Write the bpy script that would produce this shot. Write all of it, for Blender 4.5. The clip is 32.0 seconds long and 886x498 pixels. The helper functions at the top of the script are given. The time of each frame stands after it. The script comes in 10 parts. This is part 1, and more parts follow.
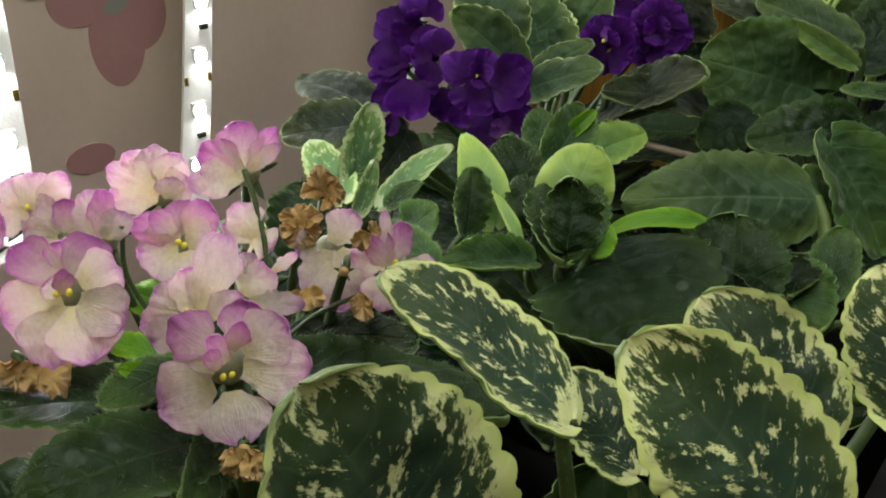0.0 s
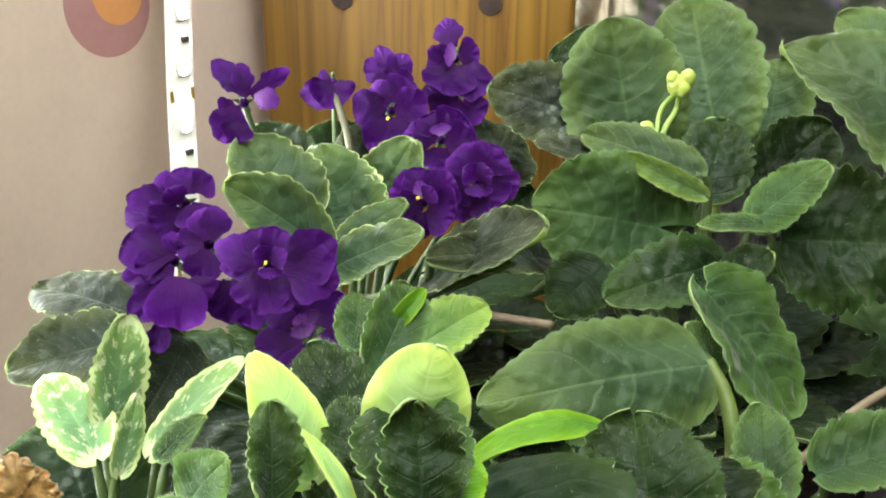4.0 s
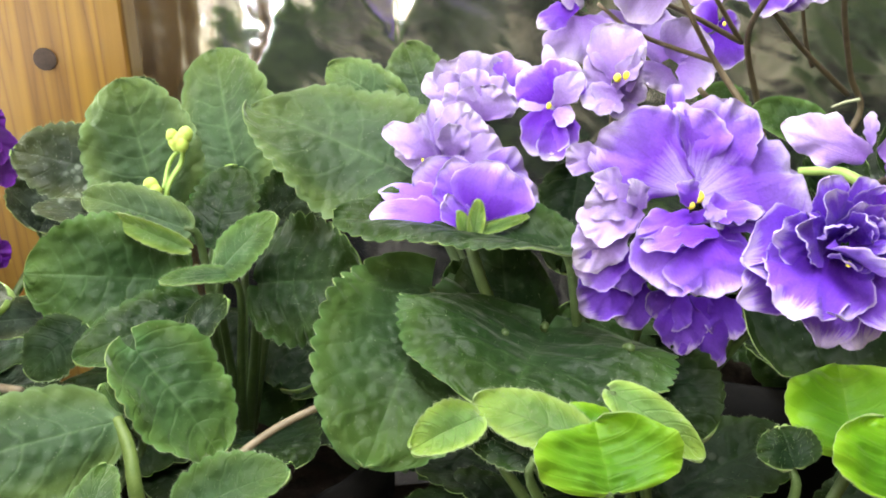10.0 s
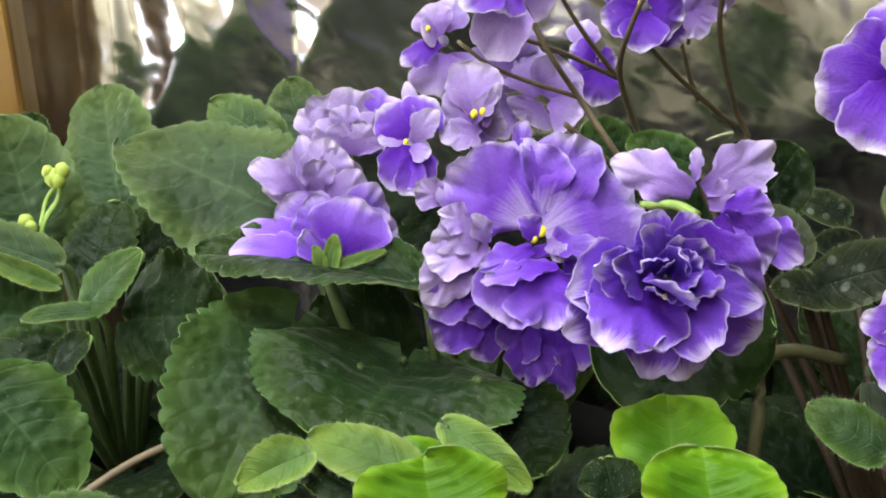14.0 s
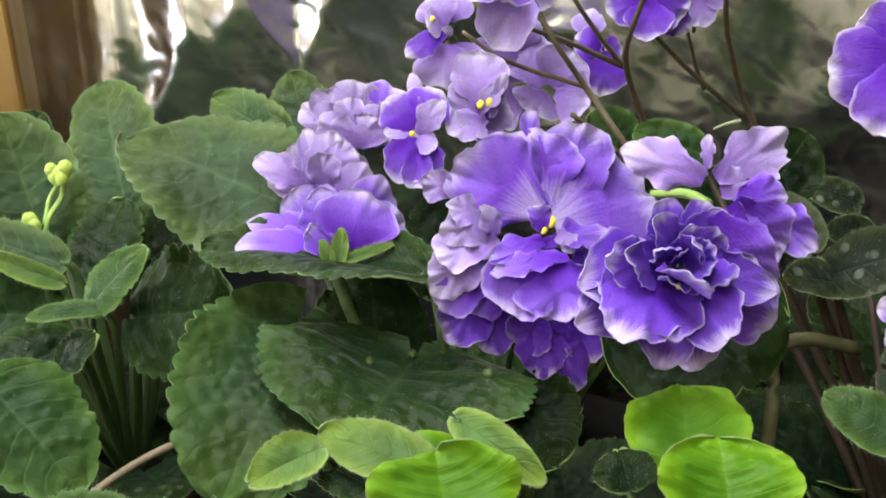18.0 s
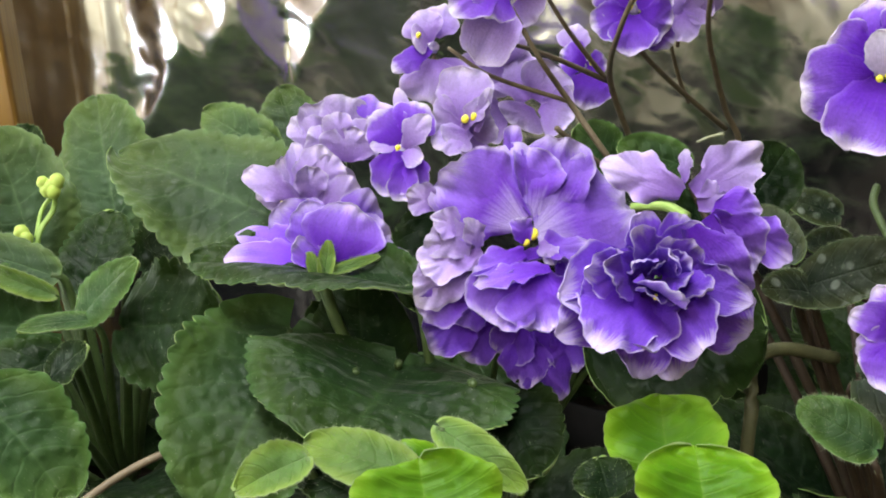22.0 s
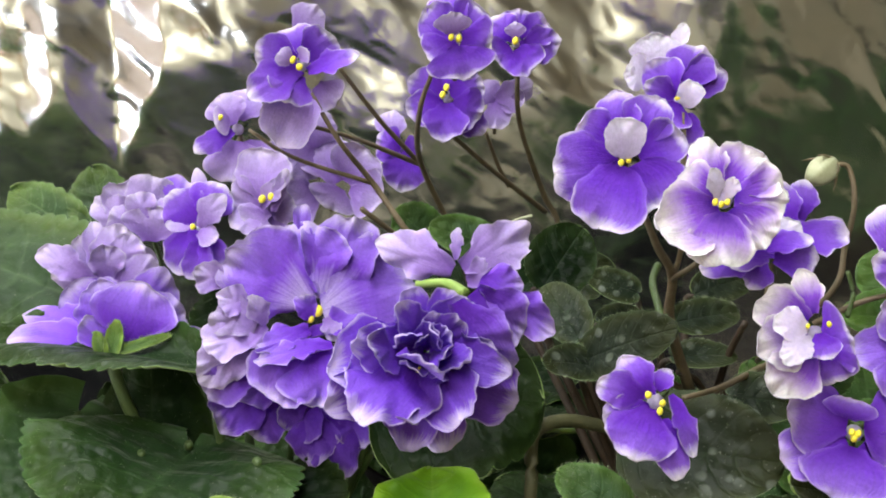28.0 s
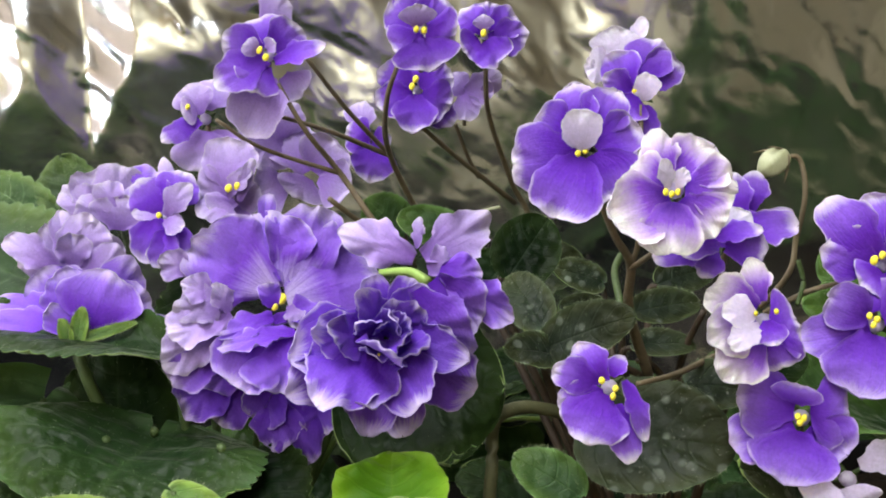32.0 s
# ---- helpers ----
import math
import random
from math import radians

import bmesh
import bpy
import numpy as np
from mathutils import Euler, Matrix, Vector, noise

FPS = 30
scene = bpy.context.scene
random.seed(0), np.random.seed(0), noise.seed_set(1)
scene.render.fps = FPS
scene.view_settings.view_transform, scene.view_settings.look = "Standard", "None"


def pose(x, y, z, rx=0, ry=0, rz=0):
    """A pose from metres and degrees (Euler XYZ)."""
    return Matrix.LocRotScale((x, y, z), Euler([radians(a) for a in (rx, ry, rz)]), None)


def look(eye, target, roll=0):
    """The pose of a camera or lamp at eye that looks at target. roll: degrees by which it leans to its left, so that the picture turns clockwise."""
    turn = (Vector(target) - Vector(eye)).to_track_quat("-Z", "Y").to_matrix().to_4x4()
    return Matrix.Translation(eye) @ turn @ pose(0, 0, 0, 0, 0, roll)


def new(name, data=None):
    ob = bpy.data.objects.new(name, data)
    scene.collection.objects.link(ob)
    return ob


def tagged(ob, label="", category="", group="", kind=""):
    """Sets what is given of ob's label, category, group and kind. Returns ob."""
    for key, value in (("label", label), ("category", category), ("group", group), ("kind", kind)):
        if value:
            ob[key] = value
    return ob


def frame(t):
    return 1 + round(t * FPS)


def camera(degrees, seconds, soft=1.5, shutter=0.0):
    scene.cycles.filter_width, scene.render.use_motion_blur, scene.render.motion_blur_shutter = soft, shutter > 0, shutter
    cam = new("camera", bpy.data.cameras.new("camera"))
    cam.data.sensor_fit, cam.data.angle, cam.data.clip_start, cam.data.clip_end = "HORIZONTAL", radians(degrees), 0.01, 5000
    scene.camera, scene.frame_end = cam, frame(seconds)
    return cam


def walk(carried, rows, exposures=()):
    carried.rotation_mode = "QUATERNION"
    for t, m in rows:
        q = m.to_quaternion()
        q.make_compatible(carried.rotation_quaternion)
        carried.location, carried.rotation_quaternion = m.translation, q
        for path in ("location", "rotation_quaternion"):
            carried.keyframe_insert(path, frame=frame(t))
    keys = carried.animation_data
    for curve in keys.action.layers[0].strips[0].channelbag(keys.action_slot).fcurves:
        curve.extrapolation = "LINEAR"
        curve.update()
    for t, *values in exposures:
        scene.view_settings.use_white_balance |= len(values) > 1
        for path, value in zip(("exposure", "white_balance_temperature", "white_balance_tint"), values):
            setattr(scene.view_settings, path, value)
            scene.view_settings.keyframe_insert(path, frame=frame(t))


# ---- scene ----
cam = camera(51.7, 32.0, soft=1.9)
PATH = [
    (0.0, (0.0000, 0.0000, 0.3000), (-0.0000, 0.8582, -0.2133), 2.84),
    (0.5, (-0.0006, -0.0050, 0.3017), (-0.0595, 0.8546, -0.2059), 2.83),
    (1.0, (0.0046, -0.0025, 0.3002), (-0.0713, 0.8604, -0.1993), 3.67),
    (1.5, (0.0053, -0.0019, 0.3001), (-0.0840, 0.8711, -0.1794), 4.87),
    (2.0, (0.0046, -0.0019, 0.3000), (-0.0926, 0.8778, -0.1655), 5.15),
    (2.5, (0.0058, 0.0009, 0.3008), (-0.0383, 0.8955, -0.1440), 4.33),
    (3.0, (0.0093, 0.0249, 0.2943), (0.0909, 0.9431, -0.0932), 0.73),
    (3.5, (0.0043, 0.0509, 0.2890), (0.1744, 0.9666, -0.0750), 0.16),
    (4.0, (0.0056, 0.0561, 0.2852), (0.2019, 0.9675, -0.0764), 0.49),
    (4.5, (0.0023, 0.0544, 0.2868), (0.2233, 0.9626, -0.0686), -0.01),
    (6.5, (0.0067, 0.0525, 0.2928), (0.2366, 0.9500, -0.0834), -0.64),
    (7.0, (0.0080, 0.0549, 0.2916), (0.2553, 0.9462, -0.0883), 0.19),
    (7.5, (0.0061, 0.0531, 0.2899), (0.2453, 0.9465, -0.0904), -0.01),
    (8.0, (0.0079, 0.0491, 0.2956), (0.2569, 0.9422, -0.0790), -0.00),
    (8.5, (0.0138, 0.0367, 0.3020), (0.2624, 0.9287, -0.0754), -0.60),
    (9.0, (0.0329, 0.0239, 0.3059), (0.3037, 0.9083, -0.0741), -0.80),
    (9.5, (0.0610, 0.0166, 0.3071), (0.3813, 0.8869, -0.0671), -1.19),
    (10.0, (0.0896, 0.0151, 0.3097), (0.4598, 0.8629, -0.0700), -0.75),
    (10.5, (0.1045, 0.0115, 0.3134), (0.4937, 0.8569, -0.0525), -0.86),
    (11.0, (0.1086, 0.0055, 0.3129), (0.5043, 0.8520, -0.0430), -0.32),
    (11.5, (0.1099, 0.0042, 0.3133), (0.5053, 0.8527, -0.0385), -0.14),
    (12.0, (0.1085, 0.0032, 0.3148), (0.5028, 0.8524, -0.0366), -0.65),
    (12.5, (0.1139, 0.0017, 0.3134), (0.5142, 0.8489, -0.0358), -0.89),
    (13.0, (0.1131, 0.0026, 0.3145), (0.5147, 0.8481, -0.0373), -1.06),
    (13.5, (0.1132, 0.0013, 0.3148), (0.5195, 0.8459, -0.0339), -0.42),
    (14.0, (0.1146, 0.0019, 0.3114), (0.5190, 0.8467, -0.0390), -0.53),
    (14.5, (0.1160, 0.0036, 0.3098), (0.5220, 0.8467, -0.0427), -0.61),
    (15.0, (0.1127, 0.0018, 0.3113), (0.5171, 0.8464, -0.0396), -0.43),
    (15.5, (0.1133, 0.0065, 0.3083), (0.5140, 0.8511, -0.0469), -0.56),
    (17.5, (0.1139, 0.0038, 0.3110), (0.5140, 0.8484, -0.0448), -1.27),
    (18.0, (0.1140, 0.0043, 0.3102), (0.5156, 0.8481, -0.0458), -1.35),
    (18.5, (0.1159, 0.0043, 0.3103), (0.5198, 0.8468, -0.0464), -1.32),
    (19.0, (0.1139, 0.0027, 0.3119), (0.5189, 0.8460, -0.0413), -1.12),
    (19.5, (0.1179, 0.0031, 0.3107), (0.5277, 0.8437, -0.0437), -1.05),
    (20.0, (0.1172, 0.0037, 0.3105), (0.5273, 0.8444, -0.0433), -1.15),
    (20.5, (0.1185, 0.0027, 0.3115), (0.5305, 0.8440, -0.0383), -1.14),
    (21.0, (0.1192, 0.0024, 0.3102), (0.5338, 0.8423, -0.0401), -1.31),
    (21.5, (0.1179, 0.0017, 0.3103), (0.5322, 0.8429, -0.0372), -1.22),
    (22.0, (0.1146, 0.0000, 0.3118), (0.5233, 0.8449, -0.0333), -1.30),
    (22.5, (0.1192, -0.0018, 0.3125), (0.5296, 0.8438, -0.0290), -1.49),
    (23.0, (0.1219, -0.0008, 0.3104), (0.5380, 0.8423, -0.0303), -1.33),
    (23.5, (0.1239, 0.0008, 0.3088), (0.5433, 0.8407, -0.0356), -1.37),
    (24.0, (0.1217, -0.0001, 0.3136), (0.5458, 0.8416, -0.0206), -1.35),
    (24.5, (0.1232, -0.0018, 0.3120), (0.5664, 0.8393, 0.0022), -1.11),
    (25.0, (0.1322, -0.0033, 0.3136), (0.6107, 0.8315, 0.0413), -0.61),
    (25.5, (0.1408, -0.0066, 0.3128), (0.6556, 0.8103, 0.0528), 0.27),
    (27.5, (0.1315, -0.0198, 0.3112), (0.6574, 0.7907, 0.0532), 0.69),
    (28.0, (0.1340, -0.0164, 0.3112), (0.6594, 0.7947, 0.0541), 0.58),
    (28.5, (0.1333, -0.0143, 0.3120), (0.6552, 0.7989, 0.0543), 0.54),
    (29.0, (0.1333, -0.0139, 0.3106), (0.6543, 0.7987, 0.0494), 0.34),
    (29.5, (0.1333, -0.0150, 0.3116), (0.6540, 0.7988, 0.0536), 0.33),
    (30.0, (0.1288, -0.0160, 0.3108), (0.6471, 0.7996, 0.0534), 0.80),
    (30.5, (0.1308, -0.0160, 0.3103), (0.6521, 0.7970, 0.0510), 0.94),
    (31.0, (0.1321, -0.0160, 0.3104), (0.6531, 0.7963, 0.0481), 0.84),
    (31.5, (0.1327, -0.0176, 0.3121), (0.6573, 0.7923, 0.0496), 0.69),
    (32.0, (0.1361, -0.0217, 0.3112), (0.6768, 0.7769, 0.0469), 1.07),
]
EXPO = [(0.0, -1.15), (2.0, -1.07), (2.5, -1.05), (3.0, -0.87), (3.6, 0.0), (4.2, 0.28), (6.5, 0.3), (8.5, 0.3), (9.2, 0.5), (10.0, 0.7), (10.5, 0.4), (11.0, 0.1), (12.0, 0.1), (13.0, -0.07), (14.0, 0.0), (16.5, 0.05), (24.0, 0.03), (25.5, 0.03), (32.0, -0.03)]
walk(cam, [(t, look(eye, target, roll)) for t, eye, target, roll in PATH], exposures=EXPO)

# ---- light ----
world = bpy.data.worlds.new("world")
scene.world = world
world.use_nodes = True
world.node_tree.nodes["Background"].inputs[0].default_value = (0.95, 0.97, 1.0, 1)
world.node_tree.nodes["Background"].inputs[1].default_value = 0.002


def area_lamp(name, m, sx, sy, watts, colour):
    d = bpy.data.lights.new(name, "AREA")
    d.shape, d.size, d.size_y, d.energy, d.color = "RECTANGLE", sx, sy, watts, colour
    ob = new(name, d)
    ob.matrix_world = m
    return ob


area_lamp("grow_lamp_light", look((0.10, 0.16, 0.72), (0.11, 0.16, 0.2)), 0.6, 0.14, 5.4, (0.98, 1.0, 1.0))

# added with no seen source: brightens the rear wall that the foil mirrors
area_lamp("rear_wall_fill_light", look((-0.33, -0.42, 0.88), (-0.36, -0.735, 0.30)), 0.25, 0.25, 8.8, (1.0, 0.97, 0.93))

# ---- materials ----


def material(name):
    m = bpy.data.materials.new(name)
    m.use_nodes = True
    nt = m.node_tree
    return m, nt, nt.nodes["Principled BSDF"]


def node(nt, kind, **inputs):
    n = nt.nodes.new(kind)
    for k, v in inputs.items():
        n.inputs[k.replace("_", " ")].default_value = v
    return n


def ramp(nt, source, stops):
    r = nt.nodes.new("ShaderNodeValToRGB")
    el = r.color_ramp.elements
    while len(el) < len(stops):
        el.new(0.5)
    for e, (p, c) in zip(el, stops):
        e.position, e.color = p, (*c, 1) if len(c) == 3 else c
    nt.links.new(source, r.inputs[0])
    return r


def maths(nt, op, a, b=0.0, c=None):
    n = nt.nodes.new("ShaderNodeMath")
    n.operation = op
    for i, v in enumerate((a, b, c)):
        if v is None:
            continue
        if isinstance(v, (int, float)):
            n.inputs[i].default_value = v
        else:
            nt.links.new(v, n.inputs[i])
    return n.outputs[0]


def mix(nt, fac, a, b):
    n = nt.nodes.new("ShaderNodeMix")
    n.data_type = "RGBA"
    for sock, v in ((n.inputs[0], fac), (n.inputs[6], a), (n.inputs[7], b)):
        if isinstance(v, tuple):
            sock.default_value = (*v, 1)
        elif isinstance(v, (int, float)):
            sock.default_value = v
        else:
            nt.links.new(v, sock)
    return n.outputs[2]


def noise_tex(nt, coord, scale, detail=4.0, rough=0.55):
    n = node(nt, "ShaderNodeTexNoise", Scale=scale, Detail=detail, Roughness=rough)
    nt.links.new(coord, n.inputs["Vector"])
    return n.outputs["Fac"]


def bump(nt, bsdf, height, strength, distance):
    b = node(nt, "ShaderNodeBump", Strength=strength, Distance=distance)
    nt.links.new(height, b.inputs["Height"])
    nt.links.new(b.outputs[0], bsdf.inputs["Normal"])


def see_through(nt, b, colour, amount):
    """Lets part of the light pass through a thin blade."""
    thin = nt.nodes.new("ShaderNodeBsdfTranslucent")
    nt.links.new(colour, thin.inputs[0])
    both = nt.nodes.new("ShaderNodeMixShader")
    both.inputs[0].default_value = amount
    nt.links.new(b.outputs[0], both.inputs[1])
    nt.links.new(thin.outputs[0], both.inputs[2])
    nt.links.new(both.outputs[0], nt.nodes["Material Output"].inputs["Surface"])


def leaf_material(name, dark, light, vein, cream=None, edge=0.0, spread=0.5, rough=0.55, veinamt=0.15, glow=0.1, fuzz=0.3, dusty=0.3, relief=0.75, blisters=0.0, thin=0.16, shine=0.16, pale_rim=0.65):
    """Leaf: two greens in patches, a pale midrib and side veins from the UV map, cream mottling that thickens to the rim."""
    m, nt, b = material(name)
    tc = nt.nodes.new("ShaderNodeTexCoord")
    sep = nt.nodes.new("ShaderNodeSeparateXYZ")
    nt.links.new(tc.outputs["UV"], sep.inputs[0])
    info = nt.nodes.new("ShaderNodeObjectInfo")
    seed = maths(nt, "MULTIPLY", info.outputs["Random"], 40.0)
    off = nt.nodes.new("ShaderNodeVectorMath")
    nt.links.new(tc.outputs["Object"], off.inputs[0])
    comb = nt.nodes.new("ShaderNodeCombineXYZ")
    nt.links.new(seed, comb.inputs[0])
    nt.links.new(seed, comb.inputs[1])
    nt.links.new(comb.outputs[0], off.inputs[1])
    pos = off.outputs[0]
    across = maths(nt, "ABSOLUTE", maths(nt, "MULTIPLY_ADD", sep.outputs[0], 2.0, -1.0))
    along = sep.outputs[1]
    big = noise_tex(nt, pos, 45.0, 3)
    fine = noise_tex(nt, pos, 900.0, 3)
    col = ramp(nt, big, [(0.3, dark), (0.7, light)]).outputs[0]
    wander = maths(nt, "MULTIPLY", maths(nt, "SUBTRACT", noise_tex(nt, pos, 130.0, 2), 0.5), 0.10)
    bow = maths(nt, "MULTIPLY", maths(nt, "POWER", across, 1.5), 0.26)
    wave = maths(nt, "SINE", maths(nt, "MULTIPLY", maths(nt, "ADD", maths(nt, "SUBTRACT", along, bow), wander), 38.0))
    lines = maths(nt, "POWER", maths(nt, "MULTIPLY_ADD", wave, 0.5, 0.5), 22.0)
    veins = maths(nt, "MULTIPLY", lines, maths(nt, "MULTIPLY", maths(nt, "SUBTRACT", 1.0, maths(nt, "POWER", across, 3.0)), 0.6))
    rib = maths(nt, "POWER", maths(nt, "MAXIMUM", maths(nt, "SUBTRACT", 1.0, maths(nt, "MULTIPLY", across, 14.0)), 0.0), 1.5)
    ribs = maths(nt, "MULTIPLY", maths(nt, "MAXIMUM", veins, rib), veinamt)
    col = mix(nt, ribs, col, vein)
    # yellow-green margin: leaf tone plus light through the thin edge, put into the colour
    young = maths(nt, "MULTIPLY", maths(nt, "POWER", maths(nt, "MAXIMUM", across, maths(nt, "MULTIPLY", along, 0.92)), 3.2), 0.78)
    col = mix(nt, young, col, (min(1.0, light[0] * 2.4), min(1.0, light[1] * 1.85), light[2] * 0.65))
    # pale hair fringe with the light it catches, painted on rim and tip
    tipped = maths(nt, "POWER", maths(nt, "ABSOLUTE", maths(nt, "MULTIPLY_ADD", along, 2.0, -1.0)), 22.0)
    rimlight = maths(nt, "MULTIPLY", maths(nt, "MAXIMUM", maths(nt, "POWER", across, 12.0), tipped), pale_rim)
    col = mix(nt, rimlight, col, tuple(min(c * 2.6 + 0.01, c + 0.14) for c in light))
    if cream:
        mp = node(nt, "ShaderNodeMapping")
        mp.inputs["Scale"].default_value = (7.5, 3.8, 1.0)
        sk = nt.nodes.new("ShaderNodeCombineXYZ")
        nt.links.new(maths(nt, "ADD", sep.outputs[0], seed), sk.inputs[0])
        nt.links.new(maths(nt, "MULTIPLY", maths(nt, "SUBTRACT", along, maths(nt, "MULTIPLY", across, 0.35)), 3.2), sk.inputs[1])
        nt.links.new(sk.outputs[0], mp.inputs[0])
        streak = noise_tex(nt, mp.outputs[0], 1.0, 5, 0.7)
        spots = noise_tex(nt, pos, 400.0, 4, 0.65)
        mott = maths(nt, "MULTIPLY_ADD", streak, 0.62, maths(nt, "MULTIPLY", spots, 0.38))
        tipd = maths(nt, "POWER", maths(nt, "ABSOLUTE", maths(nt, "MULTIPLY_ADD", along, 2.0, -1.0)), 9.0)
        rimd = maths(nt, "MAXIMUM", maths(nt, "POWER", across, 8.0), tipd)
        k = maths(nt, "MULTIPLY_ADD", rimd, edge, mott)
        fac = ramp(nt, k, [(spread, (0, 0, 0)), (spread + 0.045, (1, 1, 1))]).outputs[0]
        tone = mix(nt, maths(nt, "POWER", across, 8.0), cream, (cream[0] * 0.9, cream[1], cream[2] * 0.6))
        col = mix(nt, fac, col, tone)
    speck = ramp(nt, fine, [(0.62, (0, 0, 0)), (0.8, (1, 1, 1))]).outputs[0]
    col = mix(nt, maths(nt, "MULTIPLY", speck, 0.22), col, tuple(min(1, c * 2.2) for c in light))
    dust = noise_tex(nt, pos, 1300.0, 2, 0.5)
    col = mix(nt, maths(nt, "MULTIPLY", ramp(nt, dust, [(0.72 - 0.1 * dusty, (0, 0, 0)), (0.77 - 0.1 * dusty, (1, 1, 1))]).outputs[0], dusty), col, (0.35, 0.36, 0.30))
    if blisters:
        dot = node(nt, "ShaderNodeTexVoronoi", Scale=210.0)
        nt.links.new(pos, dot.inputs["Vector"])
        patch = ramp(nt, noise_tex(nt, pos, 70.0, 2), [(0.5, (0, 0, 0)), (0.62, (1, 1, 1))]).outputs[0]
        spot = ramp(nt, dot.outputs["Distance"], [(0.2, (1, 1, 1)), (0.32, (0, 0, 0))]).outputs[0]
        col = mix(nt, maths(nt, "MULTIPLY", maths(nt, "MULTIPLY", spot, patch), blisters), col, (0.17, 0.20, 0.16))
    hsv = node(nt, "ShaderNodeHueSaturation")
    nt.links.new(maths(nt, "MULTIPLY_ADD", info.outputs["Random"], 0.5, 0.75), hsv.inputs["Value"])
    nt.links.new(col, hsv.inputs["Color"])
    nt.links.new(hsv.outputs[0], b.inputs["Base Color"])
    gloss = maths(nt, "MULTIPLY_ADD", big, 0.34, rough - 0.21)
    nt.links.new(gloss, b.inputs["Roughness"])
    b.inputs["Specular IOR Level"].default_value = shine
    b.inputs["Sheen Weight"].default_value = fuzz
    b.inputs["Sheen Roughness"].default_value = 0.35
    b.inputs["Sheen Tint"].default_value = (0.86, 0.92, 0.84, 1)
    b.inputs["Subsurface Weight"].default_value = glow
    b.inputs["Subsurface Radius"].default_value = (0.002, 0.004, 0.001)
    cell = node(nt, "ShaderNodeTexVoronoi", Scale=260.0)
    cell.feature = "SMOOTH_F1"
    cell.inputs["Smoothness"].default_value = 0.6
    nt.links.new(pos, cell.inputs["Vector"])
    h = maths(nt, "MULTIPLY_ADD", fine, 0.22, maths(nt, "MULTIPLY", lines, -0.12))
    h = maths(nt, "SUBTRACT", h, maths(nt, "MULTIPLY", rib, 0.2))
    h = maths(nt, "SUBTRACT", h, maths(nt, "MULTIPLY", cell.outputs["Distance"], 1.25))
    bump(nt, b, h, relief, 0.0013)
    see_through(nt, b, hsv.outputs[0], thin)
    return m


def petal_material(name, inner, body, outer, rim, rim_at, rim_noise, streak, rough=0.5, sheen=0.08, glow=0.15, thin=0.3):
    """Petal: throat, body and rim colours along the UV's length, with fine streaks that run out from the throat."""
    m, nt, b = material(name)
    tc = nt.nodes.new("ShaderNodeTexCoord")
    sep = nt.nodes.new("ShaderNodeSeparateXYZ")
    nt.links.new(tc.outputs["UV"], sep.inputs[0])
    info = nt.nodes.new("ShaderNodeObjectInfo")
    off = nt.nodes.new("ShaderNodeVectorMath")
    nt.links.new(tc.outputs["Object"], off.inputs[0])
    comb = nt.nodes.new("ShaderNodeCombineXYZ")
    nt.links.new(maths(nt, "MULTIPLY", info.outputs["Random"], 30.0), comb.inputs[0])
    nt.links.new(comb.outputs[0], off.inputs[1])
    pos = off.outputs[0]
    across = maths(nt, "ABSOLUTE", maths(nt, "MULTIPLY_ADD", sep.outputs[0], 2.0, -1.0))
    outer_half = maths(nt, "MINIMUM", maths(nt, "MULTIPLY_ADD", sep.outputs[1], 0.9, 0.42), 0.97)
    dist = maths(nt, "MAXIMUM", sep.outputs[1], maths(nt, "MULTIPLY", maths(nt, "POWER", across, 2.0), outer_half))
    n = noise_tex(nt, pos, 220.0, 4, 0.6)
    mp = node(nt, "ShaderNodeMapping")
    mp.inputs["Scale"].default_value = (30, 1.6, 1)
    nt.links.new(tc.outputs["UV"], mp.inputs[0])
    nt.links.new(comb.outputs[0], mp.inputs["Location"])
    st = noise_tex(nt, mp.outputs[0], 1.0, 3)
    k = maths(nt, "ADD", dist, maths(nt, "MULTIPLY", maths(nt, "SUBTRACT", n, 0.5), rim_noise * 0.08))
    k = maths(nt, "ADD", k, maths(nt, "MULTIPLY", maths(nt, "SUBTRACT", st, 0.5), rim_noise))
    col = ramp(nt, k, [(0.03, inner), (0.40, body), (rim_at - 0.20, outer), (rim_at, rim)]).outputs[0]
    col = mix(nt, maths(nt, "MULTIPLY", ramp(nt, st, [(0.45, (0, 0, 0)), (0.7, (1, 1, 1))]).outputs[0], streak), col, tuple(c * 0.55 for c in body))
    hsv = node(nt, "ShaderNodeHueSaturation")
    grain = maths(nt, "ADD", maths(nt, "MULTIPLY", n, 0.3), maths(nt, "MULTIPLY", noise_tex(nt, pos, 1500.0, 2), 0.35))
    nt.links.new(maths(nt, "ADD", maths(nt, "MULTIPLY_ADD", info.outputs["Random"], 0.4, 0.47), grain), hsv.inputs["Value"])
    nt.links.new(col, hsv.inputs["Color"])
    nt.links.new(hsv.outputs[0], b.inputs["Base Color"])
    b.inputs["Roughness"].default_value = rough
    b.inputs["Specular IOR Level"].default_value = 0.14
    b.inputs["Sheen Weight"].default_value = sheen
    b.inputs["Subsurface Weight"].default_value = glow
    b.inputs["Subsurface Radius"].default_value = (0.003, 0.002, 0.004)
    bump(nt, b, maths(nt, "ADD", st, noise_tex(nt, pos, 1100.0, 2)), 0.5, 0.0005)
    see_through(nt, b, hsv.outputs[0], thin)
    return m


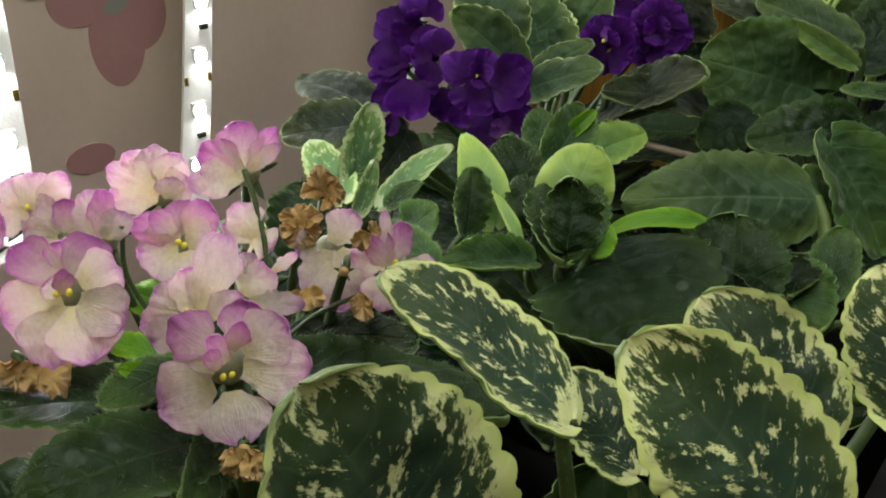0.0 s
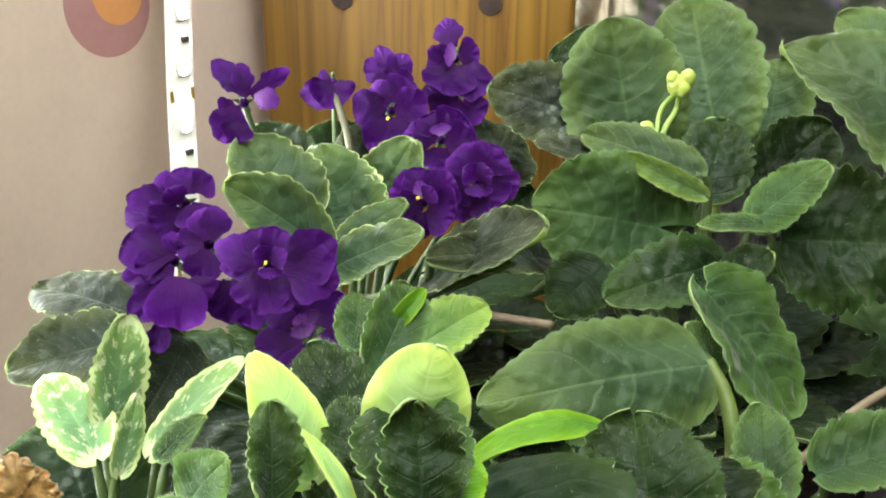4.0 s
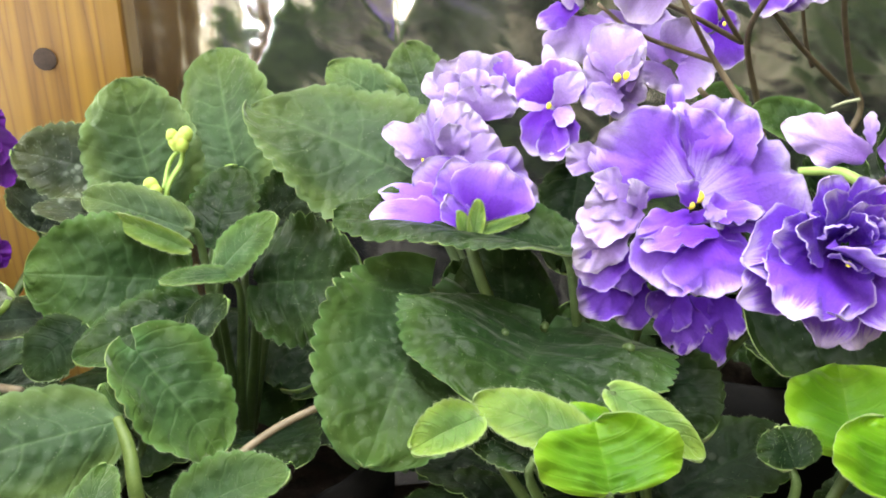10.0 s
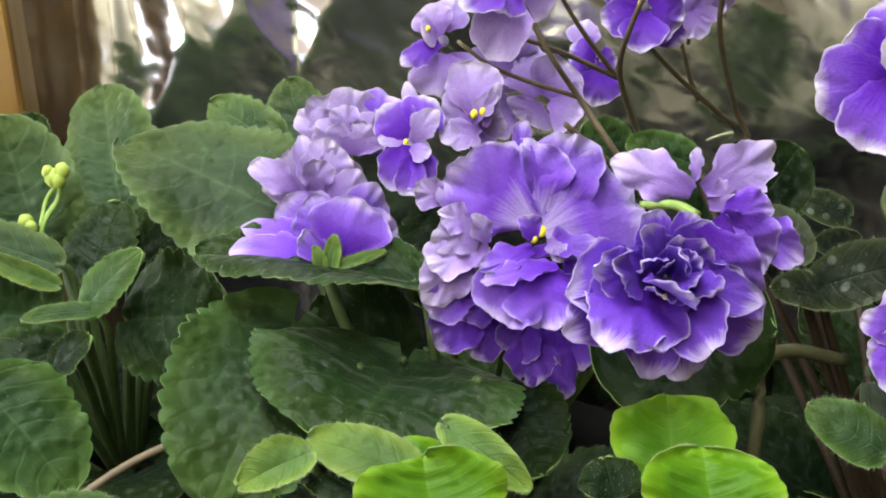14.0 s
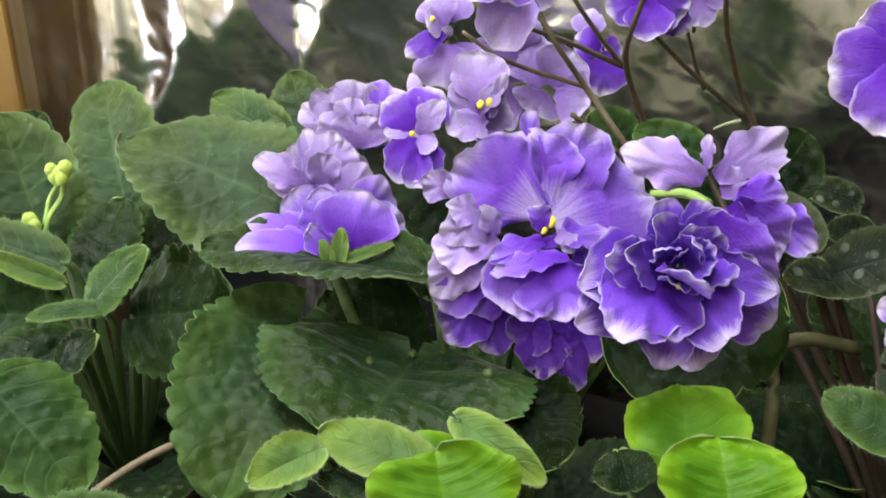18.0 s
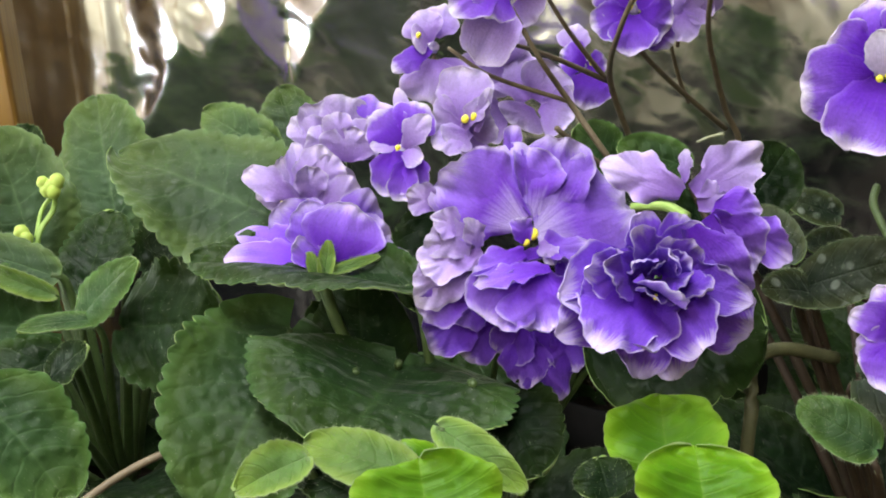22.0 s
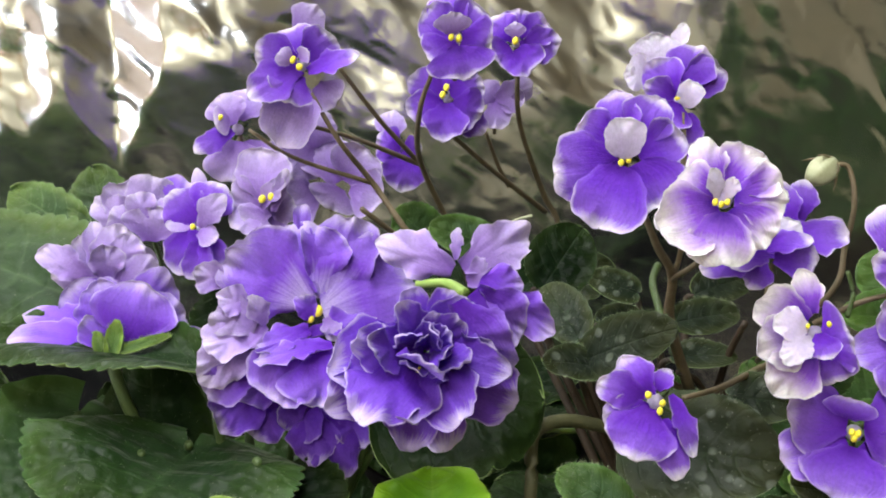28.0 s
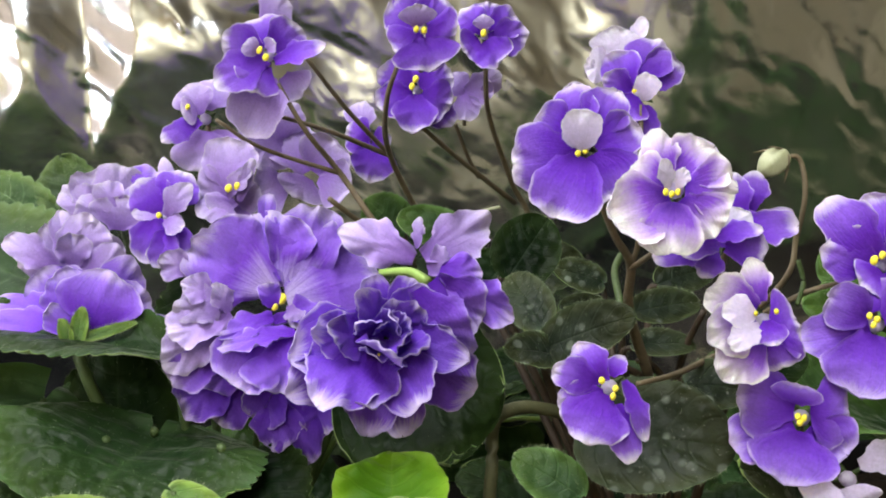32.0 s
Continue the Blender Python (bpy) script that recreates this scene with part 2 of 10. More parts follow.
def plain_material(name, a, c, scale, rough=0.6, metal=0.0, relief=0.3, depth=0.0005, stretch=(1, 1, 1)):
    m, nt, b = material(name)
    tc = nt.nodes.new("ShaderNodeTexCoord")
    mp = node(nt, "ShaderNodeMapping")
    mp.inputs["Scale"].default_value = stretch
    nt.links.new(tc.outputs["Object"], mp.inputs[0])
    n1 = noise_tex(nt, mp.outputs[0], scale, 5)
    n2 = noise_tex(nt, mp.outputs[0], scale * 9, 3)
    k = maths(nt, "MULTIPLY_ADD", n2, 0.35, maths(nt, "MULTIPLY", n1, 0.65))
    nt.links.new(ramp(nt, k, [(0.3, a), (0.7, c)]).outputs[0], b.inputs["Base Color"])
    b.inputs["Roughness"].default_value = rough
    b.inputs["Metallic"].default_value = metal
    bump(nt, b, k, relief, depth)
    return m


LEAF = {
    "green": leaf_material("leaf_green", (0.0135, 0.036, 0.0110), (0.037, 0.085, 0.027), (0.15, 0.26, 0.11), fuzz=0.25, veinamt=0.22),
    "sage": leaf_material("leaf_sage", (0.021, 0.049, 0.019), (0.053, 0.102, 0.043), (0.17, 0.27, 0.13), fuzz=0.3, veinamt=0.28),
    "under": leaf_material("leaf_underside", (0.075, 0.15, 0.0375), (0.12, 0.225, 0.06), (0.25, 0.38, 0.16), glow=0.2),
    # near-black green of dark leaves, also put on leaves that stand for shaded gaps
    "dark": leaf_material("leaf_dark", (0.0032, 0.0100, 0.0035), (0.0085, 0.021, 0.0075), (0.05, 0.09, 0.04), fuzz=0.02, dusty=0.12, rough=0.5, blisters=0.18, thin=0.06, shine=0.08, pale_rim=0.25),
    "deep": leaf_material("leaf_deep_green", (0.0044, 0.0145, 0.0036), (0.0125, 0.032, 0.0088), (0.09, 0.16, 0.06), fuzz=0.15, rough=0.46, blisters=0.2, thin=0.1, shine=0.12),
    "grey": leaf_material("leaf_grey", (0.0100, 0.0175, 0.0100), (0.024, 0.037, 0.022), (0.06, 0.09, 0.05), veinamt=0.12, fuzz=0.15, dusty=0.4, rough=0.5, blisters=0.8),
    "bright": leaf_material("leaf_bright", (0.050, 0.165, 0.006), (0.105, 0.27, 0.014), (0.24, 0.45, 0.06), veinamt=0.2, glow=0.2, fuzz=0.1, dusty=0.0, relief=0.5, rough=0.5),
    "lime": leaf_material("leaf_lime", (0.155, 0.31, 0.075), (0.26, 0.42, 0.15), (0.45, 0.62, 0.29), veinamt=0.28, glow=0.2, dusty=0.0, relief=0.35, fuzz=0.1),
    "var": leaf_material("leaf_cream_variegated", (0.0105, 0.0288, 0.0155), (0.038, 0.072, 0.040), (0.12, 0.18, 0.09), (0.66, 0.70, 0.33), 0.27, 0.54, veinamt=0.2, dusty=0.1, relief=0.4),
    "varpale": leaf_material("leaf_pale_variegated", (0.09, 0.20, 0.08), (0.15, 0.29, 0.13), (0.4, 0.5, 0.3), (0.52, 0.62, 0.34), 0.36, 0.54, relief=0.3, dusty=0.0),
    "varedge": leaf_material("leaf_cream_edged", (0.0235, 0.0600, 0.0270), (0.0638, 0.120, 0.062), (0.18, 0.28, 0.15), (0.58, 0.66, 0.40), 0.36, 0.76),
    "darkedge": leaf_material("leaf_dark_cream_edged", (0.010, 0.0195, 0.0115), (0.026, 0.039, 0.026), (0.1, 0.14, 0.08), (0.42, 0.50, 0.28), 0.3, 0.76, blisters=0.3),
}
PETAL = {
    "pink": petal_material("petal_pink", (0.86, 0.80, 0.52), (0.945, 0.865, 0.77), (0.93, 0.75, 0.80), (0.74, 0.38, 0.68), 1.04, 0.4, 0.05, glow=0.25, thin=0.5),
    "pinkd": petal_material("petal_pink_tipped", (0.86, 0.80, 0.62), (0.85, 0.62, 0.70), (0.72, 0.32, 0.62), (0.56, 0.17, 0.52), 1.0, 0.35, 0.08, glow=0.25, thin=0.5),
    # highlights on the lobes are put into the lighter outer and rim colours
    "purple": petal_material("petal_dark_purple", (0.05, 0.003, 0.09), (0.036, 0.001, 0.085), (0.066, 0.004, 0.155), (0.13, 0.02, 0.27), 1.0, 0.3, 0.35, rough=0.5, sheen=0.0),
    "violet": petal_material("petal_violet", (0.10, 0.010, 0.42), (0.165, 0.045, 0.56), (0.27, 0.14, 0.66), (0.62, 0.52, 0.81), 1.0, 0.26, 0.28, glow=0.06, thin=0.22),
    "throat": petal_material("petal_violet_pale_throat", (0.50, 0.40, 0.74), (0.185, 0.055, 0.58), (0.27, 0.14, 0.66), (0.66, 0.57, 0.83), 1.0, 0.26, 0.28, glow=0.06, thin=0.22),
    # deep violet of the rosette; on low petals it holds their shade too
    "plum_and_shade": petal_material("petal_deep_violet_and_shade", (0.07, 0.006, 0.32), (0.105, 0.020, 0.44), (0.17, 0.065, 0.54), (0.66, 0.57, 0.83), 1.02, 0.30, 0.3, glow=0.05, thin=0.2),
    "pale": petal_material("petal_pale_violet", (0.24, 0.12, 0.50), (0.34, 0.22, 0.60), (0.46, 0.36, 0.69), (0.70, 0.63, 0.80), 1.0, 0.3, 0.22, glow=0.06, thin=0.22),
    "star": petal_material("petal_violet_white_rim", (0.10, 0.010, 0.40), (0.15, 0.030, 0.55), (0.26, 0.12, 0.66), (0.88, 0.83, 0.92), 1.0, 0.20, 0.28, thin=0.25),
    "starwhite": petal_material("petal_white_violet_throat", (0.09, 0.012, 0.40), (0.26, 0.09, 0.66), (0.62, 0.48, 0.80), (0.90, 0.88, 0.88), 0.86, 0.3, 0.25, thin=0.25),
    "hood": petal_material("petal_lilac_white", (0.70, 0.62, 0.82), (0.72, 0.64, 0.88), (0.78, 0.72, 0.92), (0.88, 0.85, 0.94), 0.95, 0.3, 0.12),
    "mauve": petal_material("petal_mauve", (0.40, 0.24, 0.52), (0.26, 0.10, 0.42), (0.18, 0.04, 0.34), (0.14, 0.02, 0.28), 0.95, 0.4, 0.3),
    "wilted": petal_material("petal_wilted", (0.42, 0.25, 0.08), (0.62, 0.42, 0.16), (0.68, 0.48, 0.21), (0.72, 0.53, 0.27), 0.9, 0.4, 0.4, rough=0.75),
}
HAIR = plain_material("leaf_hair", (0.16, 0.22, 0.10), (0.26, 0.32, 0.18), 400, 0.6)
YELLOW = plain_material("anther_yellow", (0.86, 0.74, 0.03), (0.95, 0.86, 0.08), 900, 0.5)
STALK_GREEN = plain_material("stalk_green", (0.035, 0.065, 0.014), (0.07, 0.115, 0.03), 300, 0.55)
STALK_BROWN = plain_material("stalk_brown", (0.11, 0.085, 0.050), (0.21, 0.165, 0.100), 300, 0.6)
STALK_PALE = plain_material("stalk_pale", (0.042, 0.046, 0.016), (0.085, 0.082, 0.034), 300, 0.6)
STALK_SAP = plain_material("stalk_sap_green", (0.075, 0.13, 0.022), (0.14, 0.20, 0.045), 300, 0.55)
STALK_LIME = plain_material("stalk_lime", (0.22, 0.38, 0.06), (0.34, 0.50, 0.12), 300, 0.5)
BUD = plain_material("bud_lime", (0.34, 0.48, 0.06), (0.48, 0.60, 0.14), 400, 0.5)
BUD_PALE = plain_material("bud_pale", (0.28, 0.31, 0.17), (0.44, 0.46, 0.30), 300, 0.55)
STALK_DARK = plain_material("petiole_dark", (0.024, 0.015, 0.008), (0.055, 0.034, 0.018), 300, 0.6)
SOIL = plain_material("soil", (0.012, 0.009, 0.007), (0.05, 0.035, 0.025), 160, 0.95, relief=1.0, depth=0.004)
POT = plain_material("pot_plastic", (0.006, 0.006, 0.006), (0.012, 0.011, 0.010), 60, 0.9)
SHELF = plain_material("shelf_board", (0.012, 0.009, 0.007), (0.03, 0.022, 0.016), 18, 0.7, stretch=(1, 6, 6))

for matt in (POT, SOIL):
    matt.node_tree.nodes["Principled BSDF"].inputs["Specular IOR Level"].default_value = 0.12

# ---- shapes ----


def mesh_object(name, verts, faces, mats, parent=None, uvs=None, slots=None, label="", smooth=True):
    me = bpy.data.meshes.new(name)
    me.from_pydata([tuple(v) for v in verts], [], faces)
    for m in mats:
        me.materials.append(m)
    if slots is not None:
        me.polygons.foreach_set("material_index", slots)
    if smooth:
        me.polygons.foreach_set("use_smooth", [True] * len(me.polygons))
    if uvs is not None:
        layer = me.uv_layers.new(name="UVMap")
        loop = np.empty(len(me.loops), dtype=np.int32)
        me.loops.foreach_get("vertex_index", loop)
        layer.data.foreach_set("uv", np.asarray(uvs, dtype=np.float32)[loop].ravel())
    me.update()
    ob = new(name, me)
    if parent:
        ob.parent = parent
    return tagged(ob, label=label)


def unit(v):
    v = np.array(v, dtype=float)
    return v / max(np.linalg.norm(v), 1e-9)


def sheet(grid, uv, thick, rimmed=True):
    """A closed thin shell from a grid of points (rows x cols x 3): upper side, under side and rim."""
    nr, nc, _ = grid.shape
    du = np.gradient(grid, axis=0)
    dv = np.gradient(grid, axis=1)
    nrm = np.cross(du, dv)
    nrm /= np.maximum(np.linalg.norm(nrm, axis=2, keepdims=True), 1e-12)
    taper = np.ones((nr, nc, 1)) * thick
    taper[0], taper[-1], taper[:, 0], taper[:, -1] = [thick * 0.35] * 4
    low = grid - nrm * taper
    idx = np.arange(nr * nc).reshape(nr, nc)
    a, b, c, d = idx[:-1, :-1].ravel(), idx[1:, :-1].ravel(), idx[1:, 1:].ravel(), idx[:-1, 1:].ravel()
    up = np.stack([a, b, c, d], 1)
    dn = np.stack([c, b, a, d], 1) + nr * nc
    ring = np.concatenate([idx[0, :], idx[1:, -1], idx[-1, -2::-1], idx[-2:0:-1, 0]])
    if not rimmed:
        faces = np.concatenate([up, dn]).tolist()
        slots = [0] * len(up) + [1] * len(dn)
        return np.concatenate([grid.reshape(-1, 3), low.reshape(-1, 3)]), faces, slots, np.concatenate([uv, uv])
    m, k = 2 * nr * nc, len(ring)
    a = np.arange(k)
    rim = np.stack([m + a, m + (a + 1) % k, m + k + (a + 1) % k, m + k + a], 1)
    faces = np.concatenate([up, dn, rim]).tolist()
    slots = [0] * len(up) + [1] * len(dn) + [1] * len(rim)
    flat, flow = grid.reshape(-1, 3), low.reshape(-1, 3)
    return np.concatenate([flat, flow, flat[ring], flow[ring]]), faces, slots, np.concatenate([uv, uv, uv[ring], uv[ring]])


COUNT = [0]


def hairs(points, outs, length, rnd):
    """Fine short hairs: one thin sliver for each point, leaning out."""
    v, f = [], []
    for q, o in zip(points, outs):
        d = unit(o + np.array((rnd.uniform(-0.5, 0.5), rnd.uniform(-0.5, 0.5), rnd.uniform(-0.5, 0.5))))
        w = unit(np.cross(d, (0.3, 0.4, 0.86))) * 0.00004
        k = len(v)
        v += [q - w, q + w, q + d * length * rnd.uniform(0.5, 1.2)]
        f.append((k, k + 1, k + 2))
    return v, f


def leaf(plant, base, tip, normal, width, kind, fold=0.12, curl=0.35, teeth=9, under="under", wave=0.10, puff=0.020, notch=0.12, name="leaf", lobe=0.05, funnel=0.0, point=0.0):
    """A blade from base to tip. fold: how far the halves rise from the midrib; curl: how far the blade bends down to its tip; lobe: how far the base is heart-shaped; funnel: how deep the blade sinks to its stalk; point: how narrow the tip is."""
    COUNT[0] += 1
    seed = COUNT[0] * 7.31
    base, tip = np.array(base), np.array(tip)
    L = np.linalg.norm(tip - base)
    x = (tip - base) / L
    n = unit(np.array(normal) - np.dot(normal, x) * x)
    y = np.cross(n, x)
    nu, nv = 7 * teeth + 5, 17
    u, v = np.linspace(0, 1, nu), np.linspace(-1, 1, nv)
    prof = np.sin(np.pi * np.clip(u, 0, 1) ** 0.80) ** 0.46 * (1.02 - 0.03 * u)
    prof = prof * (1 - point * u ** 2.5)
    prof[0] = 0.1
    prof[-1] = 0.05
    jag = np.array([0.6 + 0.9 * abs(noise.noise((k * 6.1 + seed, seed, 0.3))) for k in u])
    scal = 1 + notch * jag * (np.abs(np.sin(np.pi * teeth * (u + 0.02 * np.sin(u * 7 + seed)))) ** 0.8 - 0.7)
    scal = 1 + (scal - 1) * np.clip(u * 5, 0, 1) * np.clip((1 - u) * 8, 0, 1)
    half = width / 2 * prof
    U, V = np.meshgrid(u, v, indexing="ij")
    edge = np.abs(V) ** 3
    H = half[:, None] + np.minimum(half, 0.36 * L)[:, None] * edge * (scal[:, None] - 1)
    ang = curl * (U ** 1.3)
    step = 1.0 / (nu - 1)
    cx = np.cumsum(np.cos(curl * u ** 1.3)) * step
    cz = -np.cumsum(np.sin(curl * u ** 1.3)) * step
    cx, cz = cx - cx[0], cz - cz[0]
    chord = math.hypot(cx[-1], cz[-1])
    ca, sa = cx[-1] / chord, cz[-1] / chord
    px, pz = (cx * ca + cz * sa) / chord * L, (-cx * sa + cz * ca) / chord * L
    swell = np.abs(np.cos(19 * (U - 0.26 * np.abs(V) ** 1.5) - math.pi / 4)) - 0.6
    quilt = puff * width * swell * np.clip(np.abs(V) * 3, 0, 1) * (1 - 0.6 * np.abs(V))
    wob = np.zeros_like(U)
    for i in range(0, nu):
        for j in range(nv):
            wob[i, j] = noise.noise((u[i] * 2.2 + seed, v[j] * 1.3 - seed, seed * 0.37)) + 0.22 * noise.noise((u[i] * 7 + seed, v[j] * 4 - seed, seed))
    ripple = edge * 0.4 * np.sin(u[:, None] * 15 + seed + V * 1.5)
    Z = pz[:, None] + fold * H * np.abs(V) ** 1.4 + quilt + wave * width * (wob * (0.35 + np.abs(V)) + 0.5 * ripple)
    dip = -0.012 * width * np.exp(-(V / 0.09) ** 2)
    Z = Z + dip
    X = px[:, None] - lobe * L * np.abs(V) ** 2 * (1 - U) ** 3
    Z = Z - funnel * L * np.exp(-(U / 0.38) ** 2) * np.exp(-(V / 0.5) ** 2)
    G = base + X[..., None] * x + (V * H)[..., None] * y + Z[..., None] * n
    uv = np.stack([(V + 1) / 2, U], -1).reshape(-1, 2)
    verts, faces, slots, uvs = sheet(G, uv, 0.0007)
    rnd = random.Random(COUNT[0])
    pts, outs = [], []
    for k in range(320):
        i = rnd.uniform(0.1, nu - 1.01)
        a, r = int(i), i - int(i)
        j, s = (0, -1) if k % 2 else (nv - 1, 1)
        pts.append(G[a, j] * (1 - r) + G[a + 1, j] * r)
        outs.append(y * s + x * (i / nu - 0.3) + n * 0.3)
    for k in range(60 if kind in ("dark", "grey", "lime", "bright") else 220):
        pts.append(G[rnd.randrange(2, nu - 2), rnd.randrange(1, nv - 1)])
        outs.append(n + x * 0.4)
    hv, hf = hairs(pts, outs, 0.0002 if kind[:3] in ("var", "lim", "bri") else 0.0009, rnd)
    m = len(verts)
    verts = np.concatenate([verts, np.array(hv)])
    faces = faces + [tuple(m + q for q in t) for t in hf]
    slots = list(slots) + [2] * len(hf)
    uvs = np.concatenate([uvs, np.zeros((len(hv), 2))])
    return mesh_object(name, verts, faces, [LEAF[kind], LEAF[under], HAIR], plant, uvs, slots)


def spline(points, steps=6):
    p = [np.array(q, dtype=float) for q in points]
    p = [2 * p[0] - p[1]] + p + [2 * p[-1] - p[-2]]
    out = []
    for i in range(1, len(p) - 2):
        for k in range(steps):
            t = k / steps
            out.append(0.5 * (2 * p[i] + (p[i + 1] - p[i - 1]) * t + (2 * p[i - 1] - 5 * p[i] + 4 * p[i + 1] - p[i + 2]) * t * t + (3 * p[i] - p[i - 1] - 3 * p[i + 1] + p[i + 2]) * t ** 3))
    out.append(p[-2])
    return np.array(out)


def tube_data(points, r0, r1, sides=8):
    c = spline(points)
    n = len(c)
    verts, faces = [], []
    tang = np.gradient(c, axis=0)
    ref = np.array((0.31, 0.52, 0.79))
    for i in range(n):
        t = unit(tang[i])
        a = unit(np.cross(t, ref))
        b = np.cross(t, a)
        r = r0 + (r1 - r0) * i / (n - 1)
        for k in range(sides):
            th = 2 * math.pi * k / sides
            verts.append(c[i] + r * (math.cos(th) * a + math.sin(th) * b))
    for i in range(n - 1):
        for k in range(sides):
            k2 = (k + 1) % sides
            faces.append((i * sides + k, i * sides + k2, (i + 1) * sides + k2, (i + 1) * sides + k))
    faces.append(tuple(range(sides))[::-1])
    faces.append(tuple(range((n - 1) * sides, n * sides)))
    return verts, faces


def stalk(parent, points, r0, r1, mat, name="flower_stalk"):
    v, f = tube_data(points, r0, r1)
    COUNT[0] += 1
    rnd = random.Random(COUNT[0])
    c = spline(points)
    pts, outs = [], []
    for k in range(0 if name == "pedicel" else 40 + int(np.linalg.norm(c[-1] - c[0]) * 2500)):
        i = rnd.randrange(0, len(c))
        q = np.array(v[i * 8 + rnd.randrange(8)])
        step = c[min(i + 1, len(c) - 1)] - c[max(i - 1, 0)]
        pts.append(q + step * rnd.uniform(-0.25, 0.25))
        outs.append(unit(q - c[i]))
    hv, hf = hairs(pts, outs, 0.0008, rnd)
    slots = [0] * len(f) + [1] * len(hf)
    f = f + [tuple(len(v) + q for q in t) for t in hf]
    return mesh_object(name, list(v) + hv, f, [mat, HAIR], parent, slots=slots)


def blob_data(centre, axis, r, length, rows=7, sides=9):
    a = unit(axis)
    p = unit(np.cross(a, (0.3, 0.5, 0.81)))
    q = np.cross(a, p)
    verts, faces = [], []
    for i in range(rows + 1):
        th = math.pi * i / rows
        for k in range(sides):
            ph = 2 * math.pi * k / sides
            verts.append(np.array(centre) - a * math.cos(th) * length + math.sin(th) * r * (math.cos(ph) * p + math.sin(ph) * q))
    for i in range(rows):
        for k in range(sides):
            k2 = (k + 1) % sides
            faces.append((i * sides + k, i * sides + k2, (i + 1) * sides + k2, (i + 1) * sides + k))
    return verts, faces


def sepals(centre, axis, length, lift):
    """Five pointed sepals round an axis, as closed slivers."""
    p = unit(np.cross(axis, (0.3, 0.5, 0.81)))
    q = np.cross(axis, p)
    v, f = [], []
    for k in range(5):
        th = 2 * math.pi * k / 5
        out = math.cos(th) * p + math.sin(th) * q
        s = np.cross(axis, out)
        k0 = len(v)
        for a, w in ((0.0, 0.12), (0.45, 0.17), (0.8, 0.1), (1.0, 0.01)):
            c = centre + (out * a + axis * lift * a * a * 2.0) * length
            v += [c - s * w * length, c + axis * 0.05 * length, c + s * w * length, c - axis * 0.05 * length]
        for i in range(3):
            for m in range(4):
                f.append((k0 + i * 4 + m, k0 + i * 4 + (m + 1) % 4, k0 + i * 4 + 4 + (m + 1) % 4, k0 + i * 4 + 4 + m))
    return v, f


def bloom(plant, centre, facing, r, heart, label=""):
    """The green calyx of one bloom, on which its petals and anthers sit."""
    z = unit(facing)
    v, f = blob_data(np.array(centre) - z * r * 0.6, z, r * 0.8, r)
    sv, sf = sepals(np.array(centre) - z * r * 1.2, z, r * 1.7, 0.2)
    slots = [0] * len(f) + [1] * len(sf)
    f = f + [tuple(len(v) + q for q in t) for t in sf]
    v = list(v) + sv
    return mesh_object("flower", v, f, [heart, STALK_GREEN], plant, uvs=np.full((len(v), 2), 0.5), slots=slots, label=label)


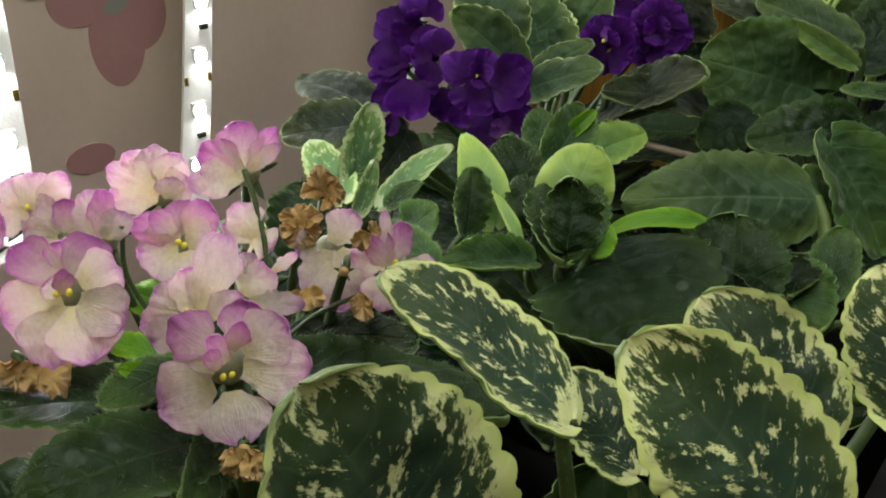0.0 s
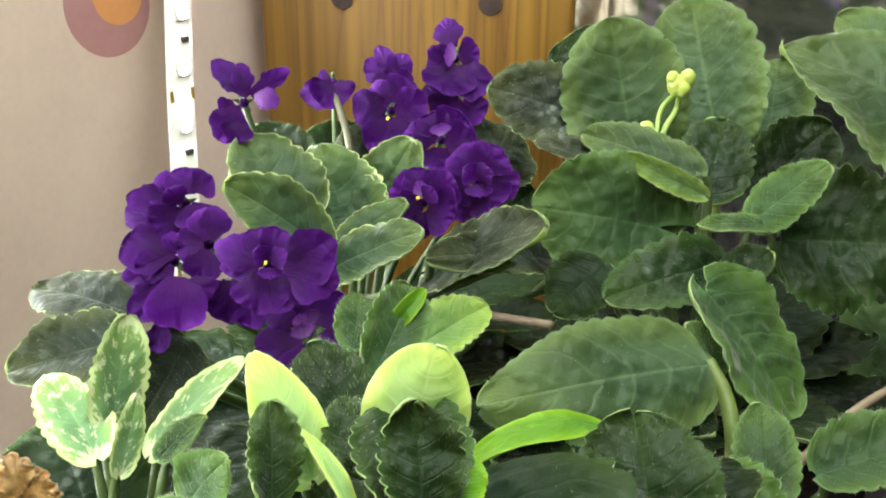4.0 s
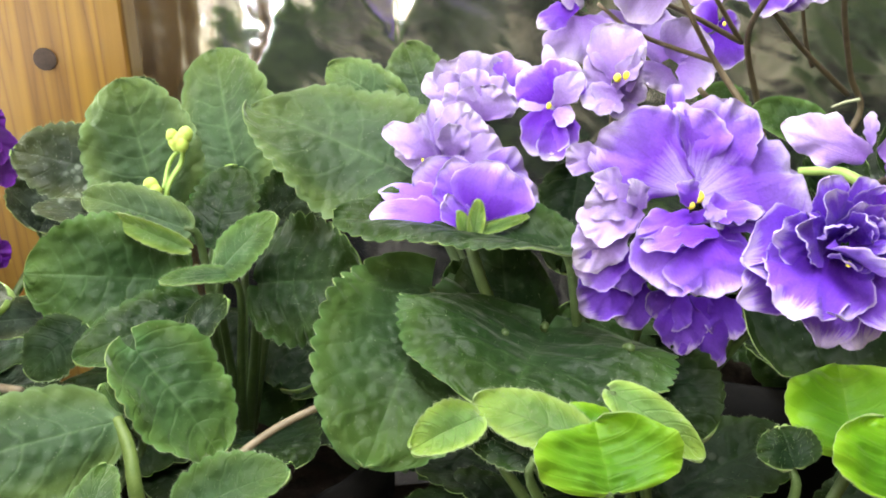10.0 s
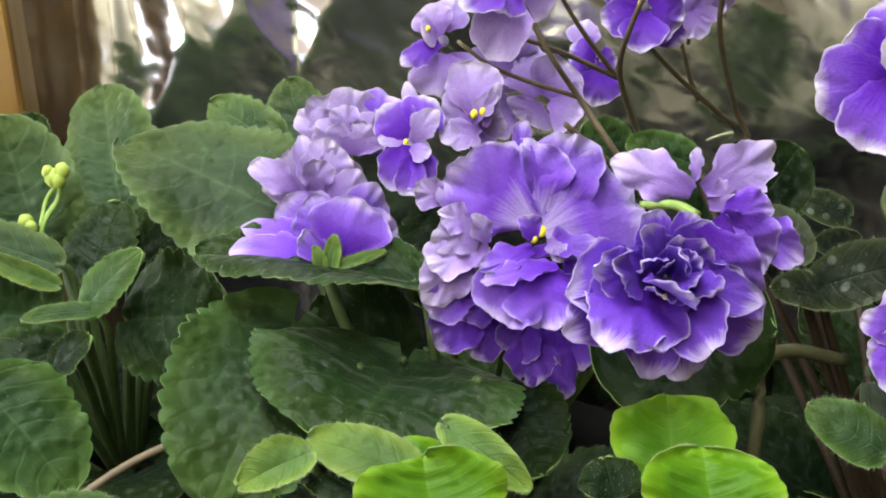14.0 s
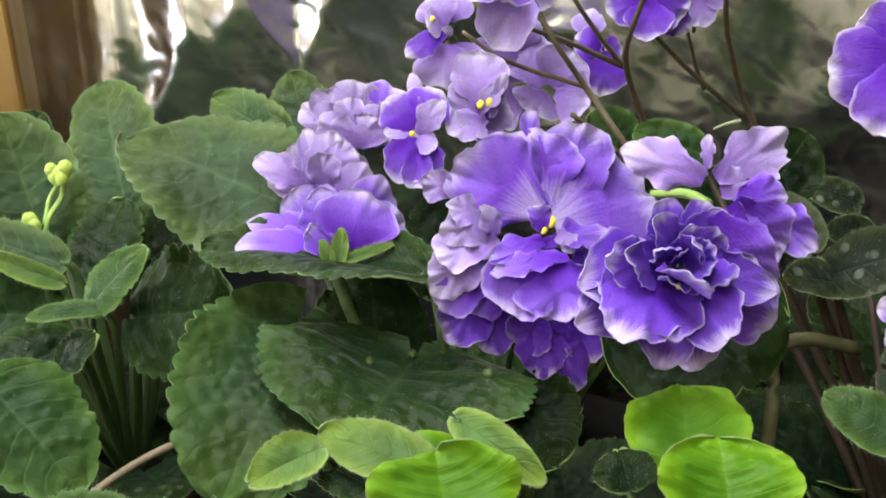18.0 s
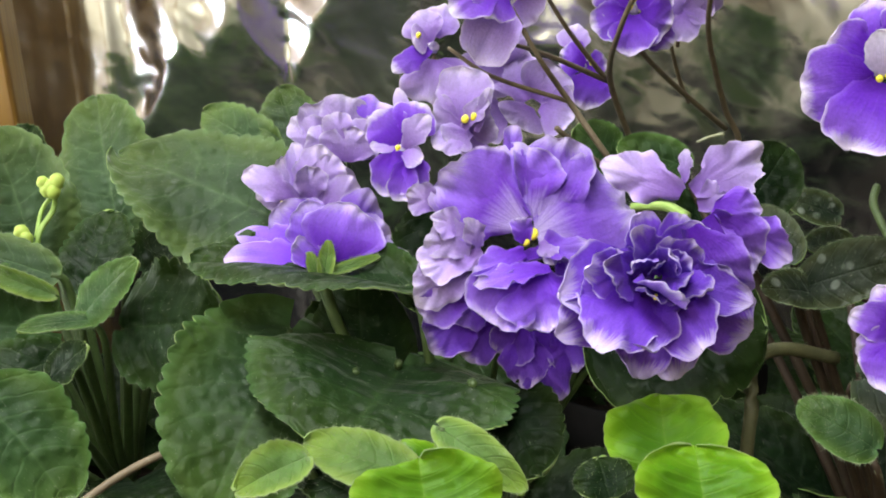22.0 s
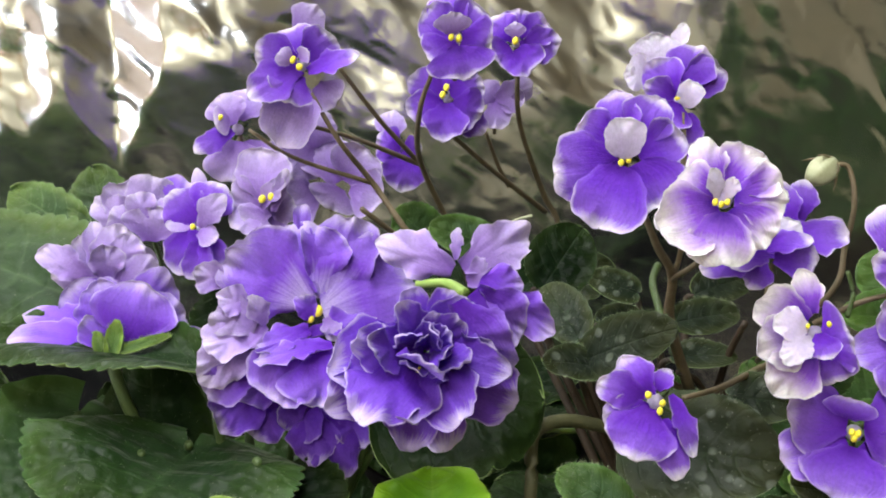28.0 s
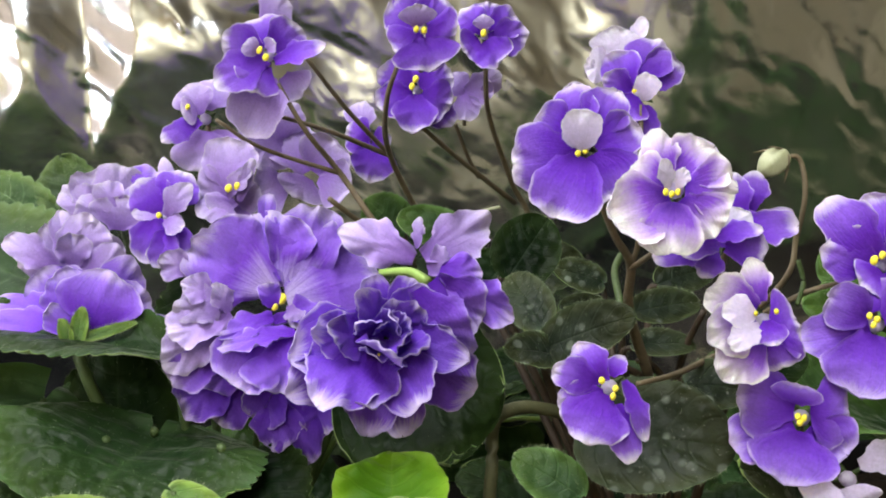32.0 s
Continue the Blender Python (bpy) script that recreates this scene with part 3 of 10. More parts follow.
def petal_at(parent, base, tip, normal, width, kind, ruffle=0.04, cup=0.0):
    """One petal from base to tip, facing normal, with a frilled rim."""
    COUNT[0] += 1
    rnd = random.Random(COUNT[0])
    base, tip = np.array(base), np.array(tip)
    length = np.linalg.norm(tip - base)
    x = (tip - base) / length
    n = unit(np.array(normal) - np.dot(normal, x) * x)
    y = np.cross(n, x)
    nu, nv = 20, 25
    u, v = 1 - (1 - np.linspace(0, 1, nu)) ** 1.7, np.sin(np.linspace(-1, 1, nv) * math.pi / 2) * 0.5 + np.linspace(-1, 1, nv) * 0.5
    U, V = np.meshgrid(u, v, indexing="ij")
    s1, s2, s3 = rnd.uniform(0, 9), rnd.uniform(0, 9), rnd.uniform(0, 9)
    prof = 0.26 + 0.74 * np.sin(np.pi * 0.5 * np.clip(u / rnd.uniform(0.5, 0.62), 0, 1)) ** 1.1
    tipf = np.clip(1 - np.clip((u - 0.48) / 0.52, 0, 1) ** 2.3, 0.0004, 1) ** 0.5
    half = width / 2 * prof * tipf
    notch = 0.05 * np.exp(-((V - rnd.uniform(-0.3, 0.3)) / 0.3) ** 2) * rnd.uniform(0, 1.2)
    theta = np.arctan2(V * half[:, None], (U - 0.45) * length)
    lobes = (0.030 * np.sin(theta * 4 + s1) + 0.014 * np.sin(theta * 9 + s2) + 0.006 * np.sin(theta * 21 + s3)) * (1 + 3.5 * ruffle)
    swing = np.maximum(U, np.abs(V)) ** 4 * lobes
    X = length * (U * (1 - notch * U ** 6) + swing * np.cos(theta))
    Y = V * half[:, None] + length * swing * np.sin(theta)
    amp = (0.8 + 4.0 * max(0.0, ruffle - 0.05)) * ruffle * math.sqrt(length * width)
    rim = np.maximum(U ** 1.6, np.abs(V) ** 2 * 0.85) ** 1.7
    frill = np.zeros_like(U)
    for a in range(nu):
        for c in range(nv):
            frill[a, c] = noise.noise((theta[a, c] * 1.6 + s1, u[a] * 0.8 + s2, s3)) * 2.0 + noise.noise((theta[a, c] * 3.6 + s2, u[a] * 1.2, s1)) * 1.3 + noise.noise((theta[a, c] * 6.0 + s3, u[a] * 1.4, s2)) * 6 * max(0.0, ruffle - 0.03)
    Z = amp * (rim * frill * 1.7 + 0.3 * frill * U ** 2)
    Z = Z + rnd.uniform(-0.05, 0.13) * width * V ** 2 * prof[:, None] + rnd.uniform(0.0, 0.12) * length * np.sin(np.pi * U) - rnd.uniform(-0.03, 0.09) * width * U ** 3 + cup * length * U ** 2
    G = base + X[..., None] * x + Y[..., None] * y + Z[..., None] * n
    uv = np.stack([(V + 1) / 2, U], -1).reshape(-1, 2)
    verts, faces, slots, uvs = sheet(G, uv, 0.0002, False)
    return mesh_object("petal", verts, faces, [PETAL[kind], PETAL[BACKS.get(kind, kind)]], parent, uvs, slots)


def rosette(parent, centre, facing, side, rings, kind, seed):
    """Whorls of cupped petals round one heart. rings: length, count, rise towards the facing, set-back, cup, turn."""
    rnd = random.Random(seed)
    z = unit(facing)
    x = unit(np.array(side) - np.dot(side, z) * z)
    y = np.cross(z, x)
    c = np.array(centre)
    for length, count, rise, back, cup, turn in rings:
        for k in range(count):
            th = math.radians(turn) + 2 * math.pi * (k + rnd.uniform(-0.42, 0.42)) / count
            out = math.cos(th) * x + math.sin(th) * y
            up = math.radians(rise + rnd.uniform(-14, 14))
            ln = length * rnd.uniform(0.78, 1.12) * (1.0 - 0.3 * out[2])
            base = c - z * back + out * rnd.uniform(0.0, 0.003)
            tip = base + (math.cos(up) * out + math.sin(up) * z) * ln
            across = np.cross(z, out)
            petal_at(parent, base, tip, math.cos(up) * z - math.sin(up) * out + across * rnd.uniform(-0.55, 0.55), ln * rnd.uniform(0.6, 0.86), kind, rnd.uniform(0.05, 0.08), cup * rnd.uniform(0.2, 1.8))


BACKS = {"violet": "pale", "plum_and_shade": "violet", "throat": "pale", "star": "pale", "starwhite": "hood", "pinkd": "pink"}


def anther(parent, centre, r):
    v, f = blob_data(centre, (0.4, 0.1, 1), r * 0.8, r, 6, 8)
    v = [q + 0.2 * r * np.array((noise.noise(q * 700), noise.noise(q * 700 + 7), noise.noise(q * 700 + 19))) for q in np.array(v)]
    return mesh_object("anther", v, f, [YELLOW], parent)


def bud(plant, centre, axis, r, mat, name="bud"):
    v, f = blob_data(centre, axis, r, r * 1.15)
    v = [q + 0.12 * r * np.array((noise.noise(q * 900), noise.noise(q * 900 + 7), noise.noise(q * 900 + 19))) for q in np.array(v)]
    return mesh_object(name, v, f, [mat], plant)


def closed_bud(plant, centre, axis, r):
    """A closed pale bud with its brown sepals folded round it."""
    v, f = blob_data(np.zeros(3), (0, 0, 1), r, r * 1.25, 10, 30)
    turn = np.array(Vector((0, 0, 1)).rotation_difference(Vector(unit(axis))).to_matrix())
    v = [turn @ (q * (1 - 0.13 * abs(math.sin(2.5 * math.atan2(q[1], q[0]) + 0.25 * q[2] / r)) * (1 - (q[2] / r / 1.25) ** 2))) + np.array(centre) for q in v]
    ob = mesh_object("bud", v, f, [BUD_PALE], plant)
    sv, sf = sepals(np.array(centre) + unit(axis) * r * 1.05, -unit(axis), r * 1.5, 0.42)
    mesh_object("sepals", sv, sf, [STALK_BROWN], ob)
    return ob


def violet(x, y, height, label, r=0.046, pot_h=0.085):
    """The empty of one potted plant, with its pot and soil. height: the rim's height over the shelf."""
    p = new("african_violet")
    p.location = (0, 0, 0)
    tagged(p, label, "potted plant", "potted african violets")
    rings = [(0.72, 0.0), (0.74, 0.002), (0.97, 0.82), (1.05, 0.83), (1.06, 1.0), (1.0, 1.0), (0.94, 0.86)]
    sides = 28
    v = [(x + r * k * math.cos(2 * math.pi * i / sides), y + r * k * math.sin(2 * math.pi * i / sides), h * height) for k, h in rings for i in range(sides)]
    f = [(a * sides + i, a * sides + (i + 1) % sides, (a + 1) * sides + (i + 1) % sides, (a + 1) * sides + i) for a in range(len(rings) - 1) for i in range(sides)]
    f.append(tuple(range(sides))[::-1])
    mesh_object("pot", v, f, [POT], p)
    nr = 8
    sv = [(x, y, height * 0.93)] + [(x + r * 0.96 * a / nr * math.cos(2 * math.pi * i / sides), y + r * 0.96 * a / nr * math.sin(2 * math.pi * i / sides), height * 0.92 + 0.003 * noise.noise((a * 3.1 + x * 50, i * 1.3, y * 40))) for a in range(1, nr + 1) for i in range(sides)]
    sf = [(0, 1 + i, 1 + (i + 1) % sides) for i in range(sides)] + [(1 + a * sides + i, 1 + (a + 1) * sides + i, 1 + (a + 1) * sides + (i + 1) % sides, 1 + a * sides + (i + 1) % sides) for a in range(nr - 1) for i in range(sides)]
    mesh_object("soil", sv, sf, [SOIL], p)
    return p

# ---- the place ----
BOARD, nt, b = material("pine_board")
tc = nt.nodes.new("ShaderNodeTexCoord")
mp = node(nt, "ShaderNodeMapping")
mp.inputs["Rotation"].default_value = (0, 0, 0.357)
mp.inputs["Scale"].default_value = (60, 60, 1.6)
nt.links.new(tc.outputs["Object"], mp.inputs[0])
grain = noise_tex(nt, mp.outputs[0], 4.0, 3, 0.5)
lines = maths(nt, "POWER", maths(nt, "ABSOLUTE", maths(nt, "SINE", maths(nt, "MULTIPLY", noise_tex(nt, mp.outputs[0], 1.1, 1, 0.4), 34.0))), 0.35)
col = ramp(nt, grain, [(0.3, (0.150, 0.076, 0.008)), (0.7, (0.235, 0.130, 0.016))]).outputs[0]
col = mix(nt, maths(nt, "MULTIPLY", maths(nt, "SUBTRACT", 1.0, lines), 0.75), col, (0.08, 0.03, 0.006))
nt.links.new(col, b.inputs["Base Color"])
b.inputs["Roughness"].default_value = 0.42
bump(nt, b, lines, 0.12, 0.0004)
HOLE_SHADE = plain_material("drilled_hole_shade", (0.02, 0.012, 0.008), (0.05, 0.03, 0.02), 400, 0.9)
WALLPAPER = plain_material("wallpaper", (0.58, 0.46, 0.38), (0.66, 0.53, 0.44), 40, 0.8, relief=0.3, depth=0.0004)
PLASTER = plain_material("room_wall", (0.52, 0.49, 0.34), (0.60, 0.57, 0.41), 6, 0.85)
WALL_RED = plain_material("wallpaper_red", (0.38, 0.19, 0.19), (0.43, 0.23, 0.22), 40, 0.8)
WALL_ORANGE = plain_material("wallpaper_orange", (0.60, 0.26, 0.08), (0.66, 0.32, 0.12), 40, 0.8)
WALL_GREEN = plain_material("wallpaper_green", (0.24, 0.25, 0.22), (0.29, 0.29, 0.26), 40, 0.8)
STRIP = plain_material("led_tape", (0.62, 0.62, 0.58), (0.74, 0.74, 0.69), 200, 0.5)
HOUSING = plain_material("lamp_housing", (0.74, 0.74, 0.70), (0.80, 0.80, 0.77), 300, 0.5)
CHIP = plain_material("tape_resistor", (0.04, 0.035, 0.03), (0.07, 0.06, 0.05), 500, 0.5)
COPPER = plain_material("tape_contact", (0.55, 0.36, 0.10), (0.65, 0.45, 0.15), 300, 0.35, 0.8)


def lamp_material(name, colour, strength):
    m, nt, b = material(name)
    b.inputs["Emission Color"].default_value = (*colour, 1)
    b.inputs["Emission Strength"].default_value = strength
    return m


LED = lamp_material("led_light", (0.96, 0.98, 1.0), 950.0)
FOIL, nt, b = material("foil")
b.inputs["Metallic"].default_value = 0.985
b.inputs["Base Color"].default_value = (0.85, 0.88, 0.93, 1)
tc = nt.nodes.new("ShaderNodeTexCoord")
fine = noise_tex(nt, tc.outputs["Object"], 60.0, 4, 0.6)
nt.links.new(ramp(nt, fine, [(0.3, (0.13, 0.13, 0.13)), (0.7, (0.25, 0.25, 0.25))]).outputs[0], b.inputs["Roughness"])
bump(nt, b, fine, 0.12, 0.002)

# the axes of the back: along runs to the right on the board's face, away from the board to the room's back
ALONG = Vector((0.937, -0.349, 0))
BACK = Vector((0.349, 0.937, 0))
FACE = Matrix(((ALONG.x, BACK.x, 0, 0.0665), (ALONG.y, BACK.y, 0, 0.3895), (0, 0, 1, 0), (0, 0, 0, 1)))


def box(name, a, c, m, mats, parent=None, bevel=0.0, label=""):
    bm = bmesh.new()
    bmesh.ops.create_cube(bm, size=1)
    for v in bm.verts:
        v.co = Vector([a[i] + (c[i] - a[i]) * (v.co[i] + 0.5) for i in range(3)])
    if bevel:
        bmesh.ops.bevel(bm, geom=bm.edges[:], offset=bevel, segments=2, profile=0.5, affect="EDGES")
    bm.transform(m)
    me = bpy.data.meshes.new(name)
    bm.to_mesh(me)
    bm.free()
    for k in mats:
        me.materials.append(k)
    ob = new(name, me)
    if parent:
        ob.parent = parent
    return tagged(ob, label=label)


shelf = box("shelf", (-0.9, -0.65, -0.02), (0.9, 0.10, 0.0), FACE, [SHELF], bevel=0.002)
tagged(shelf, "dark wooden shelf board under the flower pots", "shelf", kind="structure")
wall = box("wall_back", (-1.6, 0.12, -0.9), (1.6, 0.22, 1.7), FACE, [WALLPAPER])
tagged(wall, "plain beige wallpaper wall behind the shelf", "wall", kind="structure")

for name, a, c in (("wall_left", (-1.7, -1.2, -0.9), (-1.6, 0.22, 1.7)), ("wall_right", (1.6, -1.2, -0.9), (1.7, 0.22, 1.7)), ("wall_rear", (-1.7, -1.3, -0.9), (1.7, -1.2, 1.7)), ("ceiling", (-1.7, -1.3, 1.7), (1.7, 0.22, 1.8)), ("floor", (-1.7, -1.3, -1.0), (1.7, 0.22, -0.9))):
    tagged(box(name, a, c, FACE, [PLASTER]), "plain beige " + ("floor" if name == "floor" else "painted plaster") + " of the room", name.split("_")[0], kind="structure")


SIDE = Matrix(((0.692, -0.722, 0, -0.042), (0.722, 0.692, 0, 0.373), (0, 0, 1, 0), (0, 0, 0, 1)))
side_wall = box("wall_side", (-1.3, 0.0, -0.9), (0.08, 0.08, 1.7), SIDE, [WALLPAPER])
tagged(side_wall, "beige wallpaper wall with red and orange round motifs", "wall", kind="structure")


def motif(u, z, r, colour, squash=1.0, layer=0):
    n = 40
    ring = [(u + r * math.cos(2 * math.pi * i / n), z + r * squash * math.sin(2 * math.pi * i / n)) for i in range(n)]
    v = [SIDE @ Vector((a, 0.0005, h)) for a, h in ring] + [SIDE @ Vector((a, -0.00006 - 0.00003 * layer, h)) for a, h in ring]
    f = [tuple(range(n, 2 * n))[::-1]] + [(i, (i + 1) % n, n + (i + 1) % n, n + i) for i in range(n)]
    return mesh_object("motif", v, f, [colour], side_wall, smooth=False)


motif(0.007, 0.251, 0.017, WALL_RED, 1, 0)
motif(0.011, 0.254, 0.010, WALL_ORANGE, 1, 1)
motif(0.083, 0.261, 0.015, WALL_RED, 1, 2)
motif(-0.103, 0.198, 0.010, WALL_RED, 1.7, 3)
motif(-0.094, 0.205, 0.010, WALL_RED, 1.3, 4)
motif(-0.103, 0.212, 0.006, WALL_GREEN, 1, 5)
motif(-0.113, 0.223, 0.006, WALL_GREEN, 1, 6)
motif(-0.115, 0.213, 0.010, WALL_RED, 0.9, 7)
motif(-0.128, 0.222, 0.007, WALL_GREEN, 1, 8)
motif(-0.119, 0.158, 0.009, WALL_RED, 0.6, 9)

board = box("wooden_board", (-0.058, 0.0, 0.0), (0.057, 0.018, 0.62), FACE, [BOARD], bevel=0.0015)
tagged(board, "upright varnished pine board with drilled holes behind the plants", "board")

leg = box("wooden_post", (-0.067, 0.030, 0.0), (-0.037, 0.052, 0.62), Matrix(), [BOARD], bevel=0.002)
tagged(leg, "upright varnished pine post at the edge of the shelf", "post")


# a hole is a flat disc: the shade inside it is put into the colour
def hole(u, z):
    n = 14
    v = [FACE @ Vector((u + r * math.cos(2 * math.pi * i / n), d, z + r * math.sin(2 * math.pi * i / n))) for r, d in ((0.0042, -0.0006), (0.0030, -0.0008)) for i in range(n)]
    v.append(FACE @ Vector((u, -0.0007, z)))
    f = [(i, n + i, n + (i + 1) % n, (i + 1) % n) for i in range(n)] + [(n + i, 2 * n, n + (i + 1) % n) for i in range(n)]
    return mesh_object("hole", v, f, [HOLE_SHADE], board)


hole(-0.027, 0.250)
hole(0.027, 0.249)

# crumpled foil: flat facets between creases, large and small, over a sheet that leans to and fro
rnd = random.Random(21)
KNOTS = [[rnd.uniform(-1, 1) for k in range(64)] for k in range(64)]


def facets(u, z, size, seed):
    """The height of a sheet folded into uneven triangles."""
    a = u / size + 0.75 * noise.noise((u / size * 0.6 + seed, z / size * 0.6, seed)) + 0.4 * z / size + seed
    c = z / size + 0.75 * noise.noise((u / size * 0.6 - seed, z / size * 0.6, seed + 9)) + seed
    i, k = math.floor(a), math.floor(c)
    a, c = a - i, c - k
    h = [KNOTS[(i + p) % 64][(k + q) % 64] for p, q in ((0, 0), (1, 0), (0, 1), (1, 1))]
    if a + c < 1:
        return h[0] + (h[1] - h[0]) * a + (h[2] - h[0]) * c
    return h[3] + (h[2] - h[3]) * (1 - a) + (h[1] - h[3]) * (1 - c)


def clamp(s):
    s = min(1.0, max(0.0, s))
    return s * s * (3 - 2 * s)


nx, nz = 540, 300
fv = []
lean = [0.0] * (nx + 1)
for j in range(nz + 1):
    for i in range(nx + 1):
        u, z = 0.020 + i / nx * 0.78, 0.02 + j / nz * 0.46
        left = 1.0 - clamp((u - 0.20) / 0.05)
        mid = clamp((u - 0.20) / 0.05) * (1.0 - clamp((u - 0.36) / 0.06))
        line = 0.262 - 0.035 * (1.0 - clamp((u - 0.085) / 0.03)) + 0.030 * facets(u, 0.0, 0.022, 3.0) + 0.010 * noise.noise((u * 60, 1.4, 2.0))
        above = clamp((z - line) / 0.010)
        upper = clamp((z - 0.262 - 0.02 * facets(u, 0.1, 0.03, 5.0)) / 0.02)
        slope = left * (-0.12 + 0.22 * above) + mid * (-0.07 + 0.14 * upper) + (1 - left - mid) * (-0.21 + 0.02 * upper)
        lean[i] += 0.46 / nz * (slope * clamp((z - 0.16) / 0.03) + 0.35 * clamp((z - 0.33) / 0.03))
        rough = left * (0.22 + 0.78 * above) * (0.3 + 0.7 * clamp((u - 0.075) / 0.03)) + mid * (0.45 + 0.6 * upper) + (1 - left - mid) * (0.22 + 0.25 * upper)
        d = rough * (0.0023 * facets(u, z, 0.027, 11.0) + 0.0012 * facets(u, z, 0.012, 23.0) + 0.0005 * facets(u, z, 0.0055, 37.0))
        r, th = math.hypot(u - 0.118, z - 0.302), math.atan2(z - 0.302, u - 0.118)
        d += 0.16 * r * math.exp(-r / 0.03) * facets(th * 0.9, 0.2, 1.0, 2.0)
        d += 0.003 * noise.noise((u * 14, z * 18, 7.0)) * (1 - 0.5 * left)
        fv.append(FACE @ Vector((u, 0.046 + lean[i] + d, z)))
ff = [(j * (nx + 1) + i, j * (nx + 1) + i + 1, (j + 1) * (nx + 1) + i + 1, (j + 1) * (nx + 1) + i) for j in range(nz) for i in range(nx)]
foil = mesh_object("foil_sheet", fv, ff, [FOIL])
tagged(foil, "crumpled silver reflective foil sheet hung behind the plants", "foil")


def led_strip(points, pitch, width, label, twist=0.0):
    """A tape of lights that hangs through the points from the top, with its lights, resistors and contacts."""
    root = new("led_strip")
    tagged(root, label, "light strip", "light strips")
    c = spline(points, 14)
    n = len(c)
    side = unit((math.cos(twist), math.sin(twist), 0))
    front = np.array((side[1], -side[0], 0.0))
    v, f = [], []
    for q in c:
        for s, d in ((-1, 0), (1, 0), (1, 1), (-1, 1)):
            v.append(q + side * s * width / 2 - front * d * 0.0012)
    for i in range(n - 1):
        for k in range(4):
            f.append((i * 4 + k, i * 4 + (k + 1) % 4, i * 4 + 4 + (k + 1) % 4, i * 4 + 4 + k))
    mesh_object("tape", v, f, [STRIP], root, smooth=False)
    seg = np.linalg.norm(np.diff(c, axis=0), axis=1)
    acc = np.concatenate([[0], np.cumsum(seg)])
    k = 0
    s = pitch * 0.5
    while s < acc[-1]:
        q = np.array([np.interp(s, acc, c[:, i]) for i in range(3)])
        up = np.array((0.0, 0.0, 1.0))
        mq = Matrix(((side[0], 0, front[0], q[0]), (side[1], 0, front[1], q[1]), (0, 1, 0, q[2]), (0, 0, 0, 1)))
        lamp = box("light", (-0.0025, -0.0025, 0.0), (0.0025, 0.0025, 0.0014), mq, [HOUSING], root, bevel=0.0003)
        ring = [q + front * 0.00146 + 0.0020 * (math.cos(a * math.pi / 9) * side + math.sin(a * math.pi / 9) * up) for a in range(18)]
        mesh_object("lens", ring + [r - front * 0.0003 for r in ring], [tuple(range(18))] + [(a, a + 18, (a + 1) % 18 + 18, (a + 1) % 18) for a in range(18)], [LED], lamp, smooth=False)
        q2 = np.array([np.interp(s + pitch * 0.5, acc, c[:, i]) for i in range(3)])
        m = Matrix(((side[0], 0, front[0], q2[0]), (side[1], 0, front[1], q2[1]), (0, 1, 0, q2[2]), (0, 0, 0, 1)))
        if k % 3 == 1:
            for sx in (-1, 1):
                box("contact", (sx * width * 0.42 - 0.0006, -0.002, 0.0), (sx * width * 0.42 + 0.0006, 0.002, 0.0004), m, [COPPER], root)
        else:
            box("resistor", (0.0002, -0.0008, 0.0), (0.003, 0.0008, 0.0007), m, [CHIP], root)
        k += 1
        s += pitch
    return root


led_strip([(-0.0895, 0.3543, 0.3079), (-0.0844, 0.3110, 0.2453), (-0.0803, 0.2752, 0.1951), (-0.0789, 0.2553, 0.1658), (-0.0775, 0.2426, 0.1465)], 0.0175, 0.010, "white light tape with bright lights hanging before the wall", 0.807)
led_strip([(-0.0087, 0.4044, 0.3534), (-0.0120, 0.3732, 0.2866), (-0.0142, 0.3470, 0.2334), (-0.0149, 0.3344, 0.2012), (-0.0158, 0.3250, 0.1771)], 0.0175, 0.010, "white light tape with bright lights hanging before the wall", 0.807)
led_strip([(-0.1197, 0.2355, 0.2913), (-0.1096, 0.2089, 0.2497), (-0.1035, 0.1951, 0.2265), (-0.0981, 0.1826, 0.2061), (-0.0950, 0.1736, 0.1885)], 0.0175, 0.010, "white light tape with bright lights hanging before the wall", 0.807)
led_strip([(-0.1175, 0.2074, 0.2913), (-0.1102, 0.1881, 0.2533), (-0.1026, 0.1756, 0.2325), (-0.0969, 0.1671, 0.2195), (-0.0914, 0.1547, 0.1993)], 0.0175, 0.010, "bent white light tape with bright lights before the wall", 1.0)

# ---- plants ----

p_pink = violet(-0.032, 0.116, 0.145, "african violet with pink and white flowers, some wilted brown")
leaf(p_pink, (-0.0353, 0.0992, 0.2125), (-0.0599, 0.0905, 0.2175), (0.18, 0.05, 0.98), 0.0147, "deep")
stalk(p_pink, [(-0.0366, 0.0987, 0.2116), (-0.0340, 0.0997, 0.2042), (-0.0337, 0.1082, 0.1674), (-0.0328, 0.1136, 0.1410)], 0.0007, 0.0018, STALK_GREEN, "petiole")
leaf(p_pink, (-0.0287, 0.0897, 0.2162), (-0.0451, 0.0700, 0.2221), (0.19, 0.13, 0.97), 0.0156, "deep")
stalk(p_pink, [(-0.0297, 0.0887, 0.2153), (-0.0280, 0.0908, 0.2079), (-0.0308, 0.1039, 0.1691), (-0.0320, 0.1125, 0.1410)], 0.0007, 0.0018, STALK_GREEN, "petiole")
leaf(p_pink, (-0.0369, 0.1060, 0.2142), (-0.0437, 0.0913, 0.2188), (0.30, 0.16, 0.94), 0.0087, "green")
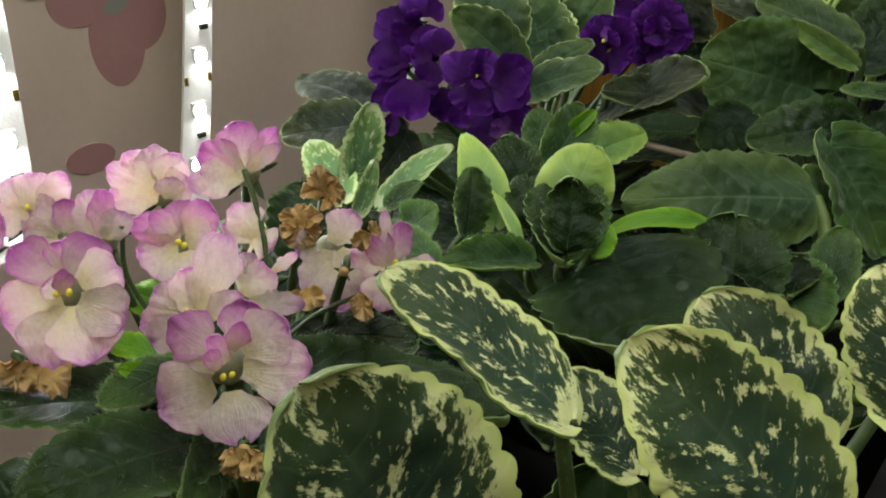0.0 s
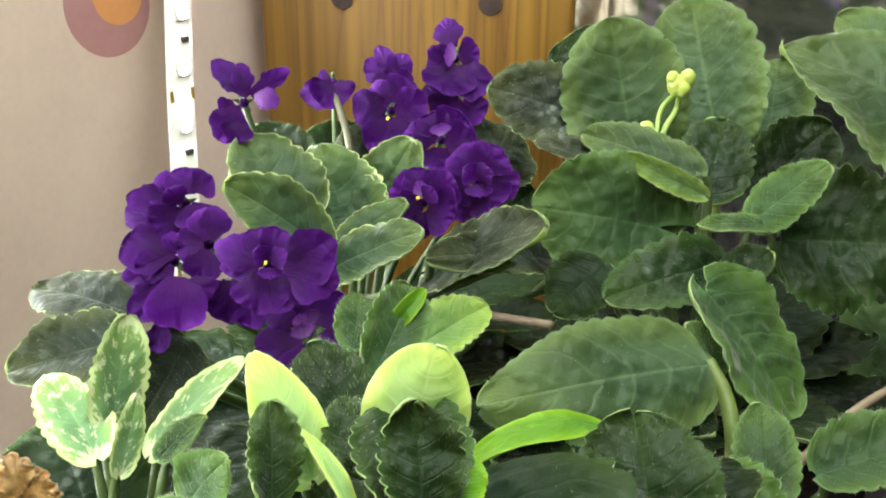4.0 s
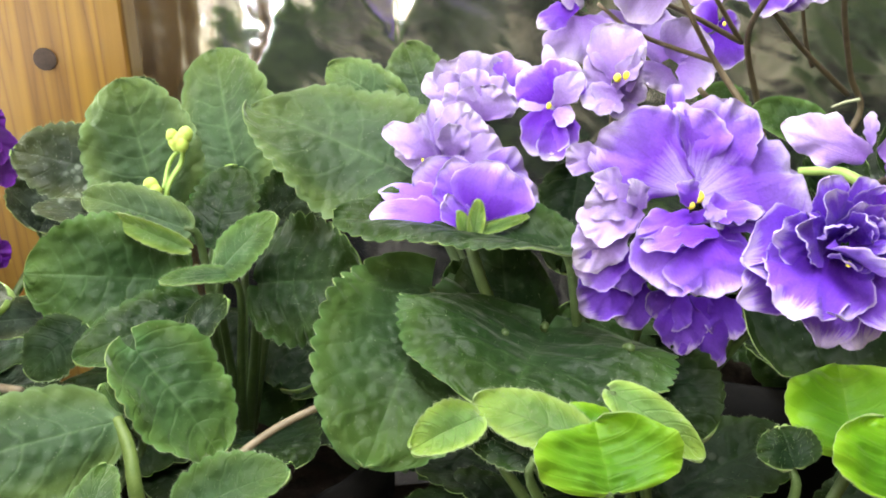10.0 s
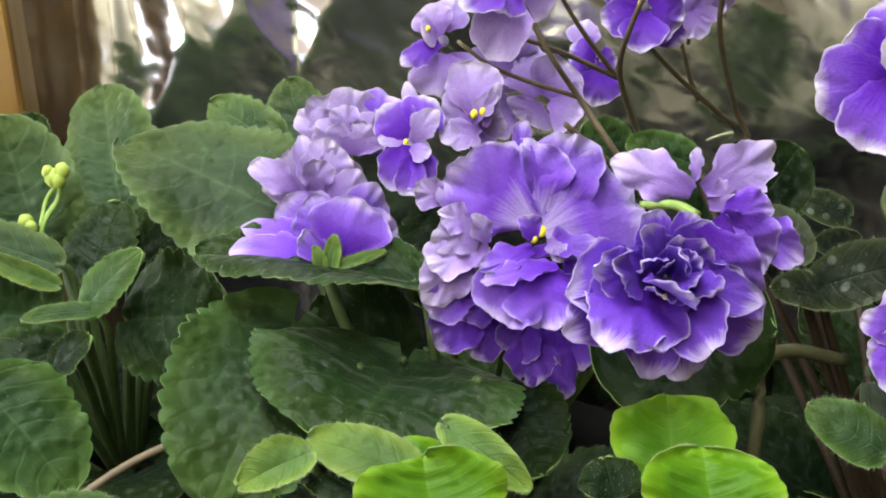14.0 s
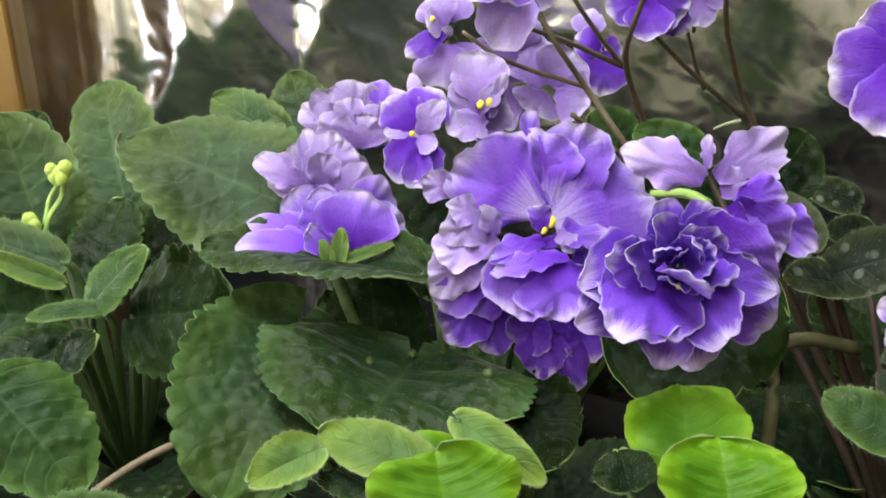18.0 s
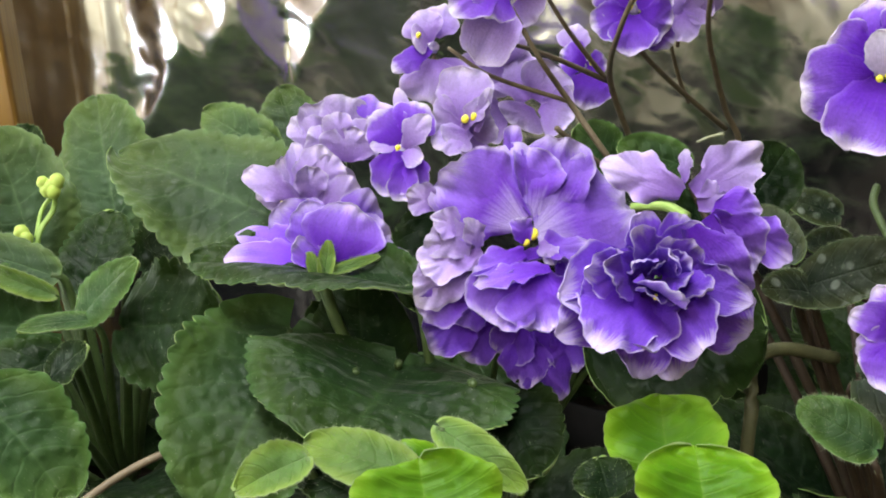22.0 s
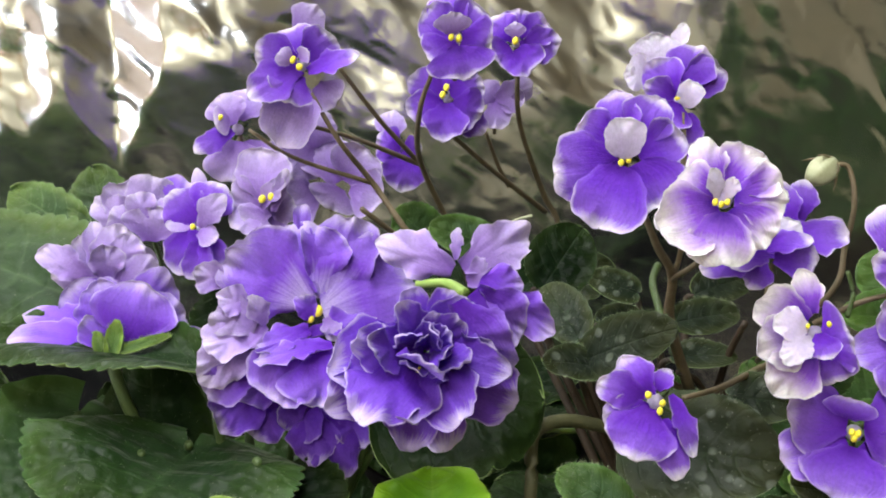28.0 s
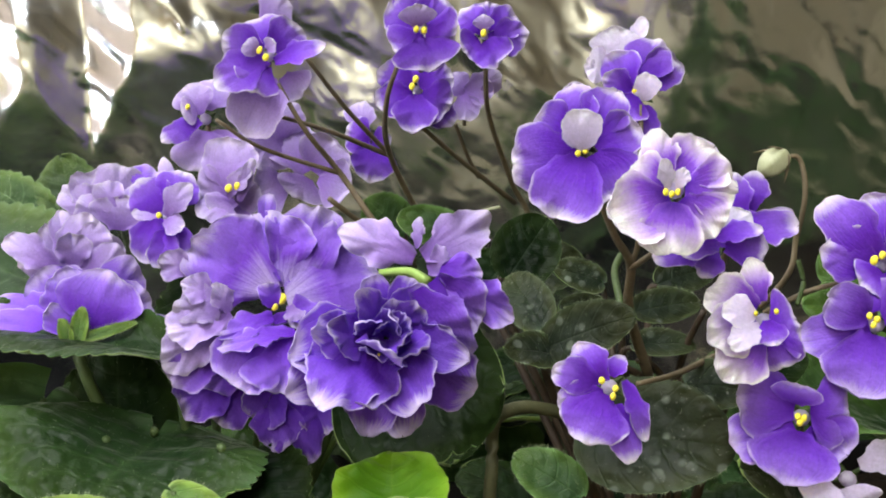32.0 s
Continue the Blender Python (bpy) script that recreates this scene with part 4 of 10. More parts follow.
stalk(p_pink, [(-0.0378, 0.1047, 0.2134), (-0.0370, 0.1072, 0.2058), (-0.0345, 0.1113, 0.1681), (-0.0330, 0.1144, 0.1410)], 0.0007, 0.0018, STALK_GREEN, "petiole")
leaf(p_pink, (-0.0288, 0.0947, 0.2148), (-0.0279, 0.0739, 0.2191), (0.77, 0.16, 0.62), 0.0078, "green")
stalk(p_pink, [(-0.0297, 0.0933, 0.2143), (-0.0312, 0.0962, 0.2075), (-0.0308, 0.1062, 0.1684), (-0.0320, 0.1131, 0.1410)], 0.0007, 0.0018, STALK_GREEN, "petiole")
leaf(p_pink, (-0.0392, 0.1103, 0.2117), (-0.0492, 0.1076, 0.2169), (0.48, -0.13, 0.87), 0.0068, "bright")
stalk(p_pink, [(-0.0408, 0.1102, 0.2112), (-0.0389, 0.1112, 0.2032), (-0.0355, 0.1132, 0.1670), (-0.0333, 0.1149, 0.1410)], 0.0007, 0.0018, STALK_GREEN, "petiole")
leaf(p_pink, (-0.0381, 0.1081, 0.2080), (-0.0438, 0.0977, 0.2198), (0.90, -0.00, 0.43), 0.0049, "bright")
stalk(p_pink, [(-0.0396, 0.1074, 0.2083), (-0.0402, 0.1094, 0.2003), (-0.0350, 0.1122, 0.1654), (-0.0332, 0.1147, 0.1410)], 0.0007, 0.0018, STALK_GREEN, "petiole")
leaf(p_pink, (-0.0297, 0.1101, 0.2114), (0.0109, 0.1033, 0.2098), (0.06, 0.10, 0.99), 0.0170, "deep")
stalk(p_pink, [(-0.0286, 0.1098, 0.2101), (-0.0318, 0.1101, 0.2035), (-0.0312, 0.1131, 0.1669), (-0.0321, 0.1149, 0.1410)], 0.0007, 0.0018, STALK_GREEN, "petiole")
leaf(p_pink, (-0.0255, 0.1205, 0.2093), (-0.0033, 0.1211, 0.2102), (-0.04, -0.06, 1.00), 0.0120, "deep")
stalk(p_pink, [(-0.0243, 0.1206, 0.2081), (-0.0274, 0.1206, 0.2012), (-0.0294, 0.1178, 0.1659), (-0.0316, 0.1162, 0.1410)], 0.0007, 0.0018, STALK_GREEN, "petiole")
leaf(p_pink, (-0.0442, 0.1301, 0.2059), (-0.0558, 0.1324, 0.2096), (0.27, -0.18, 0.95), 0.0099, "bright")
stalk(p_pink, [(-0.0457, 0.1306, 0.2051), (-0.0432, 0.1303, 0.1974), (-0.0378, 0.1221, 0.1644), (-0.0339, 0.1173, 0.1410)], 0.0007, 0.0018, STALK_GREEN, "petiole")
stalk(p_pink, [(-0.0332, 0.1346, 0.2328), (-0.0308, 0.1313, 0.2273), (-0.0289, 0.1266, 0.2195), (-0.0309, 0.1185, 0.2059)], 0.0005, 0.0004, STALK_GREEN)
stalk(p_pink, [(-0.0493, 0.1207, 0.2291), (-0.0493, 0.1205, 0.2189), (-0.0411, 0.1182, 0.2054)], 0.0004, 0.0004, STALK_GREEN)
stalk(p_pink, [(-0.0415, 0.1242, 0.2213), (-0.0426, 0.1214, 0.2166), (-0.0346, 0.1179, 0.2049)], 0.0004, 0.0004, STALK_GREEN)
stalk(p_pink, [(-0.0121, 0.1163, 0.2218), (-0.0220, 0.1220, 0.2118), (-0.0316, 0.1166, 0.2026)], 0.0004, 0.0004, STALK_GREEN)

p_var = violet(0.032, 0.085, 0.145, "african violet with large cream-mottled dark green leaves")
leaf(p_var, (0.0171, 0.0880, 0.2232), (-0.0073, 0.0979, 0.2377), (0.45, -0.17, 0.87), 0.0178, "var", curl=0.5)
stalk(p_var, [(0.0156, 0.0886, 0.2227), (0.0174, 0.0879, 0.2146), (0.0253, 0.0865, 0.1722), (0.0302, 0.0855, 0.1410)], 0.0007, 0.0018, STALK_GREEN, "petiole")
leaf(p_var, (0.0013, 0.0655, 0.2186), (-0.0137, 0.0699, 0.2416), (0.47, -0.76, 0.45), 0.0284, "var", curl=0.4)
stalk(p_var, [(0.0000, 0.0666, 0.2191), (0.0009, 0.0675, 0.2106), (0.0181, 0.0763, 0.1701), (0.0283, 0.0828, 0.1410)], 0.0010, 0.0018, STALK_GREEN, "petiole")
leaf(p_var, (0.0420, 0.0704, 0.2229), (0.0205, 0.0797, 0.2423), (0.17, -0.80, 0.57), 0.0202, "var", curl=0.4)
stalk(p_var, [(0.0410, 0.0718, 0.2230), (0.0429, 0.0722, 0.2149), (0.0365, 0.0785, 0.1721), (0.0332, 0.0834, 0.1410)], 0.0010, 0.0018, STALK_GREEN, "petiole")
leaf(p_var, (0.0527, 0.0948, 0.2149), (0.0377, 0.1116, 0.2274), (-0.14, -0.67, 0.73), 0.0199, "var")
stalk(p_var, [(0.0521, 0.0964, 0.2146), (0.0542, 0.0955, 0.2068), (0.0413, 0.0895, 0.1685), (0.0344, 0.0863, 0.1410)], 0.0007, 0.0018, STALK_GREEN, "petiole")
leaf(p_var, (0.0699, 0.1002, 0.2142), (0.0647, 0.1163, 0.2314), (-0.72, -0.60, 0.34), 0.0164, "var")
stalk(p_var, [(0.0705, 0.1017, 0.2147), (0.0725, 0.1006, 0.2068), (0.0490, 0.0919, 0.1682), (0.0365, 0.0870, 0.1410)], 0.0007, 0.0018, STALK_GREEN, "petiole")
leaf(p_var, (0.0282, 0.0922, 0.2106), (0.0178, 0.1032, 0.2193), (0.15, -0.52, 0.84), 0.0118, "var")
stalk(p_var, [(0.0273, 0.0936, 0.2102), (0.0289, 0.0925, 0.2021), (0.0303, 0.0883, 0.1665), (0.0315, 0.0860, 0.1410)], 0.0007, 0.0018, STALK_GREEN, "petiole")
leaf(p_var, (0.0764, 0.1197, 0.2178), (0.0745, 0.1284, 0.2237), (0.16, -0.53, 0.83), 0.0155, "varpale")
stalk(p_var, [(0.0760, 0.1213, 0.2175), (0.0762, 0.1196, 0.2092), (0.0519, 0.1007, 0.1698), (0.0373, 0.0893, 0.1410)], 0.0007, 0.0018, STALK_GREEN, "petiole")
leaf(p_var, (0.0994, 0.1125, 0.2175), (0.1012, 0.1216, 0.2268), (-0.13, -0.70, 0.70), 0.0196, "varpale")
stalk(p_var, [(0.0997, 0.1142, 0.2175), (0.0995, 0.1132, 0.2089), (0.0623, 0.0975, 0.1696), (0.0400, 0.0885, 0.1410)], 0.0007, 0.0018, STALK_GREEN, "petiole")

p_pale = violet(-0.025, 0.213, 0.145, "small african violet with pale cream-streaked leaves in a pot")
leaf(p_pale, (-0.0252, 0.2193, 0.1873), (-0.0207, 0.2288, 0.2073), (0.39, -0.86, 0.32), 0.0116, "varpale", curl=0.2)
stalk(p_pale, [(-0.0254, 0.2208, 0.1879), (-0.0268, 0.2211, 0.1795), (-0.0249, 0.2159, 0.1560), (-0.0247, 0.2139, 0.1410)], 0.0007, 0.0018, STALK_GREEN, "petiole")
leaf(p_pale, (-0.0175, 0.2128, 0.1850), (0.0012, 0.2198, 0.2004), (-0.40, -0.54, 0.74), 0.0082, "varpale", curl=0.5)
stalk(p_pale, [(-0.0161, 0.2138, 0.1849), (-0.0178, 0.2139, 0.1766), (-0.0214, 0.2130, 0.1550), (-0.0238, 0.2131, 0.1410)], 0.0007, 0.0018, STALK_GREEN, "petiole")
leaf(p_pale, (-0.0227, 0.2083, 0.1842), (-0.0187, 0.2151, 0.1974), (0.44, -0.85, 0.30), 0.0058, "varpale")
stalk(p_pale, [(-0.0229, 0.2099, 0.1849), (-0.0246, 0.2100, 0.1766), (-0.0238, 0.2110, 0.1546), (-0.0244, 0.2126, 0.1410)], 0.0007, 0.0018, STALK_GREEN, "petiole")
leaf(p_pale, (-0.0269, 0.2124, 0.1859), (-0.0376, 0.2286, 0.1958), (0.26, -0.38, 0.89), 0.0130, "varpale")
stalk(p_pale, [(-0.0278, 0.2138, 0.1853), (-0.0267, 0.2121, 0.1773), (-0.0257, 0.2128, 0.1554), (-0.0249, 0.2130, 0.1410)], 0.0007, 0.0018, STALK_GREEN, "petiole")
leaf(p_pale, (-0.0147, 0.2030, 0.1902), (-0.0064, 0.2084, 0.1949), (-0.27, -0.37, 0.89), 0.0062, "green")
stalk(p_pale, [(-0.0134, 0.2041, 0.1897), (-0.0153, 0.2032, 0.1817), (-0.0202, 0.2086, 0.1573), (-0.0235, 0.2119, 0.1410)], 0.0007, 0.0018, STALK_GREEN, "petiole")
leaf(p_pale, (-0.0089, 0.1856, 0.1926), (-0.0019, 0.1866, 0.1995), (-0.52, -0.60, 0.61), 0.0120, "green")
stalk(p_pale, [(-0.0074, 0.1865, 0.1927), (-0.0087, 0.1872, 0.1844), (-0.0176, 0.2008, 0.1584), (-0.0228, 0.2098, 0.1410)], 0.0007, 0.0018, STALK_GREEN, "petiole")

p_purple = violet(0.026, 0.285, 0.145, "african violet with dark purple flowers and cream-edged leaves")
leaf(p_purple, (0.0305, 0.2886, 0.1967), (0.0235, 0.3010, 0.2212), (0.07, -0.88, 0.47), 0.0255, "varedge")
stalk(p_purple, [(0.0301, 0.2902, 0.1971), (0.0308, 0.2904, 0.1885), (0.0282, 0.2866, 0.1602), (0.0268, 0.2854, 0.1410)], 0.0010, 0.0018, STALK_GREEN, "petiole")
leaf(p_purple, (0.0185, 0.2798, 0.2077), (0.0024, 0.2924, 0.2267), (0.22, -0.72, 0.66), 0.0239, "varedge")
stalk(p_purple, [(0.0176, 0.2812, 0.2077), (0.0191, 0.2811, 0.1993), (0.0228, 0.2826, 0.1652), (0.0254, 0.2843, 0.1410)], 0.0010, 0.0018, STALK_GREEN, "petiole")
leaf(p_purple, (0.0222, 0.2608, 0.2049), (-0.0009, 0.2537, 0.2258), (0.60, -0.67, 0.43), 0.0178, "varedge", under='bright')
stalk(p_purple, [(0.0206, 0.2613, 0.2052), (0.0219, 0.2632, 0.1973), (0.0245, 0.2740, 0.1640), (0.0258, 0.2820, 0.1410)], 0.0007, 0.0018, STALK_GREEN, "petiole")
leaf(p_purple, (0.0350, 0.2989, 0.1973), (0.0485, 0.2949, 0.2231), (-0.51, -0.85, 0.14), 0.0199, "varedge")
stalk(p_purple, [(0.0362, 0.2997, 0.1982), (0.0356, 0.3017, 0.1902), (0.0302, 0.2912, 0.1605), (0.0274, 0.2866, 0.1410)], 0.0007, 0.0018, STALK_GREEN, "petiole")
leaf(p_purple, (0.0229, 0.2701, 0.2010), (0.0423, 0.2702, 0.2138), (-0.43, -0.63, 0.65), 0.0094, "varedge")
stalk(p_purple, [(0.0244, 0.2709, 0.2008), (0.0225, 0.2720, 0.1929), (0.0248, 0.2783, 0.1622), (0.0259, 0.2831, 0.1410)], 0.0007, 0.0018, STALK_GREEN, "petiole")
leaf(p_purple, (0.0205, 0.2594, 0.2005), (0.0432, 0.2525, 0.2122), (-0.51, -0.41, 0.75), 0.0148, "varedge")
stalk(p_purple, [(0.0221, 0.2596, 0.2001), (0.0203, 0.2612, 0.1924), (0.0237, 0.2734, 0.1620), (0.0256, 0.2818, 0.1410)], 0.0007, 0.0018, STALK_GREEN, "petiole")
leaf(p_purple, (0.0491, 0.2804, 0.1896), (0.0733, 0.2516, 0.2112), (-0.77, -0.18, 0.61), 0.0208, "darkedge")
stalk(p_purple, [(0.0507, 0.2799, 0.1894), (0.0503, 0.2823, 0.1817), (0.0366, 0.2829, 0.1571), (0.0291, 0.2844, 0.1410)], 0.0010, 0.0018, STALK_GREEN, "petiole")
leaf(p_purple, (-0.0219, 0.2564, 0.1943), (-0.0480, 0.2737, 0.1961), (-0.12, -0.27, 0.95), 0.0190, "darkedge")
stalk(p_purple, [(-0.0228, 0.2574, 0.1933), (-0.0199, 0.2561, 0.1864), (0.0046, 0.2721, 0.1592), (0.0205, 0.2815, 0.1410)], 0.0007, 0.0018, STALK_GREEN, "petiole")
leaf(p_purple, (-0.0222, 0.2453, 0.1941), (-0.0476, 0.2390, 0.1918), (0.02, -0.41, 0.91), 0.0199, "darkedge")
stalk(p_purple, [(-0.0234, 0.2455, 0.1929), (-0.0203, 0.2471, 0.1865), (0.0045, 0.2671, 0.1591), (0.0205, 0.2802, 0.1410)], 0.0007, 0.0018, STALK_GREEN, "petiole")
leaf(p_purple, (-0.0113, 0.2430, 0.1941), (-0.0213, 0.2246, 0.1839), (0.59, -0.61, 0.52), 0.0196, "darkedge")
stalk(p_purple, [(-0.0125, 0.2428, 0.1930), (-0.0122, 0.2464, 0.1885), (0.0094, 0.2661, 0.1591), (0.0218, 0.2799, 0.1410)], 0.0007, 0.0018, STALK_GREEN, "petiole")
leaf(p_purple, (0.0454, 0.3504, 0.1934), (0.0225, 0.3531, 0.2110), (0.25, -0.86, 0.45), 0.0269, "dark")
stalk(p_purple, [(0.0441, 0.3515, 0.1936), (0.0462, 0.3528, 0.1858), (0.0349, 0.3144, 0.1588), (0.0286, 0.2928, 0.1410)], 0.0010, 0.0018, STALK_GREEN, "petiole")
leaf(p_purple, (0.0195, 0.3174, 0.2044), (0.0067, 0.3329, 0.2193), (-0.11, -0.73, 0.67), 0.0204, "dark")
stalk(p_purple, [(0.0190, 0.3191, 0.2043), (0.0208, 0.3184, 0.1962), (0.0233, 0.2995, 0.1637), (0.0255, 0.2888, 0.1410)], 0.0010, 0.0018, STALK_GREEN, "petiole")
leaf(p_purple, (0.0802, 0.3324, 0.2001), (0.0899, 0.3464, 0.2130), (0.30, -0.75, 0.59), 0.0290, "darkedge")
stalk(p_purple, [(0.0804, 0.3341, 0.2001), (0.0784, 0.3333, 0.1921), (0.0506, 0.3063, 0.1618), (0.0328, 0.2906, 0.1410)], 0.0010, 0.0018, STALK_GREEN, "petiole")
leaf(p_purple, (0.0481, 0.3299, 0.1997), (0.0343, 0.3404, 0.2154), (0.06, -0.80, 0.59), 0.0217, "darkedge")
stalk(p_purple, [(0.0474, 0.3314, 0.1998), (0.0491, 0.3314, 0.1916), (0.0361, 0.3052, 0.1616), (0.0289, 0.2903, 0.1410)], 0.0010, 0.0018, STALK_GREEN, "petiole")
stalk(p_purple, [(0.0318, 0.3464, 0.2278), (0.0346, 0.3350, 0.2159), (0.0346, 0.3189, 0.2044), (0.0328, 0.2989, 0.1958)], 0.0013, 0.0010, STALK_PALE)
stalk(p_purple, [(0.0039, 0.2606, 0.2190), (0.0124, 0.2616, 0.2136), (0.0202, 0.2711, 0.2016)], 0.0009, 0.0010, STALK_GREEN)
stalk(p_purple, [(0.0492, 0.2721, 0.1964), (0.0472, 0.2792, 0.1853), (0.0298, 0.2921, 0.1780)], 0.0012, 0.0013, STALK_GREEN)
stalk(p_purple, [(0.0666, 0.2578, 0.2004), (0.0485, 0.2782, 0.1839), (0.0298, 0.2921, 0.1780)], 0.0011, 0.0013, STALK_GREEN)
stalk(p_purple, [(0.0718, 0.2409, 0.1906), (0.0536, 0.2659, 0.1848), (0.0329, 0.2912, 0.1780)], 0.0011, 0.0011, STALK_BROWN)
# dark leaves added here to stand for the shaded gap below the board
leaf(p_purple, (0.0457, 0.3118, 0.1688), (0.0892, 0.2877, 0.1800), (-0.33, -0.16, 0.93), 0.0283, "dark")
stalk(p_purple, [(0.0471, 0.3114, 0.1679), (0.0450, 0.3132, 0.1605), (0.0350, 0.2970, 0.1477), (0.0286, 0.2881, 0.1410)], 0.0010, 0.0018, STALK_GREEN, "petiole")
leaf(p_purple, (0.0559, 0.2923, 0.1691), (0.0822, 0.2668, 0.1790), (-0.44, -0.11, 0.89), 0.0177, "dark")
stalk(p_purple, [(0.0573, 0.2916, 0.1683), (0.0558, 0.2939, 0.1609), (0.0396, 0.2882, 0.1478), (0.0299, 0.2858, 0.1410)], 0.0007, 0.0018, STALK_GREEN, "petiole")
leaf(p_purple, (0.0810, 0.3353, 0.1811), (0.0970, 0.3361, 0.1935), (-0.41, -0.70, 0.58), 0.0253, "dark")
stalk(p_purple, [(0.0824, 0.3362, 0.1811), (0.0806, 0.3373, 0.1731), (0.0509, 0.3076, 0.1532), (0.0329, 0.2910, 0.1410)], 0.0010, 0.0018, STALK_GREEN, "petiole")
leaf(p_purple, (0.0858, 0.2835, 0.1896), (0.0445, 0.2569, 0.2036), (0.53, -0.45, 0.72), 0.0135, "darkedge")
stalk(p_purple, [(0.0841, 0.2835, 0.1891), (0.0858, 0.2859, 0.1819), (0.0531, 0.2843, 0.1571), (0.0335, 0.2847, 0.1410)], 0.0007, 0.0018, STALK_GREEN, "petiole")
leaf(p_purple, (0.0371, 0.2880, 0.1971), (0.0241, 0.2982, 0.2140), (-0.03, -0.87, 0.50), 0.0204, "varedge")
stalk(p_purple, [(0.0365, 0.2896, 0.1973), (0.0383, 0.2898, 0.1892), (0.0312, 0.2863, 0.1604), (0.0276, 0.2853, 0.1410)], 0.0010, 0.0018, STALK_GREEN, "petiole")

p_lime = violet(0.051, 0.204, 0.145, "african violet with lime young leaves and dark green outer leaves")
leaf(p_lime, (0.0110, 0.1736, 0.2026), (0.0034, 0.1869, 0.2182), (0.29, -0.76, 0.59), 0.0117, "lime", curl=0.9, fold=-0.15, under="lime", puff=0.022, wave=0.05, notch=0.02, point=0.35)
stalk(p_lime, [(0.0107, 0.1777, 0.2045), (0.0117, 0.1771, 0.1960), (0.0334, 0.1914, 0.1637), (0.0466, 0.2006, 0.1410)], 0.0007, 0.0018, STALK_GREEN, "petiole")
leaf(p_lime, (0.0160, 0.1651, 0.2032), (0.0098, 0.1767, 0.2098), (0.38, -0.61, 0.69), 0.0032, "lime", under="lime", curl=0.6, notch=0.01, puff=0.022, point=0.4)
stalk(p_lime, [(0.0147, 0.1689, 0.2044), (0.0159, 0.1673, 0.1964), (0.0351, 0.1875, 0.1639), (0.0471, 0.1996, 0.1410)], 0.0007, 0.0018, STALK_GREEN, "petiole")
leaf(p_lime, (0.0251, 0.1753, 0.2034), (0.0318, 0.1831, 0.2186), (-0.10, -0.92, 0.38), 0.0170, "lime", curl=1.2, fold=-0.3, under="lime", puff=0.03, wave=0.06, notch=0.02)
stalk(p_lime, [(0.0249, 0.1801, 0.2062), (0.0230, 0.1810, 0.1981), (0.0392, 0.1926, 0.1643), (0.0482, 0.2009, 0.1410)], 0.0007, 0.0018, STALK_GREEN, "petiole")
leaf(p_lime, (0.0348, 0.2252, 0.1953), (0.0541, 0.2334, 0.2008), (0.00, -0.57, 0.82), 0.0130, "under", fold=0.3)
stalk(p_lime, [(0.0359, 0.2263, 0.1946), (0.0330, 0.2261, 0.1873), (0.0440, 0.2135, 0.1596), (0.0495, 0.2065, 0.1410)], 0.0007, 0.0018, STALK_GREEN, "petiole")
leaf(p_lime, (0.0254, 0.2078, 0.2012), (0.0354, 0.2257, 0.2103), (0.31, -0.56, 0.77), 0.0124, "green", curl=0.8, fold=0.3)
stalk(p_lime, [(0.0255, 0.2095, 0.2007), (0.0235, 0.2079, 0.1931), (0.0397, 0.2057, 0.1623), (0.0483, 0.2044, 0.1410)], 0.0007, 0.0018, STALK_GREEN, "petiole")
leaf(p_lime, (0.0294, 0.2164, 0.2053), (0.0375, 0.2212, 0.2114), (0.36, -0.58, 0.73), 0.0039, "bright", fold=0.5, curl=1.2, under="bright", notch=0.03)
leaf(p_lime, (0.0220, 0.2150, 0.2027), (0.0251, 0.2279, 0.2086), (0.23, -0.45, 0.86), 0.0091, "green")
stalk(p_lime, [(0.0220, 0.2166, 0.2021), (0.0209, 0.2146, 0.1943), (0.0382, 0.2089, 0.1630), (0.0479, 0.2053, 0.1410)], 0.0007, 0.0018, STALK_GREEN, "petiole")
leaf(p_lime, (0.0049, 0.1692, 0.2025), (0.0055, 0.1776, 0.2146), (0.36, -0.78, 0.52), 0.0084, "green", fold=0.4, wave=0.2, notch=0.18)
stalk(p_lime, [(0.0045, 0.1708, 0.2029), (0.0037, 0.1704, 0.1943), (0.0305, 0.1883, 0.1629), (0.0459, 0.1998, 0.1410)], 0.0007, 0.0018, STALK_GREEN, "petiole")
leaf(p_lime, (0.0251, 0.1594, 0.2059), (0.0261, 0.1694, 0.2167), (0.14, -0.73, 0.66), 0.0123, "deep", fold=0.3, wave=0.2, notch=0.2)
stalk(p_lime, [(0.0250, 0.1611, 0.2060), (0.0246, 0.1603, 0.1974), (0.0396, 0.1839, 0.1644), (0.0483, 0.1986, 0.1410)], 0.0007, 0.0018, STALK_GREEN, "petiole")
leaf(p_lime, (0.0188, 0.1882, 0.2035), (0.0124, 0.2011, 0.2111), (0.00, -0.51, 0.86), 0.0127, "deep")
stalk(p_lime, [(0.0184, 0.1898, 0.2031), (0.0196, 0.1881, 0.1950), (0.0368, 0.1969, 0.1633), (0.0475, 0.2021, 0.1410)], 0.0007, 0.0018, STALK_GREEN, "petiole")
leaf(p_lime, (0.0203, 0.1712, 0.2041), (0.0170, 0.1856, 0.2094), (0.03, -0.34, 0.94), 0.0116, "deep")
stalk(p_lime, [(0.0200, 0.1727, 0.2033), (0.0206, 0.1704, 0.1956), (0.0374, 0.1892, 0.1636), (0.0477, 0.2000, 0.1410)], 0.0007, 0.0018, STALK_GREEN, "petiole")
leaf(p_lime, (0.0307, 0.1624, 0.2034), (0.0348, 0.1686, 0.2073), (0.23, -0.63, 0.74), 0.0068, "bright")
